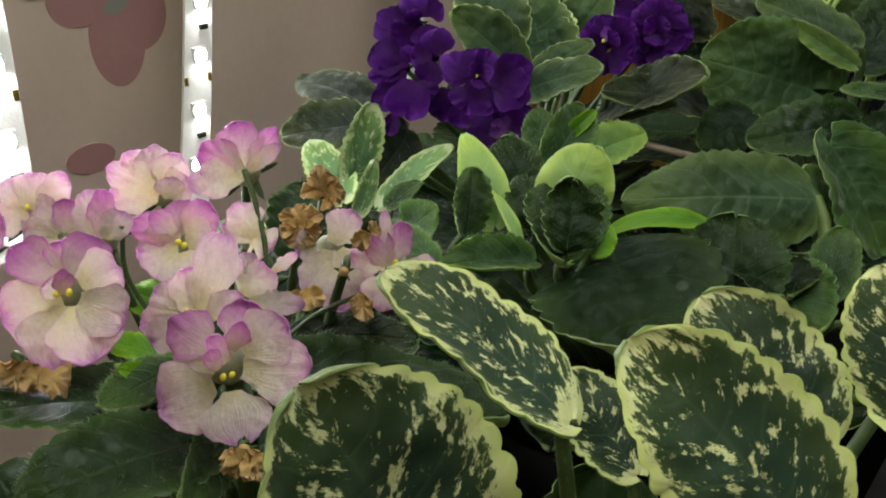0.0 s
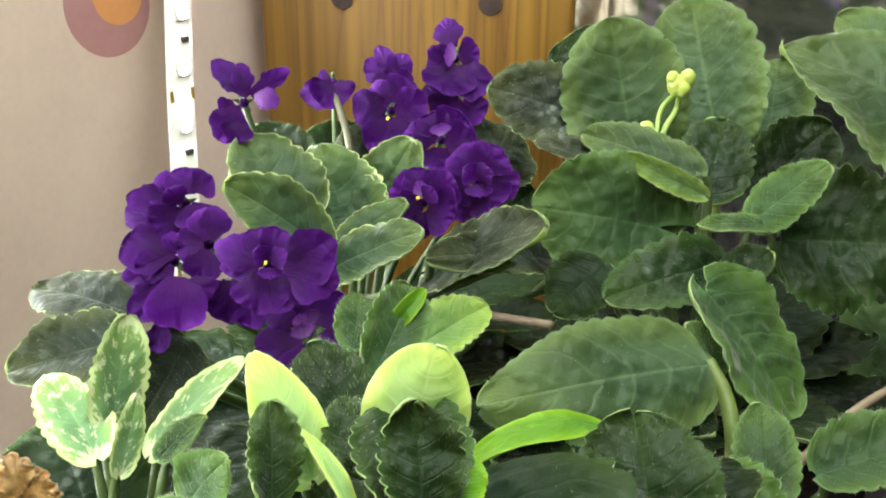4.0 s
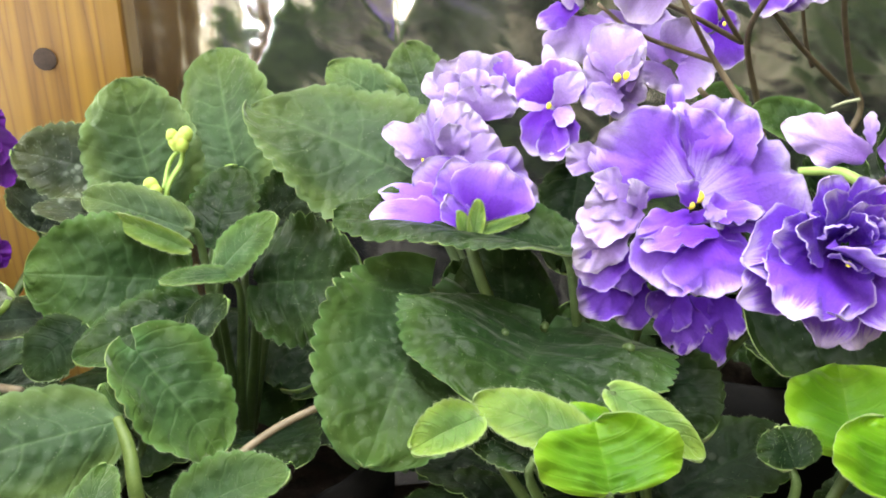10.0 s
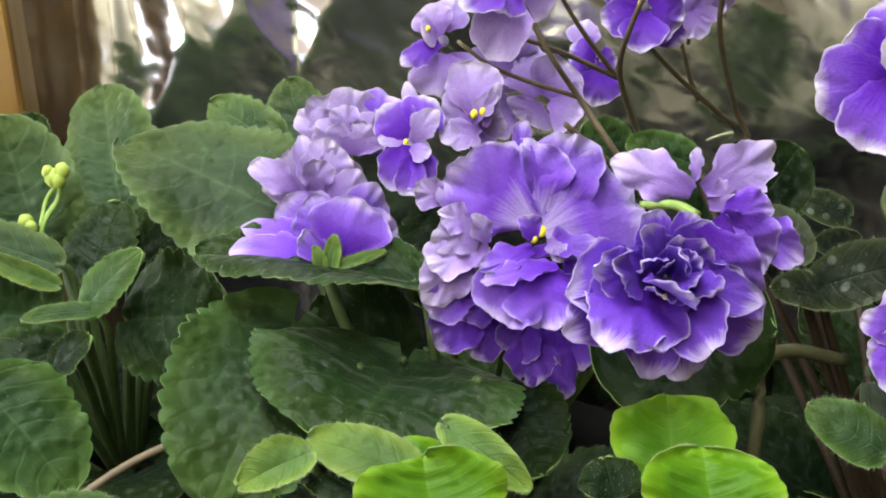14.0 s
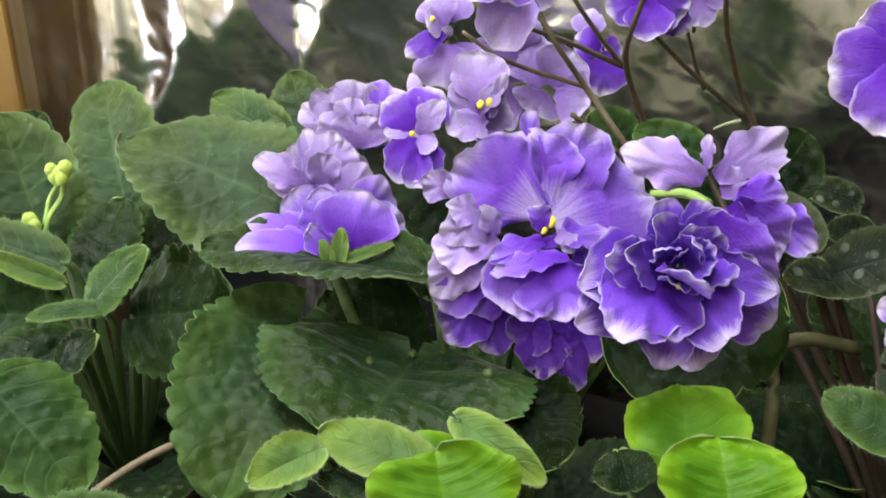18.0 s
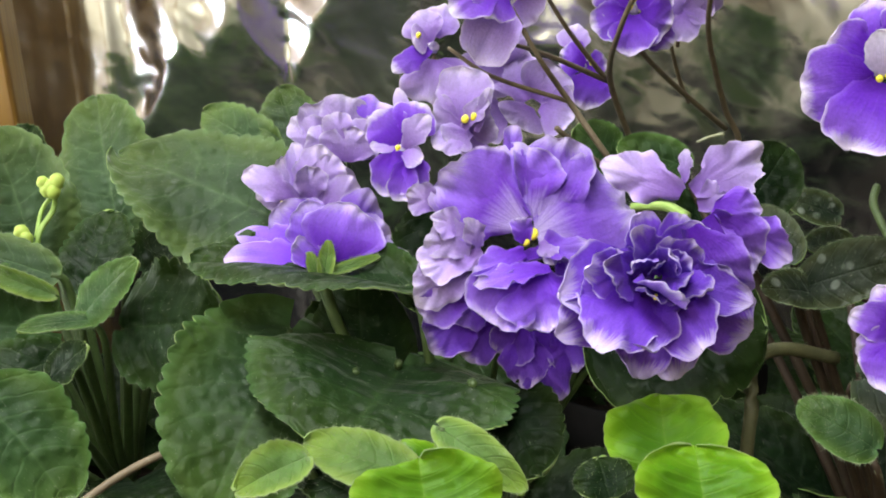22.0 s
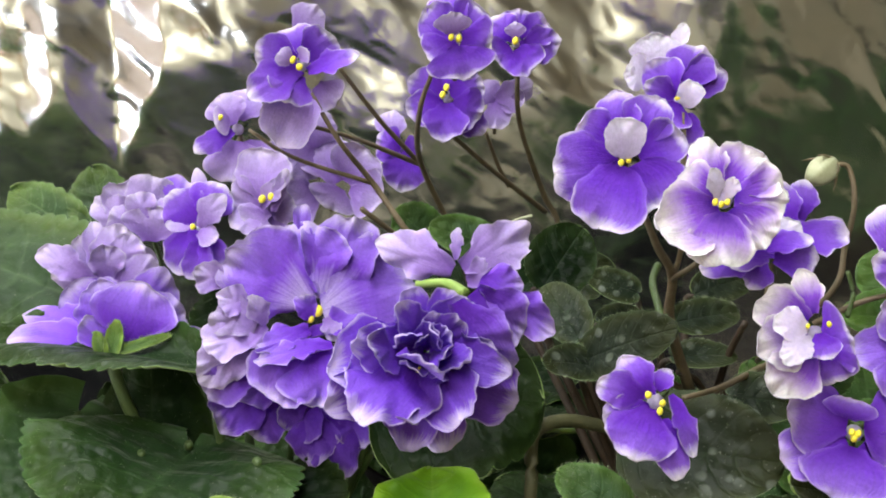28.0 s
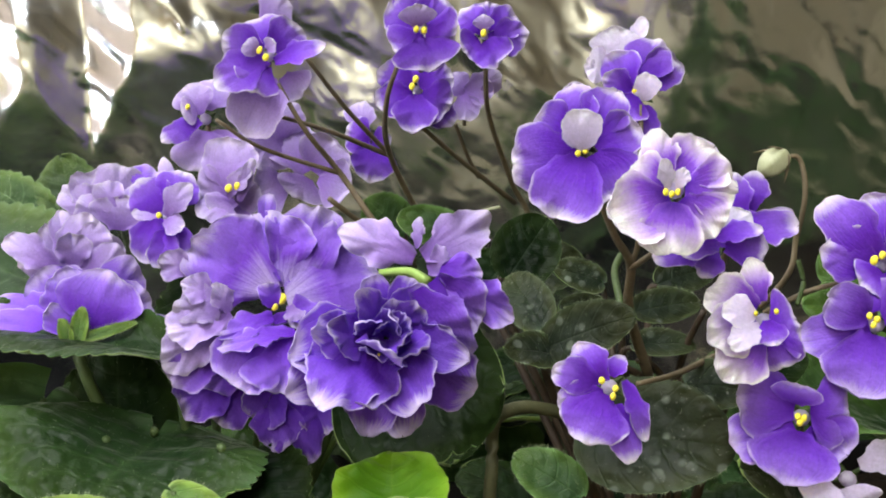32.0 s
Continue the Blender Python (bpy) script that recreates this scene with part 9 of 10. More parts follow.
stalk(p_purple, [(0.0606, 0.3158, 0.2169), (0.0615, 0.3205, 0.2156), (0.0458, 0.3122, 0.1836), (0.0263, 0.2849, 0.1450)], 0.0006, 0.0011, STALK_GREEN, "pedicel")
b = bloom(p_purple, (0.0483, 0.2784, 0.2106), (-0.17, -0.93, 0.34), 0.0018, PETAL["purple"])
petal_at(b, (0.0475, 0.2763, 0.2130), (0.0394, 0.2789, 0.2138), (-0.26, -0.91, 0.34), 0.0117, "purple")
petal_at(b, (0.0475, 0.2765, 0.2136), (0.0456, 0.2795, 0.2192), (-0.19, -0.90, 0.40), 0.0083, "purple")
petal_at(b, (0.0488, 0.2756, 0.2122), (0.0558, 0.2757, 0.2171), (-0.20, -0.93, 0.31), 0.0117, "purple")
petal_at(b, (0.0472, 0.2754, 0.2109), (0.0405, 0.2764, 0.2087), (-0.23, -0.92, 0.32), 0.0101, "purple")
petal_at(b, (0.0486, 0.2748, 0.2103), (0.0552, 0.2723, 0.2087), (-0.25, -0.90, 0.36), 0.0135, "purple")
petal_at(b, (0.0470, 0.2747, 0.2090), (0.0481, 0.2720, 0.2033), (-0.17, -0.90, 0.40), 0.0101, "purple")
petal_at(b, (0.0469, 0.2732, 0.2132), (0.0463, 0.2741, 0.2175), (0.20, -0.96, 0.22), 0.0042, "mauve")
petal_at(b, (0.0475, 0.2728, 0.2128), (0.0497, 0.2724, 0.2158), (-0.58, -0.76, 0.31), 0.0061, "purple")
anther(b, (0.0457, 0.2730, 0.2134), 0.0006)
stalk(p_purple, [(0.0484, 0.2793, 0.2103), (0.0493, 0.2840, 0.2086), (0.0395, 0.2937, 0.1794), (0.0263, 0.2849, 0.1450)], 0.0006, 0.0011, STALK_GREEN, "pedicel")
b = bloom(p_purple, (0.0638, 0.2834, 0.2139), (-0.23, -0.92, 0.31), 0.0018, PETAL["purple"])
petal_at(b, (0.0631, 0.2815, 0.2169), (0.0560, 0.2848, 0.2202), (-0.28, -0.90, 0.33), 0.0104, "purple")
petal_at(b, (0.0632, 0.2818, 0.2177), (0.0614, 0.2850, 0.2241), (-0.25, -0.89, 0.38), 0.0104, "purple")
petal_at(b, (0.0645, 0.2811, 0.2169), (0.0694, 0.2822, 0.2227), (-0.20, -0.92, 0.35), 0.0120, "purple")
petal_at(b, (0.0650, 0.2798, 0.2141), (0.0740, 0.2774, 0.2144), (-0.25, -0.91, 0.32), 0.0085, "purple")
petal_at(b, (0.0641, 0.2794, 0.2127), (0.0678, 0.2765, 0.2083), (-0.27, -0.89, 0.37), 0.0139, "purple")
petal_at(b, (0.0619, 0.2798, 0.2121), (0.0593, 0.2772, 0.2043), (-0.21, -0.91, 0.37), 0.0155, "purple")
petal_at(b, (0.0606, 0.2810, 0.2141), (0.0560, 0.2811, 0.2113), (-0.21, -0.92, 0.32), 0.0104, "purple")
petal_at(b, (0.0622, 0.2779, 0.2159), (0.0587, 0.2779, 0.2189), (0.28, -0.90, 0.32), 0.0068, "purple")
petal_at(b, (0.0622, 0.2779, 0.2159), (0.0653, 0.2761, 0.2190), (-0.69, -0.66, 0.31), 0.0068, "purple")
petal_at(b, (0.0621, 0.2776, 0.2150), (0.0623, 0.2742, 0.2125), (0.05, -0.59, 0.80), 0.0075, "purple")
stalk(p_purple, [(0.0640, 0.2843, 0.2136), (0.0651, 0.2889, 0.2120), (0.0480, 0.2961, 0.1814), (0.0263, 0.2849, 0.1450)], 0.0006, 0.0011, STALK_GREEN, "pedicel")
b = bloom(p_purple, (0.0703, 0.3352, 0.2238), (-0.21, -0.95, 0.23), 0.0018, PETAL["purple"])
petal_at(b, (0.0693, 0.3325, 0.2248), (0.0587, 0.3368, 0.2280), (-0.30, -0.92, 0.26), 0.0082, "purple")
petal_at(b, (0.0693, 0.3325, 0.2248), (0.0686, 0.3300, 0.2185), (-0.20, -0.90, 0.38), 0.0164, "purple")
petal_at(b, (0.0710, 0.3317, 0.2241), (0.0775, 0.3285, 0.2208), (-0.31, -0.91, 0.28), 0.0101, "purple")
petal_at(b, (0.0710, 0.3320, 0.2248), (0.0761, 0.3302, 0.2238), (-0.29, -0.93, 0.24), 0.0082, "purple")
petal_at(b, (0.0675, 0.3327, 0.2243), (0.0620, 0.3325, 0.2201), (-0.16, -0.95, 0.26), 0.0131, "purple")
stalk(p_purple, [(0.0705, 0.3361, 0.2236), (0.0715, 0.3409, 0.2224), (0.0510, 0.3224, 0.1874), (0.0263, 0.2849, 0.1450)], 0.0006, 0.0011, STALK_GREEN, "pedicel")
b = bloom(p_purple, (0.0042, 0.2984, 0.2340), (0.01, -0.97, 0.23), 0.0018, PETAL["purple"])
petal_at(b, (0.0055, 0.2956, 0.2362), (-0.0024, 0.3013, 0.2444), (-0.18, -0.88, 0.43), 0.0067, "purple")
petal_at(b, (0.0048, 0.2958, 0.2362), (0.0039, 0.2993, 0.2439), (-0.01, -0.91, 0.42), 0.0058, "purple")
petal_at(b, (0.0062, 0.2954, 0.2362), (0.0156, 0.2957, 0.2431), (-0.08, -0.98, 0.16), 0.0052, "purple")
petal_at(b, (0.0069, 0.2951, 0.2358), (0.0131, 0.2932, 0.2356), (-0.26, -0.93, 0.25), 0.0058, "mauve")
petal_at(b, (0.0018, 0.2958, 0.2342), (-0.0016, 0.2928, 0.2251), (0.05, -0.96, 0.29), 0.0101, "purple")
petal_at(b, (0.0028, 0.2928, 0.2304), (0.0009, 0.2901, 0.2256), (0.10, -0.89, 0.45), 0.0082, "purple")
petal_at(b, (0.0018, 0.2959, 0.2345), (-0.0019, 0.2960, 0.2324), (-0.13, -0.98, 0.15), 0.0061, "purple")
stalk(p_purple, [(0.0042, 0.2994, 0.2338), (0.0041, 0.3042, 0.2327), (0.0151, 0.3043, 0.1925), (0.0263, 0.2849, 0.1450)], 0.0006, 0.0011, STALK_GREEN, "pedicel")
b = bloom(p_purple, (-0.0102, 0.2574, 0.2206), (0.08, -0.94, 0.33), 0.0018, PETAL["purple"])
petal_at(b, (-0.0115, 0.2546, 0.2210), (-0.0218, 0.2580, 0.2223), (-0.24, -0.89, 0.40), 0.0070, "purple")
petal_at(b, (-0.0102, 0.2547, 0.2222), (-0.0163, 0.2581, 0.2262), (-0.15, -0.85, 0.50), 0.0086, "purple")
petal_at(b, (-0.0089, 0.2548, 0.2233), (-0.0097, 0.2573, 0.2287), (0.06, -0.90, 0.43), 0.0099, "purple")
petal_at(b, (-0.0076, 0.2549, 0.2244), (-0.0035, 0.2548, 0.2267), (-0.15, -0.97, 0.20), 0.0070, "purple")
petal_at(b, (-0.0104, 0.2538, 0.2199), (-0.0233, 0.2563, 0.2173), (-0.24, -0.93, 0.29), 0.0086, "purple")
petal_at(b, (-0.0104, 0.2538, 0.2199), (-0.0160, 0.2532, 0.2148), (-0.07, -0.98, 0.20), 0.0114, "purple")
petal_at(b, (-0.0091, 0.2540, 0.2212), (-0.0071, 0.2518, 0.2173), (0.01, -0.87, 0.49), 0.0091, "purple")
petal_at(b, (-0.0112, 0.2517, 0.2223), (-0.0118, 0.2513, 0.2263), (0.49, -0.87, -0.00), 0.0064, "purple")
stalk(p_purple, [(-0.0103, 0.2583, 0.2203), (-0.0107, 0.2630, 0.2186), (0.0070, 0.2834, 0.1845), (0.0263, 0.2849, 0.1450)], 0.0006, 0.0011, STALK_GREEN, "pedicel")
b = bloom(p_purple, (-0.0129, 0.2483, 0.2107), (0.10, -0.92, 0.38), 0.0018, PETAL["purple"])
petal_at(b, (-0.0121, 0.2456, 0.2128), (-0.0231, 0.2493, 0.2143), (-0.23, -0.86, 0.45), 0.0111, "purple")
petal_at(b, (-0.0134, 0.2455, 0.2116), (-0.0189, 0.2454, 0.2078), (-0.14, -0.96, 0.23), 0.0111, "purple")
petal_at(b, (-0.0135, 0.2450, 0.2105), (-0.0237, 0.2469, 0.2083), (-0.24, -0.91, 0.34), 0.0056, "purple")
petal_at(b, (-0.0115, 0.2455, 0.2130), (-0.0110, 0.2473, 0.2174), (0.09, -0.93, 0.36), 0.0076, "purple")
stalk(p_purple, [(-0.0130, 0.2493, 0.2104), (-0.0135, 0.2538, 0.2084), (0.0054, 0.2786, 0.1789), (0.0263, 0.2849, 0.1450)], 0.0006, 0.0011, STALK_GREEN, "pedicel")
b = bloom(p_purple, (-0.0120, 0.2379, 0.2080), (0.10, -0.91, 0.41), 0.0018, PETAL["purple"])
petal_at(b, (-0.0132, 0.2379, 0.2098), (-0.0211, 0.2371, 0.2028), (-0.11, -0.97, 0.23), 0.0081, "purple")
petal_at(b, (-0.0104, 0.2338, 0.2126), (-0.0123, 0.2283, 0.2036), (0.12, -0.86, 0.50), 0.0129, "purple")
petal_at(b, (-0.0084, 0.2352, 0.2117), (-0.0060, 0.2326, 0.2072), (0.03, -0.86, 0.51), 0.0080, "purple")
petal_at(b, (-0.0151, 0.2352, 0.2022), (-0.0171, 0.2333, 0.1965), (0.06, -0.95, 0.29), 0.0054, "purple")
stalk(p_purple, [(-0.0121, 0.2388, 0.2076), (-0.0126, 0.2434, 0.2055), (0.0059, 0.2732, 0.1771), (0.0263, 0.2849, 0.1450)], 0.0006, 0.0011, STALK_GREEN, "pedicel")
b = bloom(p_purple, (-0.0050, 0.2428, 0.2161), (0.06, -0.93, 0.37), 0.0018, PETAL["purple"])
petal_at(b, (-0.0044, 0.2401, 0.2181), (-0.0063, 0.2431, 0.2237), (0.03, -0.88, 0.47), 0.0067, "purple")
petal_at(b, (-0.0044, 0.2401, 0.2181), (-0.0019, 0.2420, 0.2241), (0.03, -0.96, 0.29), 0.0067, "purple")
petal_at(b, (-0.0057, 0.2400, 0.2170), (-0.0110, 0.2411, 0.2161), (-0.24, -0.91, 0.34), 0.0081, "purple")
petal_at(b, (-0.0047, 0.2393, 0.2159), (-0.0072, 0.2375, 0.2100), (0.02, -0.96, 0.28), 0.0081, "purple")
stalk(p_purple, [(-0.0051, 0.2437, 0.2157), (-0.0054, 0.2484, 0.2138), (0.0098, 0.2759, 0.1817), (0.0263, 0.2849, 0.1450)], 0.0006, 0.0011, STALK_GREEN, "pedicel")
b = bloom(p_purple, (0.0075, 0.2329, 0.2140), (0.00, -0.92, 0.40), 0.0018, PETAL["purple"])
petal_at(b, (0.0064, 0.2305, 0.2158), (-0.0029, 0.2345, 0.2189), (-0.20, -0.86, 0.48), 0.0079, "purple")
petal_at(b, (0.0066, 0.2310, 0.2169), (0.0047, 0.2336, 0.2219), (-0.02, -0.89, 0.46), 0.0079, "purple")
petal_at(b, (0.0077, 0.2306, 0.2169), (0.0096, 0.2325, 0.2224), (-0.02, -0.95, 0.32), 0.0065, "purple")
petal_at(b, (0.0052, 0.2304, 0.2147), (-0.0022, 0.2326, 0.2149), (-0.21, -0.79, 0.57), 0.0053, "purple")
petal_at(b, (0.0062, 0.2288, 0.2141), (0.0042, 0.2243, 0.2077), (0.05, -0.83, 0.55), 0.0114, "purple")
petal_at(b, (0.0098, 0.2296, 0.2158), (0.0208, 0.2277, 0.2186), (-0.24, -0.90, 0.35), 0.0118, "purple")
petal_at(b, (0.0107, 0.2289, 0.2148), (0.0204, 0.2253, 0.2127), (-0.22, -0.86, 0.46), 0.0118, "purple")
petal_at(b, (0.0084, 0.2289, 0.2133), (0.0127, 0.2255, 0.2080), (-0.07, -0.86, 0.50), 0.0106, "purple")
petal_at(b, (0.0070, 0.2275, 0.2170), (0.0048, 0.2271, 0.2199), (0.52, -0.81, 0.29), 0.0045, "purple")
petal_at(b, (0.0076, 0.2274, 0.2170), (0.0107, 0.2252, 0.2193), (-0.69, -0.62, 0.37), 0.0045, "purple")
petal_at(b, (0.0069, 0.2271, 0.2160), (0.0075, 0.2243, 0.2150), (0.16, -0.30, 0.94), 0.0052, "purple")
anther(b, (0.0065, 0.2271, 0.2170), 0.0005)
stalk(p_purple, [(0.0075, 0.2338, 0.2136), (0.0075, 0.2384, 0.2116), (0.0169, 0.2708, 0.1803), (0.0263, 0.2849, 0.1450)], 0.0006, 0.0011, STALK_GREEN, "pedicel")
b = bloom(p_purple, (0.0143, 0.2332, 0.1983), (-0.03, -0.89, 0.46), 0.0018, PETAL["purple"])
petal_at(b, (0.0133, 0.2315, 0.2015), (0.0060, 0.2349, 0.2048), (-0.16, -0.84, 0.52), 0.0083, "purple")
petal_at(b, (0.0139, 0.2318, 0.2026), (0.0150, 0.2333, 0.2068), (-0.06, -0.94, 0.35), 0.0083, "purple")
petal_at(b, (0.0155, 0.2309, 0.2015), (0.0225, 0.2311, 0.2066), (-0.22, -0.92, 0.34), 0.0095, "purple")
petal_at(b, (0.0129, 0.2302, 0.1982), (0.0036, 0.2313, 0.1947), (-0.25, -0.88, 0.40), 0.0095, "purple")
petal_at(b, (0.0139, 0.2295, 0.1971), (0.0134, 0.2274, 0.1918), (-0.04, -0.93, 0.37), 0.0110, "purple")
petal_at(b, (0.0158, 0.2294, 0.1982), (0.0202, 0.2272, 0.1958), (-0.14, -0.84, 0.53), 0.0095, "purple")
petal_at(b, (0.0144, 0.2280, 0.2018), (0.0137, 0.2275, 0.2056), (0.25, -0.97, -0.08), 0.0066, "mauve")
petal_at(b, (0.0135, 0.2264, 0.2002), (0.0128, 0.2268, 0.2032), (0.22, -0.96, 0.16), 0.0054, "mauve")
stalk(p_purple, [(0.0143, 0.2341, 0.1978), (0.0145, 0.2386, 0.1955), (0.0207, 0.2706, 0.1716), (0.0263, 0.2849, 0.1450)], 0.0006, 0.0011, STALK_GREEN, "pedicel")
b = bloom(p_purple, (-0.0006, 0.2477, 0.2041), (0.04, -0.91, 0.41), 0.0018, PETAL["purple"])
petal_at(b, (-0.0012, 0.2454, 0.2062), (-0.0021, 0.2420, 0.1977), (0.04, -0.93, 0.36), 0.0099, "purple")
petal_at(b, (0.0033, 0.2432, 0.2039), (0.0026, 0.2403, 0.1966), (0.02, -0.93, 0.37), 0.0070, "purple")
petal_at(b, (-0.0036, 0.2460, 0.2062), (-0.0055, 0.2444, 0.2012), (0.01, -0.95, 0.30), 0.0070, "purple")
stalk(p_purple, [(-0.0006, 0.2486, 0.2037), (-0.0008, 0.2532, 0.2017), (0.0123, 0.2781, 0.1752), (0.0263, 0.2849, 0.1450)], 0.0006, 0.0011, STALK_GREEN, "pedicel")
b = bloom(p_pink, (-0.0524, 0.1063, 0.2264), (0.38, -0.76, 0.53), 0.0034, BUD_PALE)
petal_at(b, (-0.0518, 0.1048, 0.2297), (-0.0597, 0.1074, 0.2322), (-0.01, -0.71, 0.71), 0.0067, "pinkd", 0.035)
petal_at(b, (-0.0518, 0.1060, 0.2298), (-0.0533, 0.1091, 0.2331), (0.31, -0.62, 0.73), 0.0055, "pinkd", 0.035)
petal_at(b, (-0.0506, 0.1048, 0.2298), (-0.0487, 0.1095, 0.2338), (0.41, -0.68, 0.60), 0.0072, "pinkd", 0.035)
petal_at(b, (-0.0498, 0.1044, 0.2291), (-0.0447, 0.1064, 0.2306), (0.20, -0.85, 0.48), 0.0080, "pink", 0.035)
petal_at(b, (-0.0520, 0.1032, 0.2270), (-0.0603, 0.1016, 0.2245), (0.02, -0.89, 0.46), 0.0098, "pink", 0.035)
petal_at(b, (-0.0516, 0.1028, 0.2264), (-0.0517, 0.0968, 0.2203), (0.38, -0.66, 0.64), 0.0113, "pink", 0.035)
petal_at(b, (-0.0504, 0.1028, 0.2264), (-0.0467, 0.0982, 0.2207), (0.28, -0.65, 0.70), 0.0098, "pink", 0.035)
petal_at(b, (-0.0497, 0.1032, 0.2271), (-0.0430, 0.1020, 0.2251), (0.06, -0.75, 0.66), 0.0080, "pink", 0.035)
petal_at(b, (-0.0507, 0.1011, 0.2294), (-0.0501, 0.1011, 0.2333), (0.53, -0.85, -0.08), 0.0030, "pinkd", 0.035)
petal_at(b, (-0.0514, 0.1020, 0.2290), (-0.0532, 0.1019, 0.2308), (0.60, -0.57, 0.57), 0.0040, "pink", 0.035)
anther(b, (-0.0514, 0.1007, 0.2297), 0.0005)
anther(b, (-0.0497, 0.1009, 0.2300), 0.0006)
stalk(p_pink, [(-0.0527, 0.1071, 0.2259), (-0.0546, 0.1109, 0.2233), (-0.0473, 0.1209, 0.1849), (-0.0325, 0.1156, 0.1450)], 0.0006, 0.0011, STALK_GREEN, "pedicel")
b = bloom(p_pink, (-0.0423, 0.1267, 0.2235), (0.27, -0.82, 0.50), 0.0034, BUD_PALE)
petal_at(b, (-0.0416, 0.1243, 0.2253), (-0.0496, 0.1254, 0.2272), (0.02, -0.82, 0.58), 0.0051, "pinkd", 0.035)
petal_at(b, (-0.0418, 0.1245, 0.2257), (-0.0450, 0.1274, 0.2286), (0.06, -0.67, 0.74), 0.0051, "pinkd", 0.035)
petal_at(b, (-0.0414, 0.1245, 0.2257), (-0.0425, 0.1293, 0.2298), (0.23, -0.60, 0.76), 0.0051, "pinkd", 0.035)
petal_at(b, (-0.0407, 0.1246, 0.2258), (-0.0376, 0.1281, 0.2297), (0.28, -0.81, 0.51), 0.0062, "pinkd", 0.035)
petal_at(b, (-0.0406, 0.1238, 0.2245), (-0.0358, 0.1244, 0.2255), (0.01, -0.89, 0.47), 0.0083, "pink", 0.035)
petal_at(b, (-0.0419, 0.1233, 0.2237), (-0.0483, 0.1229, 0.2230), (0.00, -0.87, 0.49), 0.0083, "pink", 0.035)
petal_at(b, (-0.0407, 0.1223, 0.2240), (-0.0385, 0.1186, 0.2216), (0.05, -0.51, 0.86), 0.0102, "pink", 0.035)
petal_at(b, (-0.0419, 0.1230, 0.2270), (-0.0456, 0.1235, 0.2299), (0.40, -0.65, 0.64), 0.0041, "pinkd", 0.035)
anther(b, (-0.0409, 0.1209, 0.2265), 0.0006)
anther(b, (-0.0400, 0.1207, 0.2261), 0.0006)
stalk(p_pink, [(-0.0426, 0.1275, 0.2230), (-0.0440, 0.1316, 0.2205), (-0.0410, 0.1318, 0.1838), (-0.0325, 0.1156, 0.1450)], 0.0006, 0.0011, STALK_GREEN, "pedicel")
b = bloom(p_pink, (-0.0256, 0.0882, 0.2293), (0.22, -0.76, 0.61), 0.0034, BUD_PALE)
petal_at(b, (-0.0262, 0.0866, 0.2325), (-0.0324, 0.0891, 0.2346), (-0.03, -0.70, 0.72), 0.0064, "pinkd", 0.035)
petal_at(b, (-0.0239, 0.0870, 0.2331), (-0.0232, 0.0913, 0.2363), (0.25, -0.61, 0.75), 0.0063, "pinkd", 0.035)
petal_at(b, (-0.0232, 0.0867, 0.2326), (-0.0183, 0.0892, 0.2349), (0.15, -0.81, 0.57), 0.0078, "pink", 0.035)
petal_at(b, (-0.0231, 0.0857, 0.2309), (-0.0152, 0.0859, 0.2312), (-0.01, -0.78, 0.62), 0.0085, "pink", 0.035)
petal_at(b, (-0.0243, 0.0842, 0.2285), (-0.0225, 0.0795, 0.2244), (0.16, -0.61, 0.78), 0.0084, "pink", 0.035)
petal_at(b, (-0.0264, 0.0845, 0.2290), (-0.0325, 0.0822, 0.2270), (0.11, -0.80, 0.59), 0.0091, "pink", 0.035)
petal_at(b, (-0.0265, 0.0856, 0.2307), (-0.0318, 0.0852, 0.2300), (-0.02, -0.80, 0.60), 0.0054, "pink", 0.035)
petal_at(b, (-0.0244, 0.0836, 0.2332), (-0.0262, 0.0843, 0.2364), (0.56, -0.69, 0.46), 0.0030, "pinkd", 0.035)
petal_at(b, (-0.0239, 0.0843, 0.2344), (-0.0226, 0.0852, 0.2380), (0.33, -0.93, 0.14), 0.0030, "pinkd", 0.035)
petal_at(b, (-0.0251, 0.0823, 0.2330), (-0.0261, 0.0827, 0.2356), (0.60, -0.73, 0.33), 0.0023, "pinkd", 0.035)
anther(b, (-0.0246, 0.0823, 0.2321), 0.0005)
anther(b, (-0.0236, 0.0825, 0.2324), 0.0005)
stalk(p_pink, [(-0.0258, 0.0890, 0.2287), (-0.0269, 0.0928, 0.2256), (-0.0319, 0.1118, 0.1852), (-0.0325, 0.1156, 0.1450)], 0.0006, 0.0011, STALK_GREEN, "pedicel")
b = bloom(p_pink, (-0.0325, 0.0968, 0.2300), (0.26, -0.78, 0.57), 0.0034, BUD_PALE)
petal_at(b, (-0.0306, 0.0943, 0.2317), (-0.0279, 0.1018, 0.2403), (0.26, -0.77, 0.59), 0.0061, "pink", 0.035)
petal_at(b, (-0.0317, 0.0945, 0.2320), (-0.0326, 0.0983, 0.2364), (0.25, -0.71, 0.66), 0.0048, "pink", 0.035)
petal_at(b, (-0.0328, 0.0949, 0.2326), (-0.0365, 0.0959, 0.2344), (0.10, -0.75, 0.65), 0.0048, "pink", 0.035)
petal_at(b, (-0.0328, 0.0943, 0.2316), (-0.0376, 0.0937, 0.2306), (-0.00, -0.85, 0.53), 0.0048, "pink", 0.035)
petal_at(b, (-0.0317, 0.0930, 0.2314), (-0.0360, 0.0910, 0.2301), (0.20, -0.81, 0.55), 0.0048, "pink", 0.035)
petal_at(b, (-0.0299, 0.0943, 0.2317), (-0.0253, 0.0958, 0.2342), (-0.06, -0.80, 0.59), 0.0041, "pink", 0.035)
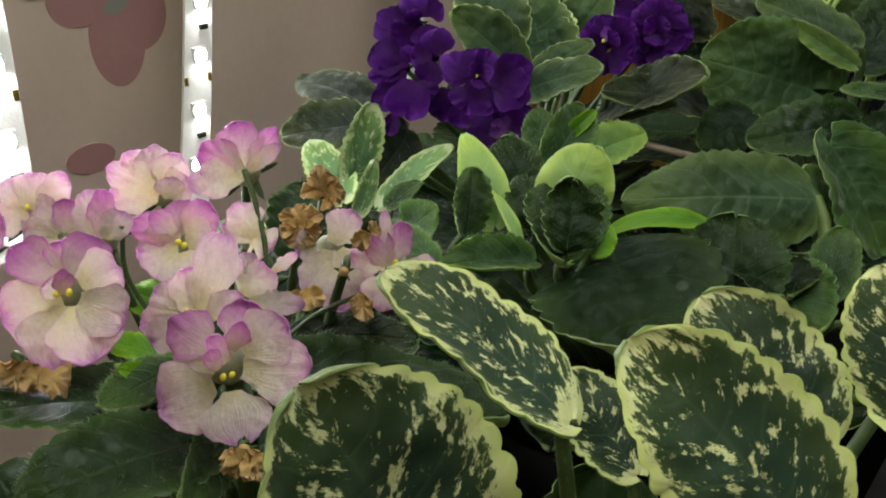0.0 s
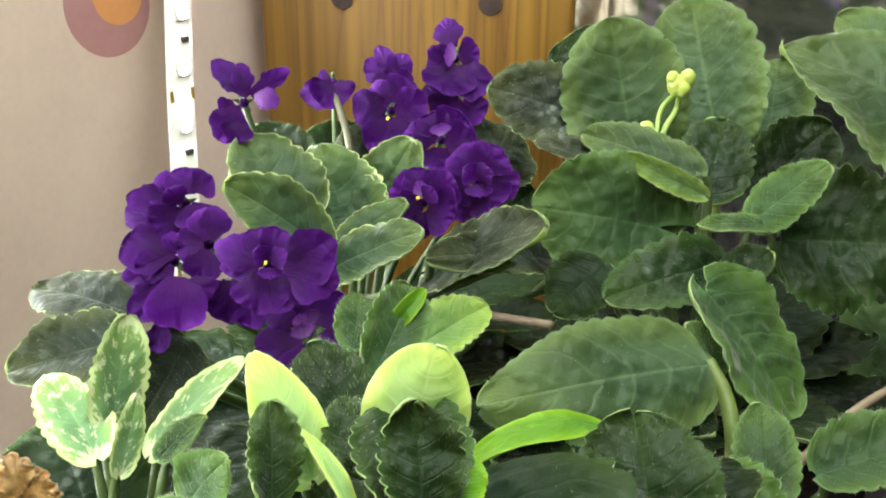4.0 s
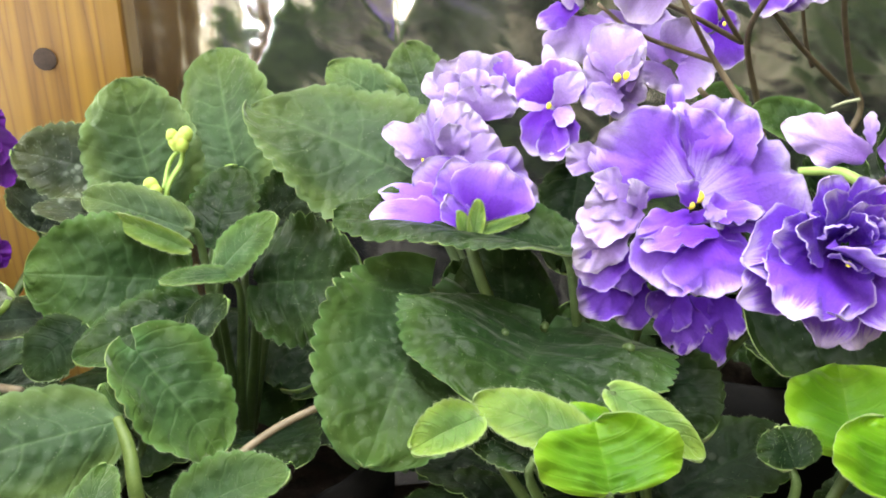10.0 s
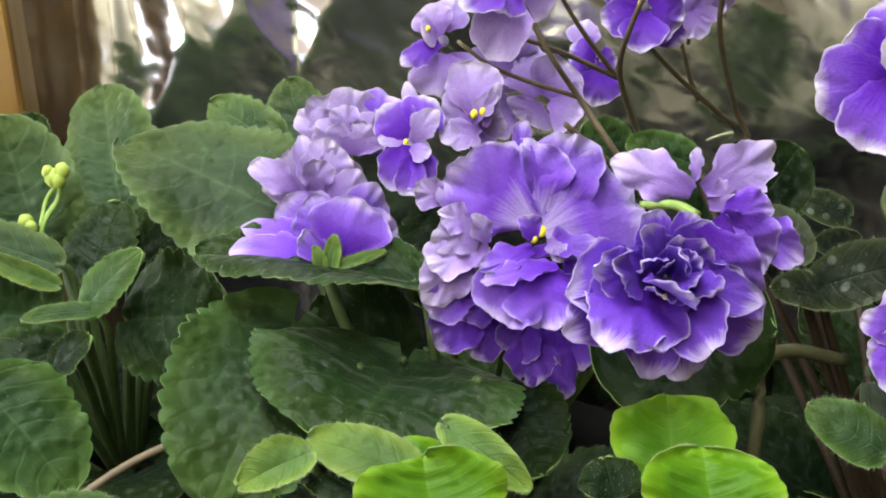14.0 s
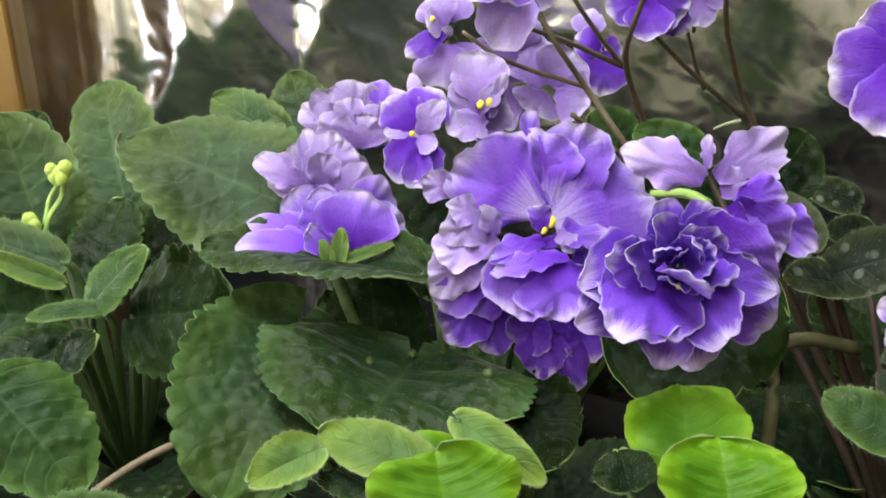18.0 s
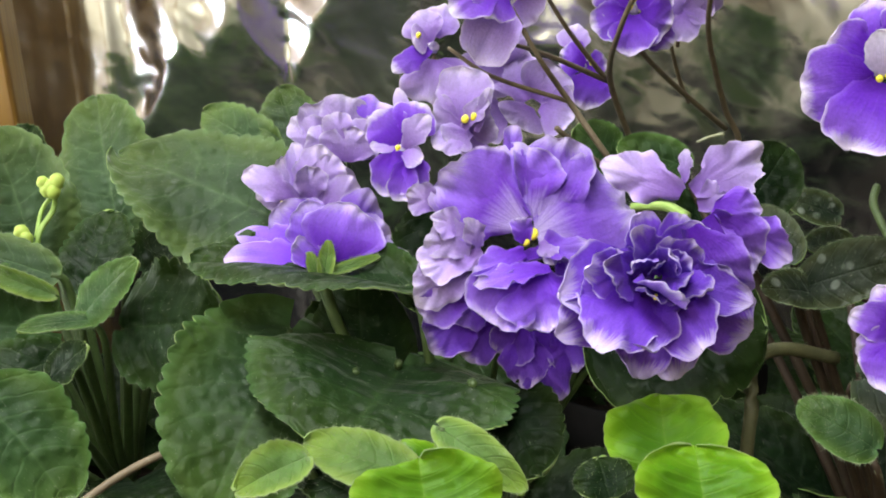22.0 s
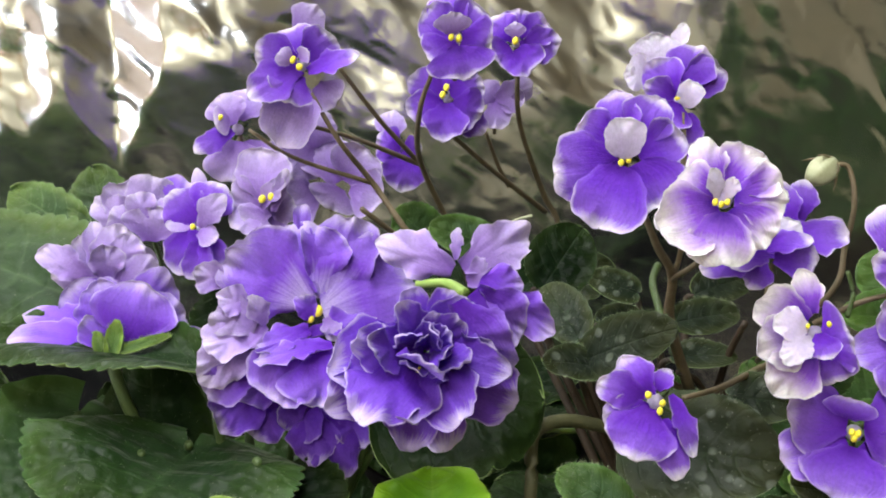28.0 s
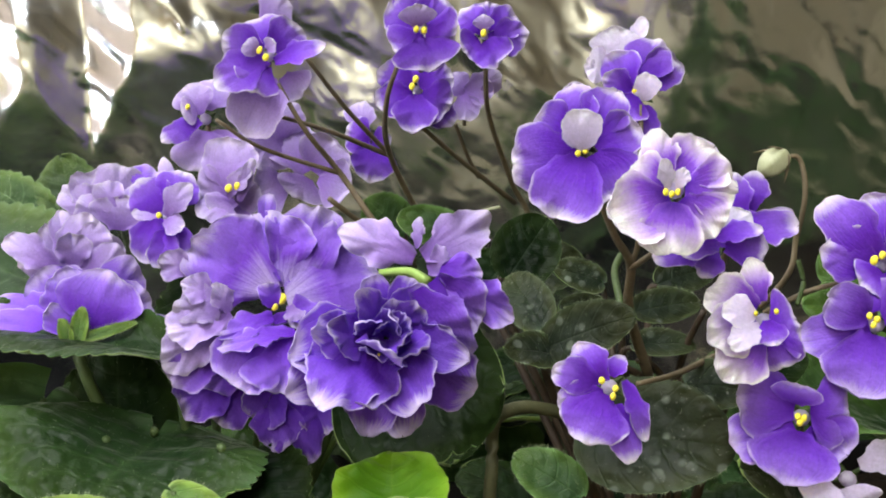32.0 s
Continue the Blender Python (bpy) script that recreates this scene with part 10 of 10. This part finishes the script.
anther(b, (-0.0311, 0.0918, 0.2342), 0.0005)
anther(b, (-0.0303, 0.0917, 0.2342), 0.0005)
stalk(p_pink, [(-0.0327, 0.0976, 0.2294), (-0.0340, 0.1015, 0.2266), (-0.0359, 0.1163, 0.1861), (-0.0325, 0.1156, 0.1450)], 0.0006, 0.0011, STALK_GREEN, "pedicel")
b = bloom(p_pink, (-0.0337, 0.1371, 0.2312), (0.21, -0.87, 0.44), 0.0034, BUD_PALE)
petal_at(b, (-0.0334, 0.1345, 0.2326), (-0.0408, 0.1359, 0.2350), (0.00, -0.85, 0.52), 0.0074, "pinkd", 0.035)
petal_at(b, (-0.0334, 0.1345, 0.2326), (-0.0352, 0.1403, 0.2385), (0.15, -0.68, 0.72), 0.0076, "pinkd", 0.035)
petal_at(b, (-0.0325, 0.1345, 0.2327), (-0.0284, 0.1391, 0.2383), (0.25, -0.83, 0.49), 0.0043, "pinkd", 0.035)
petal_at(b, (-0.0333, 0.1340, 0.2319), (-0.0418, 0.1331, 0.2304), (-0.01, -0.82, 0.57), 0.0064, "pink", 0.035)
petal_at(b, (-0.0325, 0.1345, 0.2327), (-0.0276, 0.1369, 0.2366), (0.14, -0.92, 0.38), 0.0027, "pink", 0.035)
stalk(p_pink, [(-0.0339, 0.1380, 0.2307), (-0.0349, 0.1423, 0.2285), (-0.0359, 0.1377, 0.1884), (-0.0325, 0.1156, 0.1450)], 0.0006, 0.0011, STALK_GREEN, "pedicel")
b = bloom(p_pink, (-0.0481, 0.1368, 0.2268), (0.30, -0.84, 0.45), 0.0034, BUD_PALE)
petal_at(b, (-0.0477, 0.1340, 0.2279), (-0.0562, 0.1359, 0.2311), (0.03, -0.82, 0.58), 0.0065, "pink", 0.035)
petal_at(b, (-0.0477, 0.1345, 0.2287), (-0.0533, 0.1373, 0.2335), (0.13, -0.78, 0.62), 0.0065, "pink", 0.035)
petal_at(b, (-0.0478, 0.1350, 0.2295), (-0.0496, 0.1380, 0.2346), (0.26, -0.78, 0.56), 0.0065, "pink", 0.035)
petal_at(b, (-0.0468, 0.1345, 0.2288), (-0.0450, 0.1374, 0.2335), (0.28, -0.87, 0.41), 0.0065, "pink", 0.035)
petal_at(b, (-0.0468, 0.1340, 0.2280), (-0.0426, 0.1352, 0.2299), (0.09, -0.93, 0.37), 0.0065, "pink", 0.035)
petal_at(b, (-0.0477, 0.1335, 0.2271), (-0.0559, 0.1338, 0.2276), (-0.00, -0.87, 0.50), 0.0065, "pink", 0.035)
petal_at(b, (-0.0452, 0.1318, 0.2282), (-0.0450, 0.1327, 0.2316), (0.53, -0.83, 0.19), 0.0052, "pink", 0.035)
stalk(p_pink, [(-0.0484, 0.1377, 0.2263), (-0.0499, 0.1419, 0.2241), (-0.0441, 0.1371, 0.1860), (-0.0325, 0.1156, 0.1450)], 0.0006, 0.0011, STALK_GREEN, "pedicel")
b = bloom(p_pink, (-0.0644, 0.1240, 0.2287), (0.41, -0.79, 0.45), 0.0034, BUD_PALE)
petal_at(b, (-0.0637, 0.1216, 0.2306), (-0.0669, 0.1241, 0.2347), (0.29, -0.71, 0.65), 0.0060, "pink", 0.035)
petal_at(b, (-0.0632, 0.1216, 0.2306), (-0.0631, 0.1246, 0.2356), (0.41, -0.79, 0.46), 0.0060, "pink", 0.035)
petal_at(b, (-0.0619, 0.1216, 0.2306), (-0.0583, 0.1246, 0.2355), (0.30, -0.90, 0.31), 0.0045, "pink", 0.035)
petal_at(b, (-0.0636, 0.1212, 0.2298), (-0.0686, 0.1207, 0.2290), (0.02, -0.90, 0.43), 0.0060, "pink", 0.035)
petal_at(b, (-0.0627, 0.1210, 0.2296), (-0.0588, 0.1218, 0.2309), (0.07, -0.93, 0.37), 0.0060, "pink", 0.035)
anther(b, (-0.0623, 0.1187, 0.2326), 0.0005)
stalk(p_pink, [(-0.0648, 0.1248, 0.2283), (-0.0669, 0.1287, 0.2260), (-0.0538, 0.1301, 0.1870), (-0.0325, 0.1156, 0.1450)], 0.0006, 0.0011, STALK_GREEN, "pedicel")
b = bloom(p_pink, (-0.0596, 0.1225, 0.2262), (0.38, -0.79, 0.48), 0.0034, BUD_PALE)
petal_at(b, (-0.0592, 0.1199, 0.2278), (-0.0643, 0.1213, 0.2301), (0.09, -0.75, 0.65), 0.0060, "pink", 0.035)
petal_at(b, (-0.0583, 0.1200, 0.2278), (-0.0605, 0.1229, 0.2328), (0.34, -0.73, 0.59), 0.0060, "pink", 0.035)
petal_at(b, (-0.0574, 0.1200, 0.2278), (-0.0577, 0.1226, 0.2323), (0.38, -0.78, 0.49), 0.0049, "pinkd", 0.035)
petal_at(b, (-0.0574, 0.1198, 0.2276), (-0.0540, 0.1206, 0.2289), (0.06, -0.92, 0.38), 0.0045, "pink", 0.035)
petal_at(b, (-0.0592, 0.1198, 0.2276), (-0.0634, 0.1190, 0.2263), (0.05, -0.92, 0.40), 0.0073, "pink", 0.035)
stalk(p_pink, [(-0.0599, 0.1233, 0.2257), (-0.0619, 0.1272, 0.2233), (-0.0510, 0.1293, 0.1854), (-0.0325, 0.1156, 0.1450)], 0.0006, 0.0011, STALK_GREEN, "pedicel")
b = bloom(p_pink, (-0.0533, 0.1222, 0.2258), (0.35, -0.80, 0.49), 0.0034, BUD_PALE)
petal_at(b, (-0.0527, 0.1197, 0.2273), (-0.0555, 0.1233, 0.2334), (0.31, -0.75, 0.59), 0.0049, "pink", 0.035)
petal_at(b, (-0.0522, 0.1197, 0.2273), (-0.0526, 0.1234, 0.2336), (0.35, -0.80, 0.50), 0.0045, "pinkd", 0.035)
petal_at(b, (-0.0518, 0.1197, 0.2273), (-0.0488, 0.1218, 0.2309), (0.23, -0.91, 0.35), 0.0049, "pink", 0.035)
stalk(p_pink, [(-0.0537, 0.1230, 0.2253), (-0.0554, 0.1270, 0.2229), (-0.0475, 0.1293, 0.1851), (-0.0325, 0.1156, 0.1450)], 0.0006, 0.0011, STALK_GREEN, "pedicel")
b = bloom(p_pink, (-0.0316, 0.1314, 0.2217), (0.20, -0.84, 0.50), 0.0034, BUD_PALE)
petal_at(b, (-0.0310, 0.1288, 0.2232), (-0.0342, 0.1317, 0.2280), (0.15, -0.80, 0.58), 0.0064, "pink", 0.035)
petal_at(b, (-0.0310, 0.1288, 0.2232), (-0.0285, 0.1278, 0.2214), (0.08, -0.80, 0.59), 0.0074, "pink", 0.035)
petal_at(b, (-0.0310, 0.1288, 0.2232), (-0.0363, 0.1297, 0.2246), (0.02, -0.83, 0.56), 0.0043, "pink", 0.035)
stalk(p_pink, [(-0.0318, 0.1323, 0.2212), (-0.0328, 0.1365, 0.2187), (-0.0347, 0.1344, 0.1828), (-0.0325, 0.1156, 0.1450)], 0.0006, 0.0011, STALK_GREEN, "pedicel")
b = bloom(p_pink, (-0.0275, 0.1106, 0.2257), (0.20, -0.81, 0.55), 0.0034, BUD_PALE)
petal_at(b, (-0.0281, 0.1075, 0.2265), (-0.0247, 0.1097, 0.2302), (0.11, -0.89, 0.44), 0.0064, "pink", 0.035)
petal_at(b, (-0.0272, 0.1071, 0.2258), (-0.0195, 0.1069, 0.2255), (0.01, -0.70, 0.71), 0.0037, "pink", 0.035)
petal_at(b, (-0.0281, 0.1083, 0.2279), (-0.0275, 0.1106, 0.2316), (0.20, -0.85, 0.48), 0.0046, "pink", 0.035)
petal_at(b, (-0.0242, 0.1093, 0.2294), (-0.0208, 0.1107, 0.2318), (0.06, -0.89, 0.45), 0.0019, "pink", 0.035)
stalk(p_pink, [(-0.0277, 0.1114, 0.2252), (-0.0287, 0.1154, 0.2225), (-0.0326, 0.1236, 0.1843), (-0.0325, 0.1156, 0.1450)], 0.0006, 0.0011, STALK_GREEN, "pedicel")
b = bloom(p_pink, (-0.0189, 0.1308, 0.2206), (0.12, -0.85, 0.52), 0.0034, BUD_PALE)
petal_at(b, (-0.0189, 0.1282, 0.2221), (-0.0201, 0.1242, 0.2154), (0.12, -0.86, 0.49), 0.0086, "pink", 0.035)
petal_at(b, (-0.0180, 0.1287, 0.2230), (-0.0151, 0.1315, 0.2277), (0.09, -0.88, 0.47), 0.0064, "pink", 0.035)
petal_at(b, (-0.0170, 0.1283, 0.2222), (-0.0125, 0.1253, 0.2173), (0.07, -0.83, 0.56), 0.0074, "pink", 0.035)
petal_at(b, (-0.0178, 0.1273, 0.2206), (-0.0163, 0.1232, 0.2138), (0.12, -0.84, 0.53), 0.0086, "pink", 0.035)
petal_at(b, (-0.0208, 0.1286, 0.2228), (-0.0241, 0.1282, 0.2221), (0.01, -0.88, 0.48), 0.0053, "pink", 0.035)
stalk(p_pink, [(-0.0190, 0.1316, 0.2201), (-0.0196, 0.1359, 0.2175), (-0.0273, 0.1342, 0.1821), (-0.0325, 0.1156, 0.1450)], 0.0006, 0.0011, STALK_GREEN, "pedicel")
b = bloom(p_pink, (-0.0078, 0.1195, 0.2251), (0.06, -0.85, 0.53), 0.0034, BUD_PALE)
petal_at(b, (-0.0079, 0.1169, 0.2266), (-0.0109, 0.1193, 0.2307), (0.05, -0.84, 0.54), 0.0048, "pinkd", 0.035)
petal_at(b, (-0.0075, 0.1171, 0.2270), (-0.0062, 0.1203, 0.2323), (0.05, -0.86, 0.50), 0.0045, "pinkd", 0.035)
petal_at(b, (-0.0079, 0.1169, 0.2266), (-0.0138, 0.1178, 0.2281), (0.01, -0.84, 0.54), 0.0048, "pink", 0.035)
petal_at(b, (-0.0070, 0.1167, 0.2263), (-0.0001, 0.1157, 0.2245), (0.01, -0.84, 0.54), 0.0068, "pink", 0.035)
petal_at(b, (-0.0078, 0.1164, 0.2258), (-0.0094, 0.1135, 0.2209), (0.05, -0.86, 0.50), 0.0068, "pink", 0.035)
petal_at(b, (-0.0080, 0.1177, 0.2280), (-0.0091, 0.1211, 0.2337), (0.06, -0.85, 0.52), 0.0020, "pink", 0.035)
anther(b, (-0.0069, 0.1142, 0.2290), 0.0005)
stalk(p_pink, [(-0.0079, 0.1204, 0.2246), (-0.0082, 0.1246, 0.2219), (-0.0209, 0.1285, 0.1842), (-0.0325, 0.1156, 0.1450)], 0.0006, 0.0011, STALK_GREEN, "pedicel")
b = bloom(p_pink, (-0.0677, 0.1094, 0.2290), (0.48, -0.74, 0.47), 0.0034, BUD_PALE)
petal_at(b, (-0.0662, 0.1072, 0.2310), (-0.0709, 0.1088, 0.2350), (0.32, -0.70, 0.64), 0.0047, "pinkd", 0.035)
petal_at(b, (-0.0663, 0.1073, 0.2311), (-0.0676, 0.1099, 0.2363), (0.48, -0.73, 0.49), 0.0049, "pinkd", 0.035)
petal_at(b, (-0.0657, 0.1073, 0.2310), (-0.0619, 0.1102, 0.2358), (0.34, -0.90, 0.29), 0.0047, "pinkd", 0.035)
petal_at(b, (-0.0668, 0.1068, 0.2303), (-0.0722, 0.1048, 0.2276), (0.18, -0.92, 0.34), 0.0067, "pink", 0.035)
petal_at(b, (-0.0665, 0.1064, 0.2296), (-0.0658, 0.1020, 0.2253), (0.47, -0.57, 0.68), 0.0061, "pink", 0.035)
petal_at(b, (-0.0652, 0.1070, 0.2304), (-0.0619, 0.1075, 0.2307), (0.09, -0.87, 0.48), 0.0044, "pink", 0.035)
stalk(p_pink, [(-0.0682, 0.1101, 0.2286), (-0.0706, 0.1138, 0.2262), (-0.0563, 0.1221, 0.1869), (-0.0325, 0.1156, 0.1450)], 0.0006, 0.0011, STALK_GREEN, "pedicel")
b = bloom(p_pink, (-0.0231, 0.1533, 0.2193), (0.13, -0.88, 0.46), 0.0010, PETAL["wilted"])
petal_at(b, (-0.0230, 0.1508, 0.2209), (-0.0242, 0.1532, 0.2249), (0.11, -0.84, 0.54), 0.0044, "wilted", 0.16)
petal_at(b, (-0.0224, 0.1508, 0.2209), (-0.0199, 0.1519, 0.2228), (-0.03, -0.84, 0.54), 0.0050, "wilted", 0.16)
petal_at(b, (-0.0229, 0.1505, 0.2204), (-0.0262, 0.1515, 0.2221), (0.19, -0.64, 0.75), 0.0050, "wilted", 0.16)
petal_at(b, (-0.0219, 0.1505, 0.2205), (-0.0187, 0.1506, 0.2206), (-0.01, -0.79, 0.61), 0.0044, "wilted", 0.16)
petal_at(b, (-0.0224, 0.1502, 0.2200), (-0.0207, 0.1495, 0.2187), (0.26, -0.64, 0.72), 0.0044, "wilted", 0.16)
petal_at(b, (-0.0235, 0.1510, 0.2213), (-0.0221, 0.1529, 0.2245), (-0.19, -0.81, 0.56), 0.0039, "wilted", 0.16)
stalk(p_pink, [(-0.0232, 0.1542, 0.2188), (-0.0239, 0.1586, 0.2165), (-0.0295, 0.1458, 0.1821), (-0.0325, 0.1156, 0.1450)], 0.0006, 0.0011, STALK_GREEN, "pedicel")
b = bloom(p_pink, (-0.0241, 0.1324, 0.2234), (0.16, -0.85, 0.49), 0.0010, PETAL["wilted"])
petal_at(b, (-0.0237, 0.1301, 0.2253), (-0.0248, 0.1317, 0.2280), (0.13, -0.83, 0.55), 0.0058, "wilted", 0.16)
petal_at(b, (-0.0232, 0.1301, 0.2253), (-0.0210, 0.1316, 0.2278), (-0.17, -0.77, 0.61), 0.0049, "wilted", 0.16)
petal_at(b, (-0.0241, 0.1298, 0.2248), (-0.0265, 0.1302, 0.2255), (0.07, -0.74, 0.67), 0.0044, "wilted", 0.16)
petal_at(b, (-0.0236, 0.1296, 0.2245), (-0.0230, 0.1282, 0.2221), (-0.02, -0.86, 0.51), 0.0053, "wilted", 0.16)
petal_at(b, (-0.0227, 0.1299, 0.2249), (-0.0204, 0.1302, 0.2254), (0.01, -0.88, 0.47), 0.0039, "wilted", 0.16)
petal_at(b, (-0.0246, 0.1296, 0.2244), (-0.0254, 0.1286, 0.2228), (0.14, -0.88, 0.45), 0.0039, "wilted", 0.16)
stalk(p_pink, [(-0.0243, 0.1333, 0.2229), (-0.0251, 0.1376, 0.2204), (-0.0303, 0.1351, 0.1837), (-0.0325, 0.1156, 0.1450)], 0.0006, 0.0011, STALK_GREEN, "pedicel")
b = bloom(p_pink, (-0.0560, 0.0977, 0.2198), (0.40, -0.71, 0.58), 0.0010, PETAL["wilted"])
petal_at(b, (-0.0552, 0.0956, 0.2221), (-0.0558, 0.0936, 0.2189), (0.39, -0.82, 0.42), 0.0047, "wilted", 0.16)
petal_at(b, (-0.0544, 0.0952, 0.2215), (-0.0528, 0.0937, 0.2190), (0.50, -0.56, 0.66), 0.0047, "wilted", 0.16)
petal_at(b, (-0.0560, 0.0956, 0.2221), (-0.0577, 0.0940, 0.2195), (0.41, -0.87, 0.25), 0.0047, "wilted", 0.16)
petal_at(b, (-0.0529, 0.0949, 0.2210), (-0.0490, 0.0940, 0.2195), (0.25, -0.39, 0.89), 0.0047, "wilted", 0.16)
stalk(p_pink, [(-0.0564, 0.0984, 0.2192), (-0.0584, 0.1019, 0.2163), (-0.0495, 0.1158, 0.1808), (-0.0325, 0.1156, 0.1450)], 0.0006, 0.0011, STALK_GREEN, "pedicel")
b = bloom(p_pink, (-0.0213, 0.0762, 0.2267), (0.20, -0.71, 0.68), 0.0010, PETAL["wilted"])
petal_at(b, (-0.0207, 0.0741, 0.2290), (-0.0212, 0.0723, 0.2261), (0.17, -0.86, 0.49), 0.0039, "wilted", 0.16)
petal_at(b, (-0.0201, 0.0739, 0.2288), (-0.0187, 0.0725, 0.2264), (0.39, -0.67, 0.63), 0.0039, "wilted", 0.16)
petal_at(b, (-0.0210, 0.0739, 0.2287), (-0.0225, 0.0729, 0.2271), (0.02, -0.87, 0.50), 0.0032, "wilted", 0.16)
stalk(p_pink, [(-0.0215, 0.0769, 0.2260), (-0.0224, 0.0804, 0.2226), (-0.0294, 0.1051, 0.1830), (-0.0325, 0.1156, 0.1450)], 0.0006, 0.0011, STALK_GREEN, "pedicel")
b = bloom(p_pink, (-0.0148, 0.1163, 0.2256), (0.11, -0.84, 0.54), 0.0010, PETAL["wilted"])
petal_at(b, (-0.0117, 0.1122, 0.2246), (-0.0110, 0.1101, 0.2210), (0.09, -0.85, 0.52), 0.0031, "wilted", 0.16)
petal_at(b, (-0.0121, 0.1122, 0.2245), (-0.0124, 0.1109, 0.2224), (0.25, -0.85, 0.47), 0.0022, "wilted", 0.16)
petal_at(b, (-0.0200, 0.1124, 0.2249), (-0.0182, 0.1109, 0.2225), (0.27, -0.72, 0.63), 0.0044, "wilted", 0.16)
petal_at(b, (-0.0208, 0.1122, 0.2245), (-0.0220, 0.1108, 0.2223), (0.11, -0.88, 0.47), 0.0035, "wilted", 0.16)
petal_at(b, (-0.0113, 0.1169, 0.2324), (-0.0128, 0.1156, 0.2302), (-0.08, -0.83, 0.55), 0.0031, "wilted", 0.16)
petal_at(b, (-0.0109, 0.1169, 0.2325), (-0.0097, 0.1174, 0.2332), (0.04, -0.88, 0.47), 0.0026, "wilted", 0.16)
stalk(p_pink, [(-0.0149, 0.1172, 0.2251), (-0.0154, 0.1213, 0.2224), (-0.0250, 0.1268, 0.1843), (-0.0325, 0.1156, 0.1450)], 0.0006, 0.0011, STALK_GREEN, "pedicel")

CROWNS = [(p_pink, (-0.032, 0.116, 0.145), 9), (p_var, (0.032, 0.085, 0.145), 9), (p_pale, (-0.025, 0.213, 0.145), 9), (p_purple, (0.026, 0.285, 0.145), 9), (p_lime, (0.051, 0.204, 0.145), 9), (p_bud, (0.131, 0.273, 0.145), 9), (p_double, (0.207, 0.181, 0.145), 9), (p_front, (0.197, 0.129, 0.145), 9), (p_star, (0.314, 0.132, 0.145), 9), (p_back, (0.325, 0.259, 0.145), 9)]

# lower leaves added in the crowns of the plants; near-black stands for shade
rnd = random.Random(11)
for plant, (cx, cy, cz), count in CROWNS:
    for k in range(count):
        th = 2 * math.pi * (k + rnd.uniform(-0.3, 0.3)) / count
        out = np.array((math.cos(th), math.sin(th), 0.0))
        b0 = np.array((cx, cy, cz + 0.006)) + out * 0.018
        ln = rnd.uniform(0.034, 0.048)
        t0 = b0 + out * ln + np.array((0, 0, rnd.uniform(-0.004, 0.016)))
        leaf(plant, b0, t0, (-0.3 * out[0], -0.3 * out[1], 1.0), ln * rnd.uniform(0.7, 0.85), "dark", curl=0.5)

# a taller plant beside the star-flowered one
side_centre = np.array((0.455, 0.10, 0.15))
for k in range(18):
    th = 2 * math.pi * k * 0.381966
    out = np.array((math.cos(th), math.sin(th), 0.0))
    rise = 0.02 + 0.005 * k
    b0 = side_centre + out * 0.022 + np.array((0, 0, rise * 0.6))
    t0 = b0 + out * (0.055 - 0.0015 * k) + np.array((0, 0, rise * 0.5))
    leaf(p_side, b0, t0, (-0.6 * out[0], -0.6 * out[1], 1.0), 0.042, "green")

# leaves behind the blooms, before the foil, added to green its reflection
rnd = random.Random(5)
for k in range(26):
    u = 0.09 + 0.024 * k
    plant = p_bud if u < 0.13 else p_double if u < 0.22 else p_back if u < 0.36 else p_side
    b0 = np.array(FACE @ Vector((u + rnd.uniform(-0.01, 0.01), -0.075, 0.112 + rnd.uniform(0, 0.015))))
    t0 = np.array(FACE @ Vector((u + rnd.uniform(-0.025, 0.025), -0.018 - rnd.uniform(0, 0.012), 0.135 + rnd.uniform(0, 0.03))))
    leaf(plant, b0, t0, (-0.2, -0.3, 1.0), 0.046, rnd.choice(("green", "deep", "green")), curl=0.5)

# unseen low leaves of the outer plant over the shelf's end, for the foil's reflection
for k in range(22):
    th = 2.4 * k
    r = 0.03 + 0.005 * k
    b0 = np.array(FACE @ Vector((0.58 + r * math.cos(th), -0.16 + 0.75 * r * math.sin(th), 0.115)))
    t0 = np.array(FACE @ Vector((0.58 + (r + 0.05) * math.cos(th), -0.16 + 0.75 * (r + 0.05) * math.sin(th), 0.135)))
    leaf(p_side, b0, t0, (0.0, 0.0, 1.0), 0.046, rnd.choice(("green", "green", "deep")), curl=0.5)
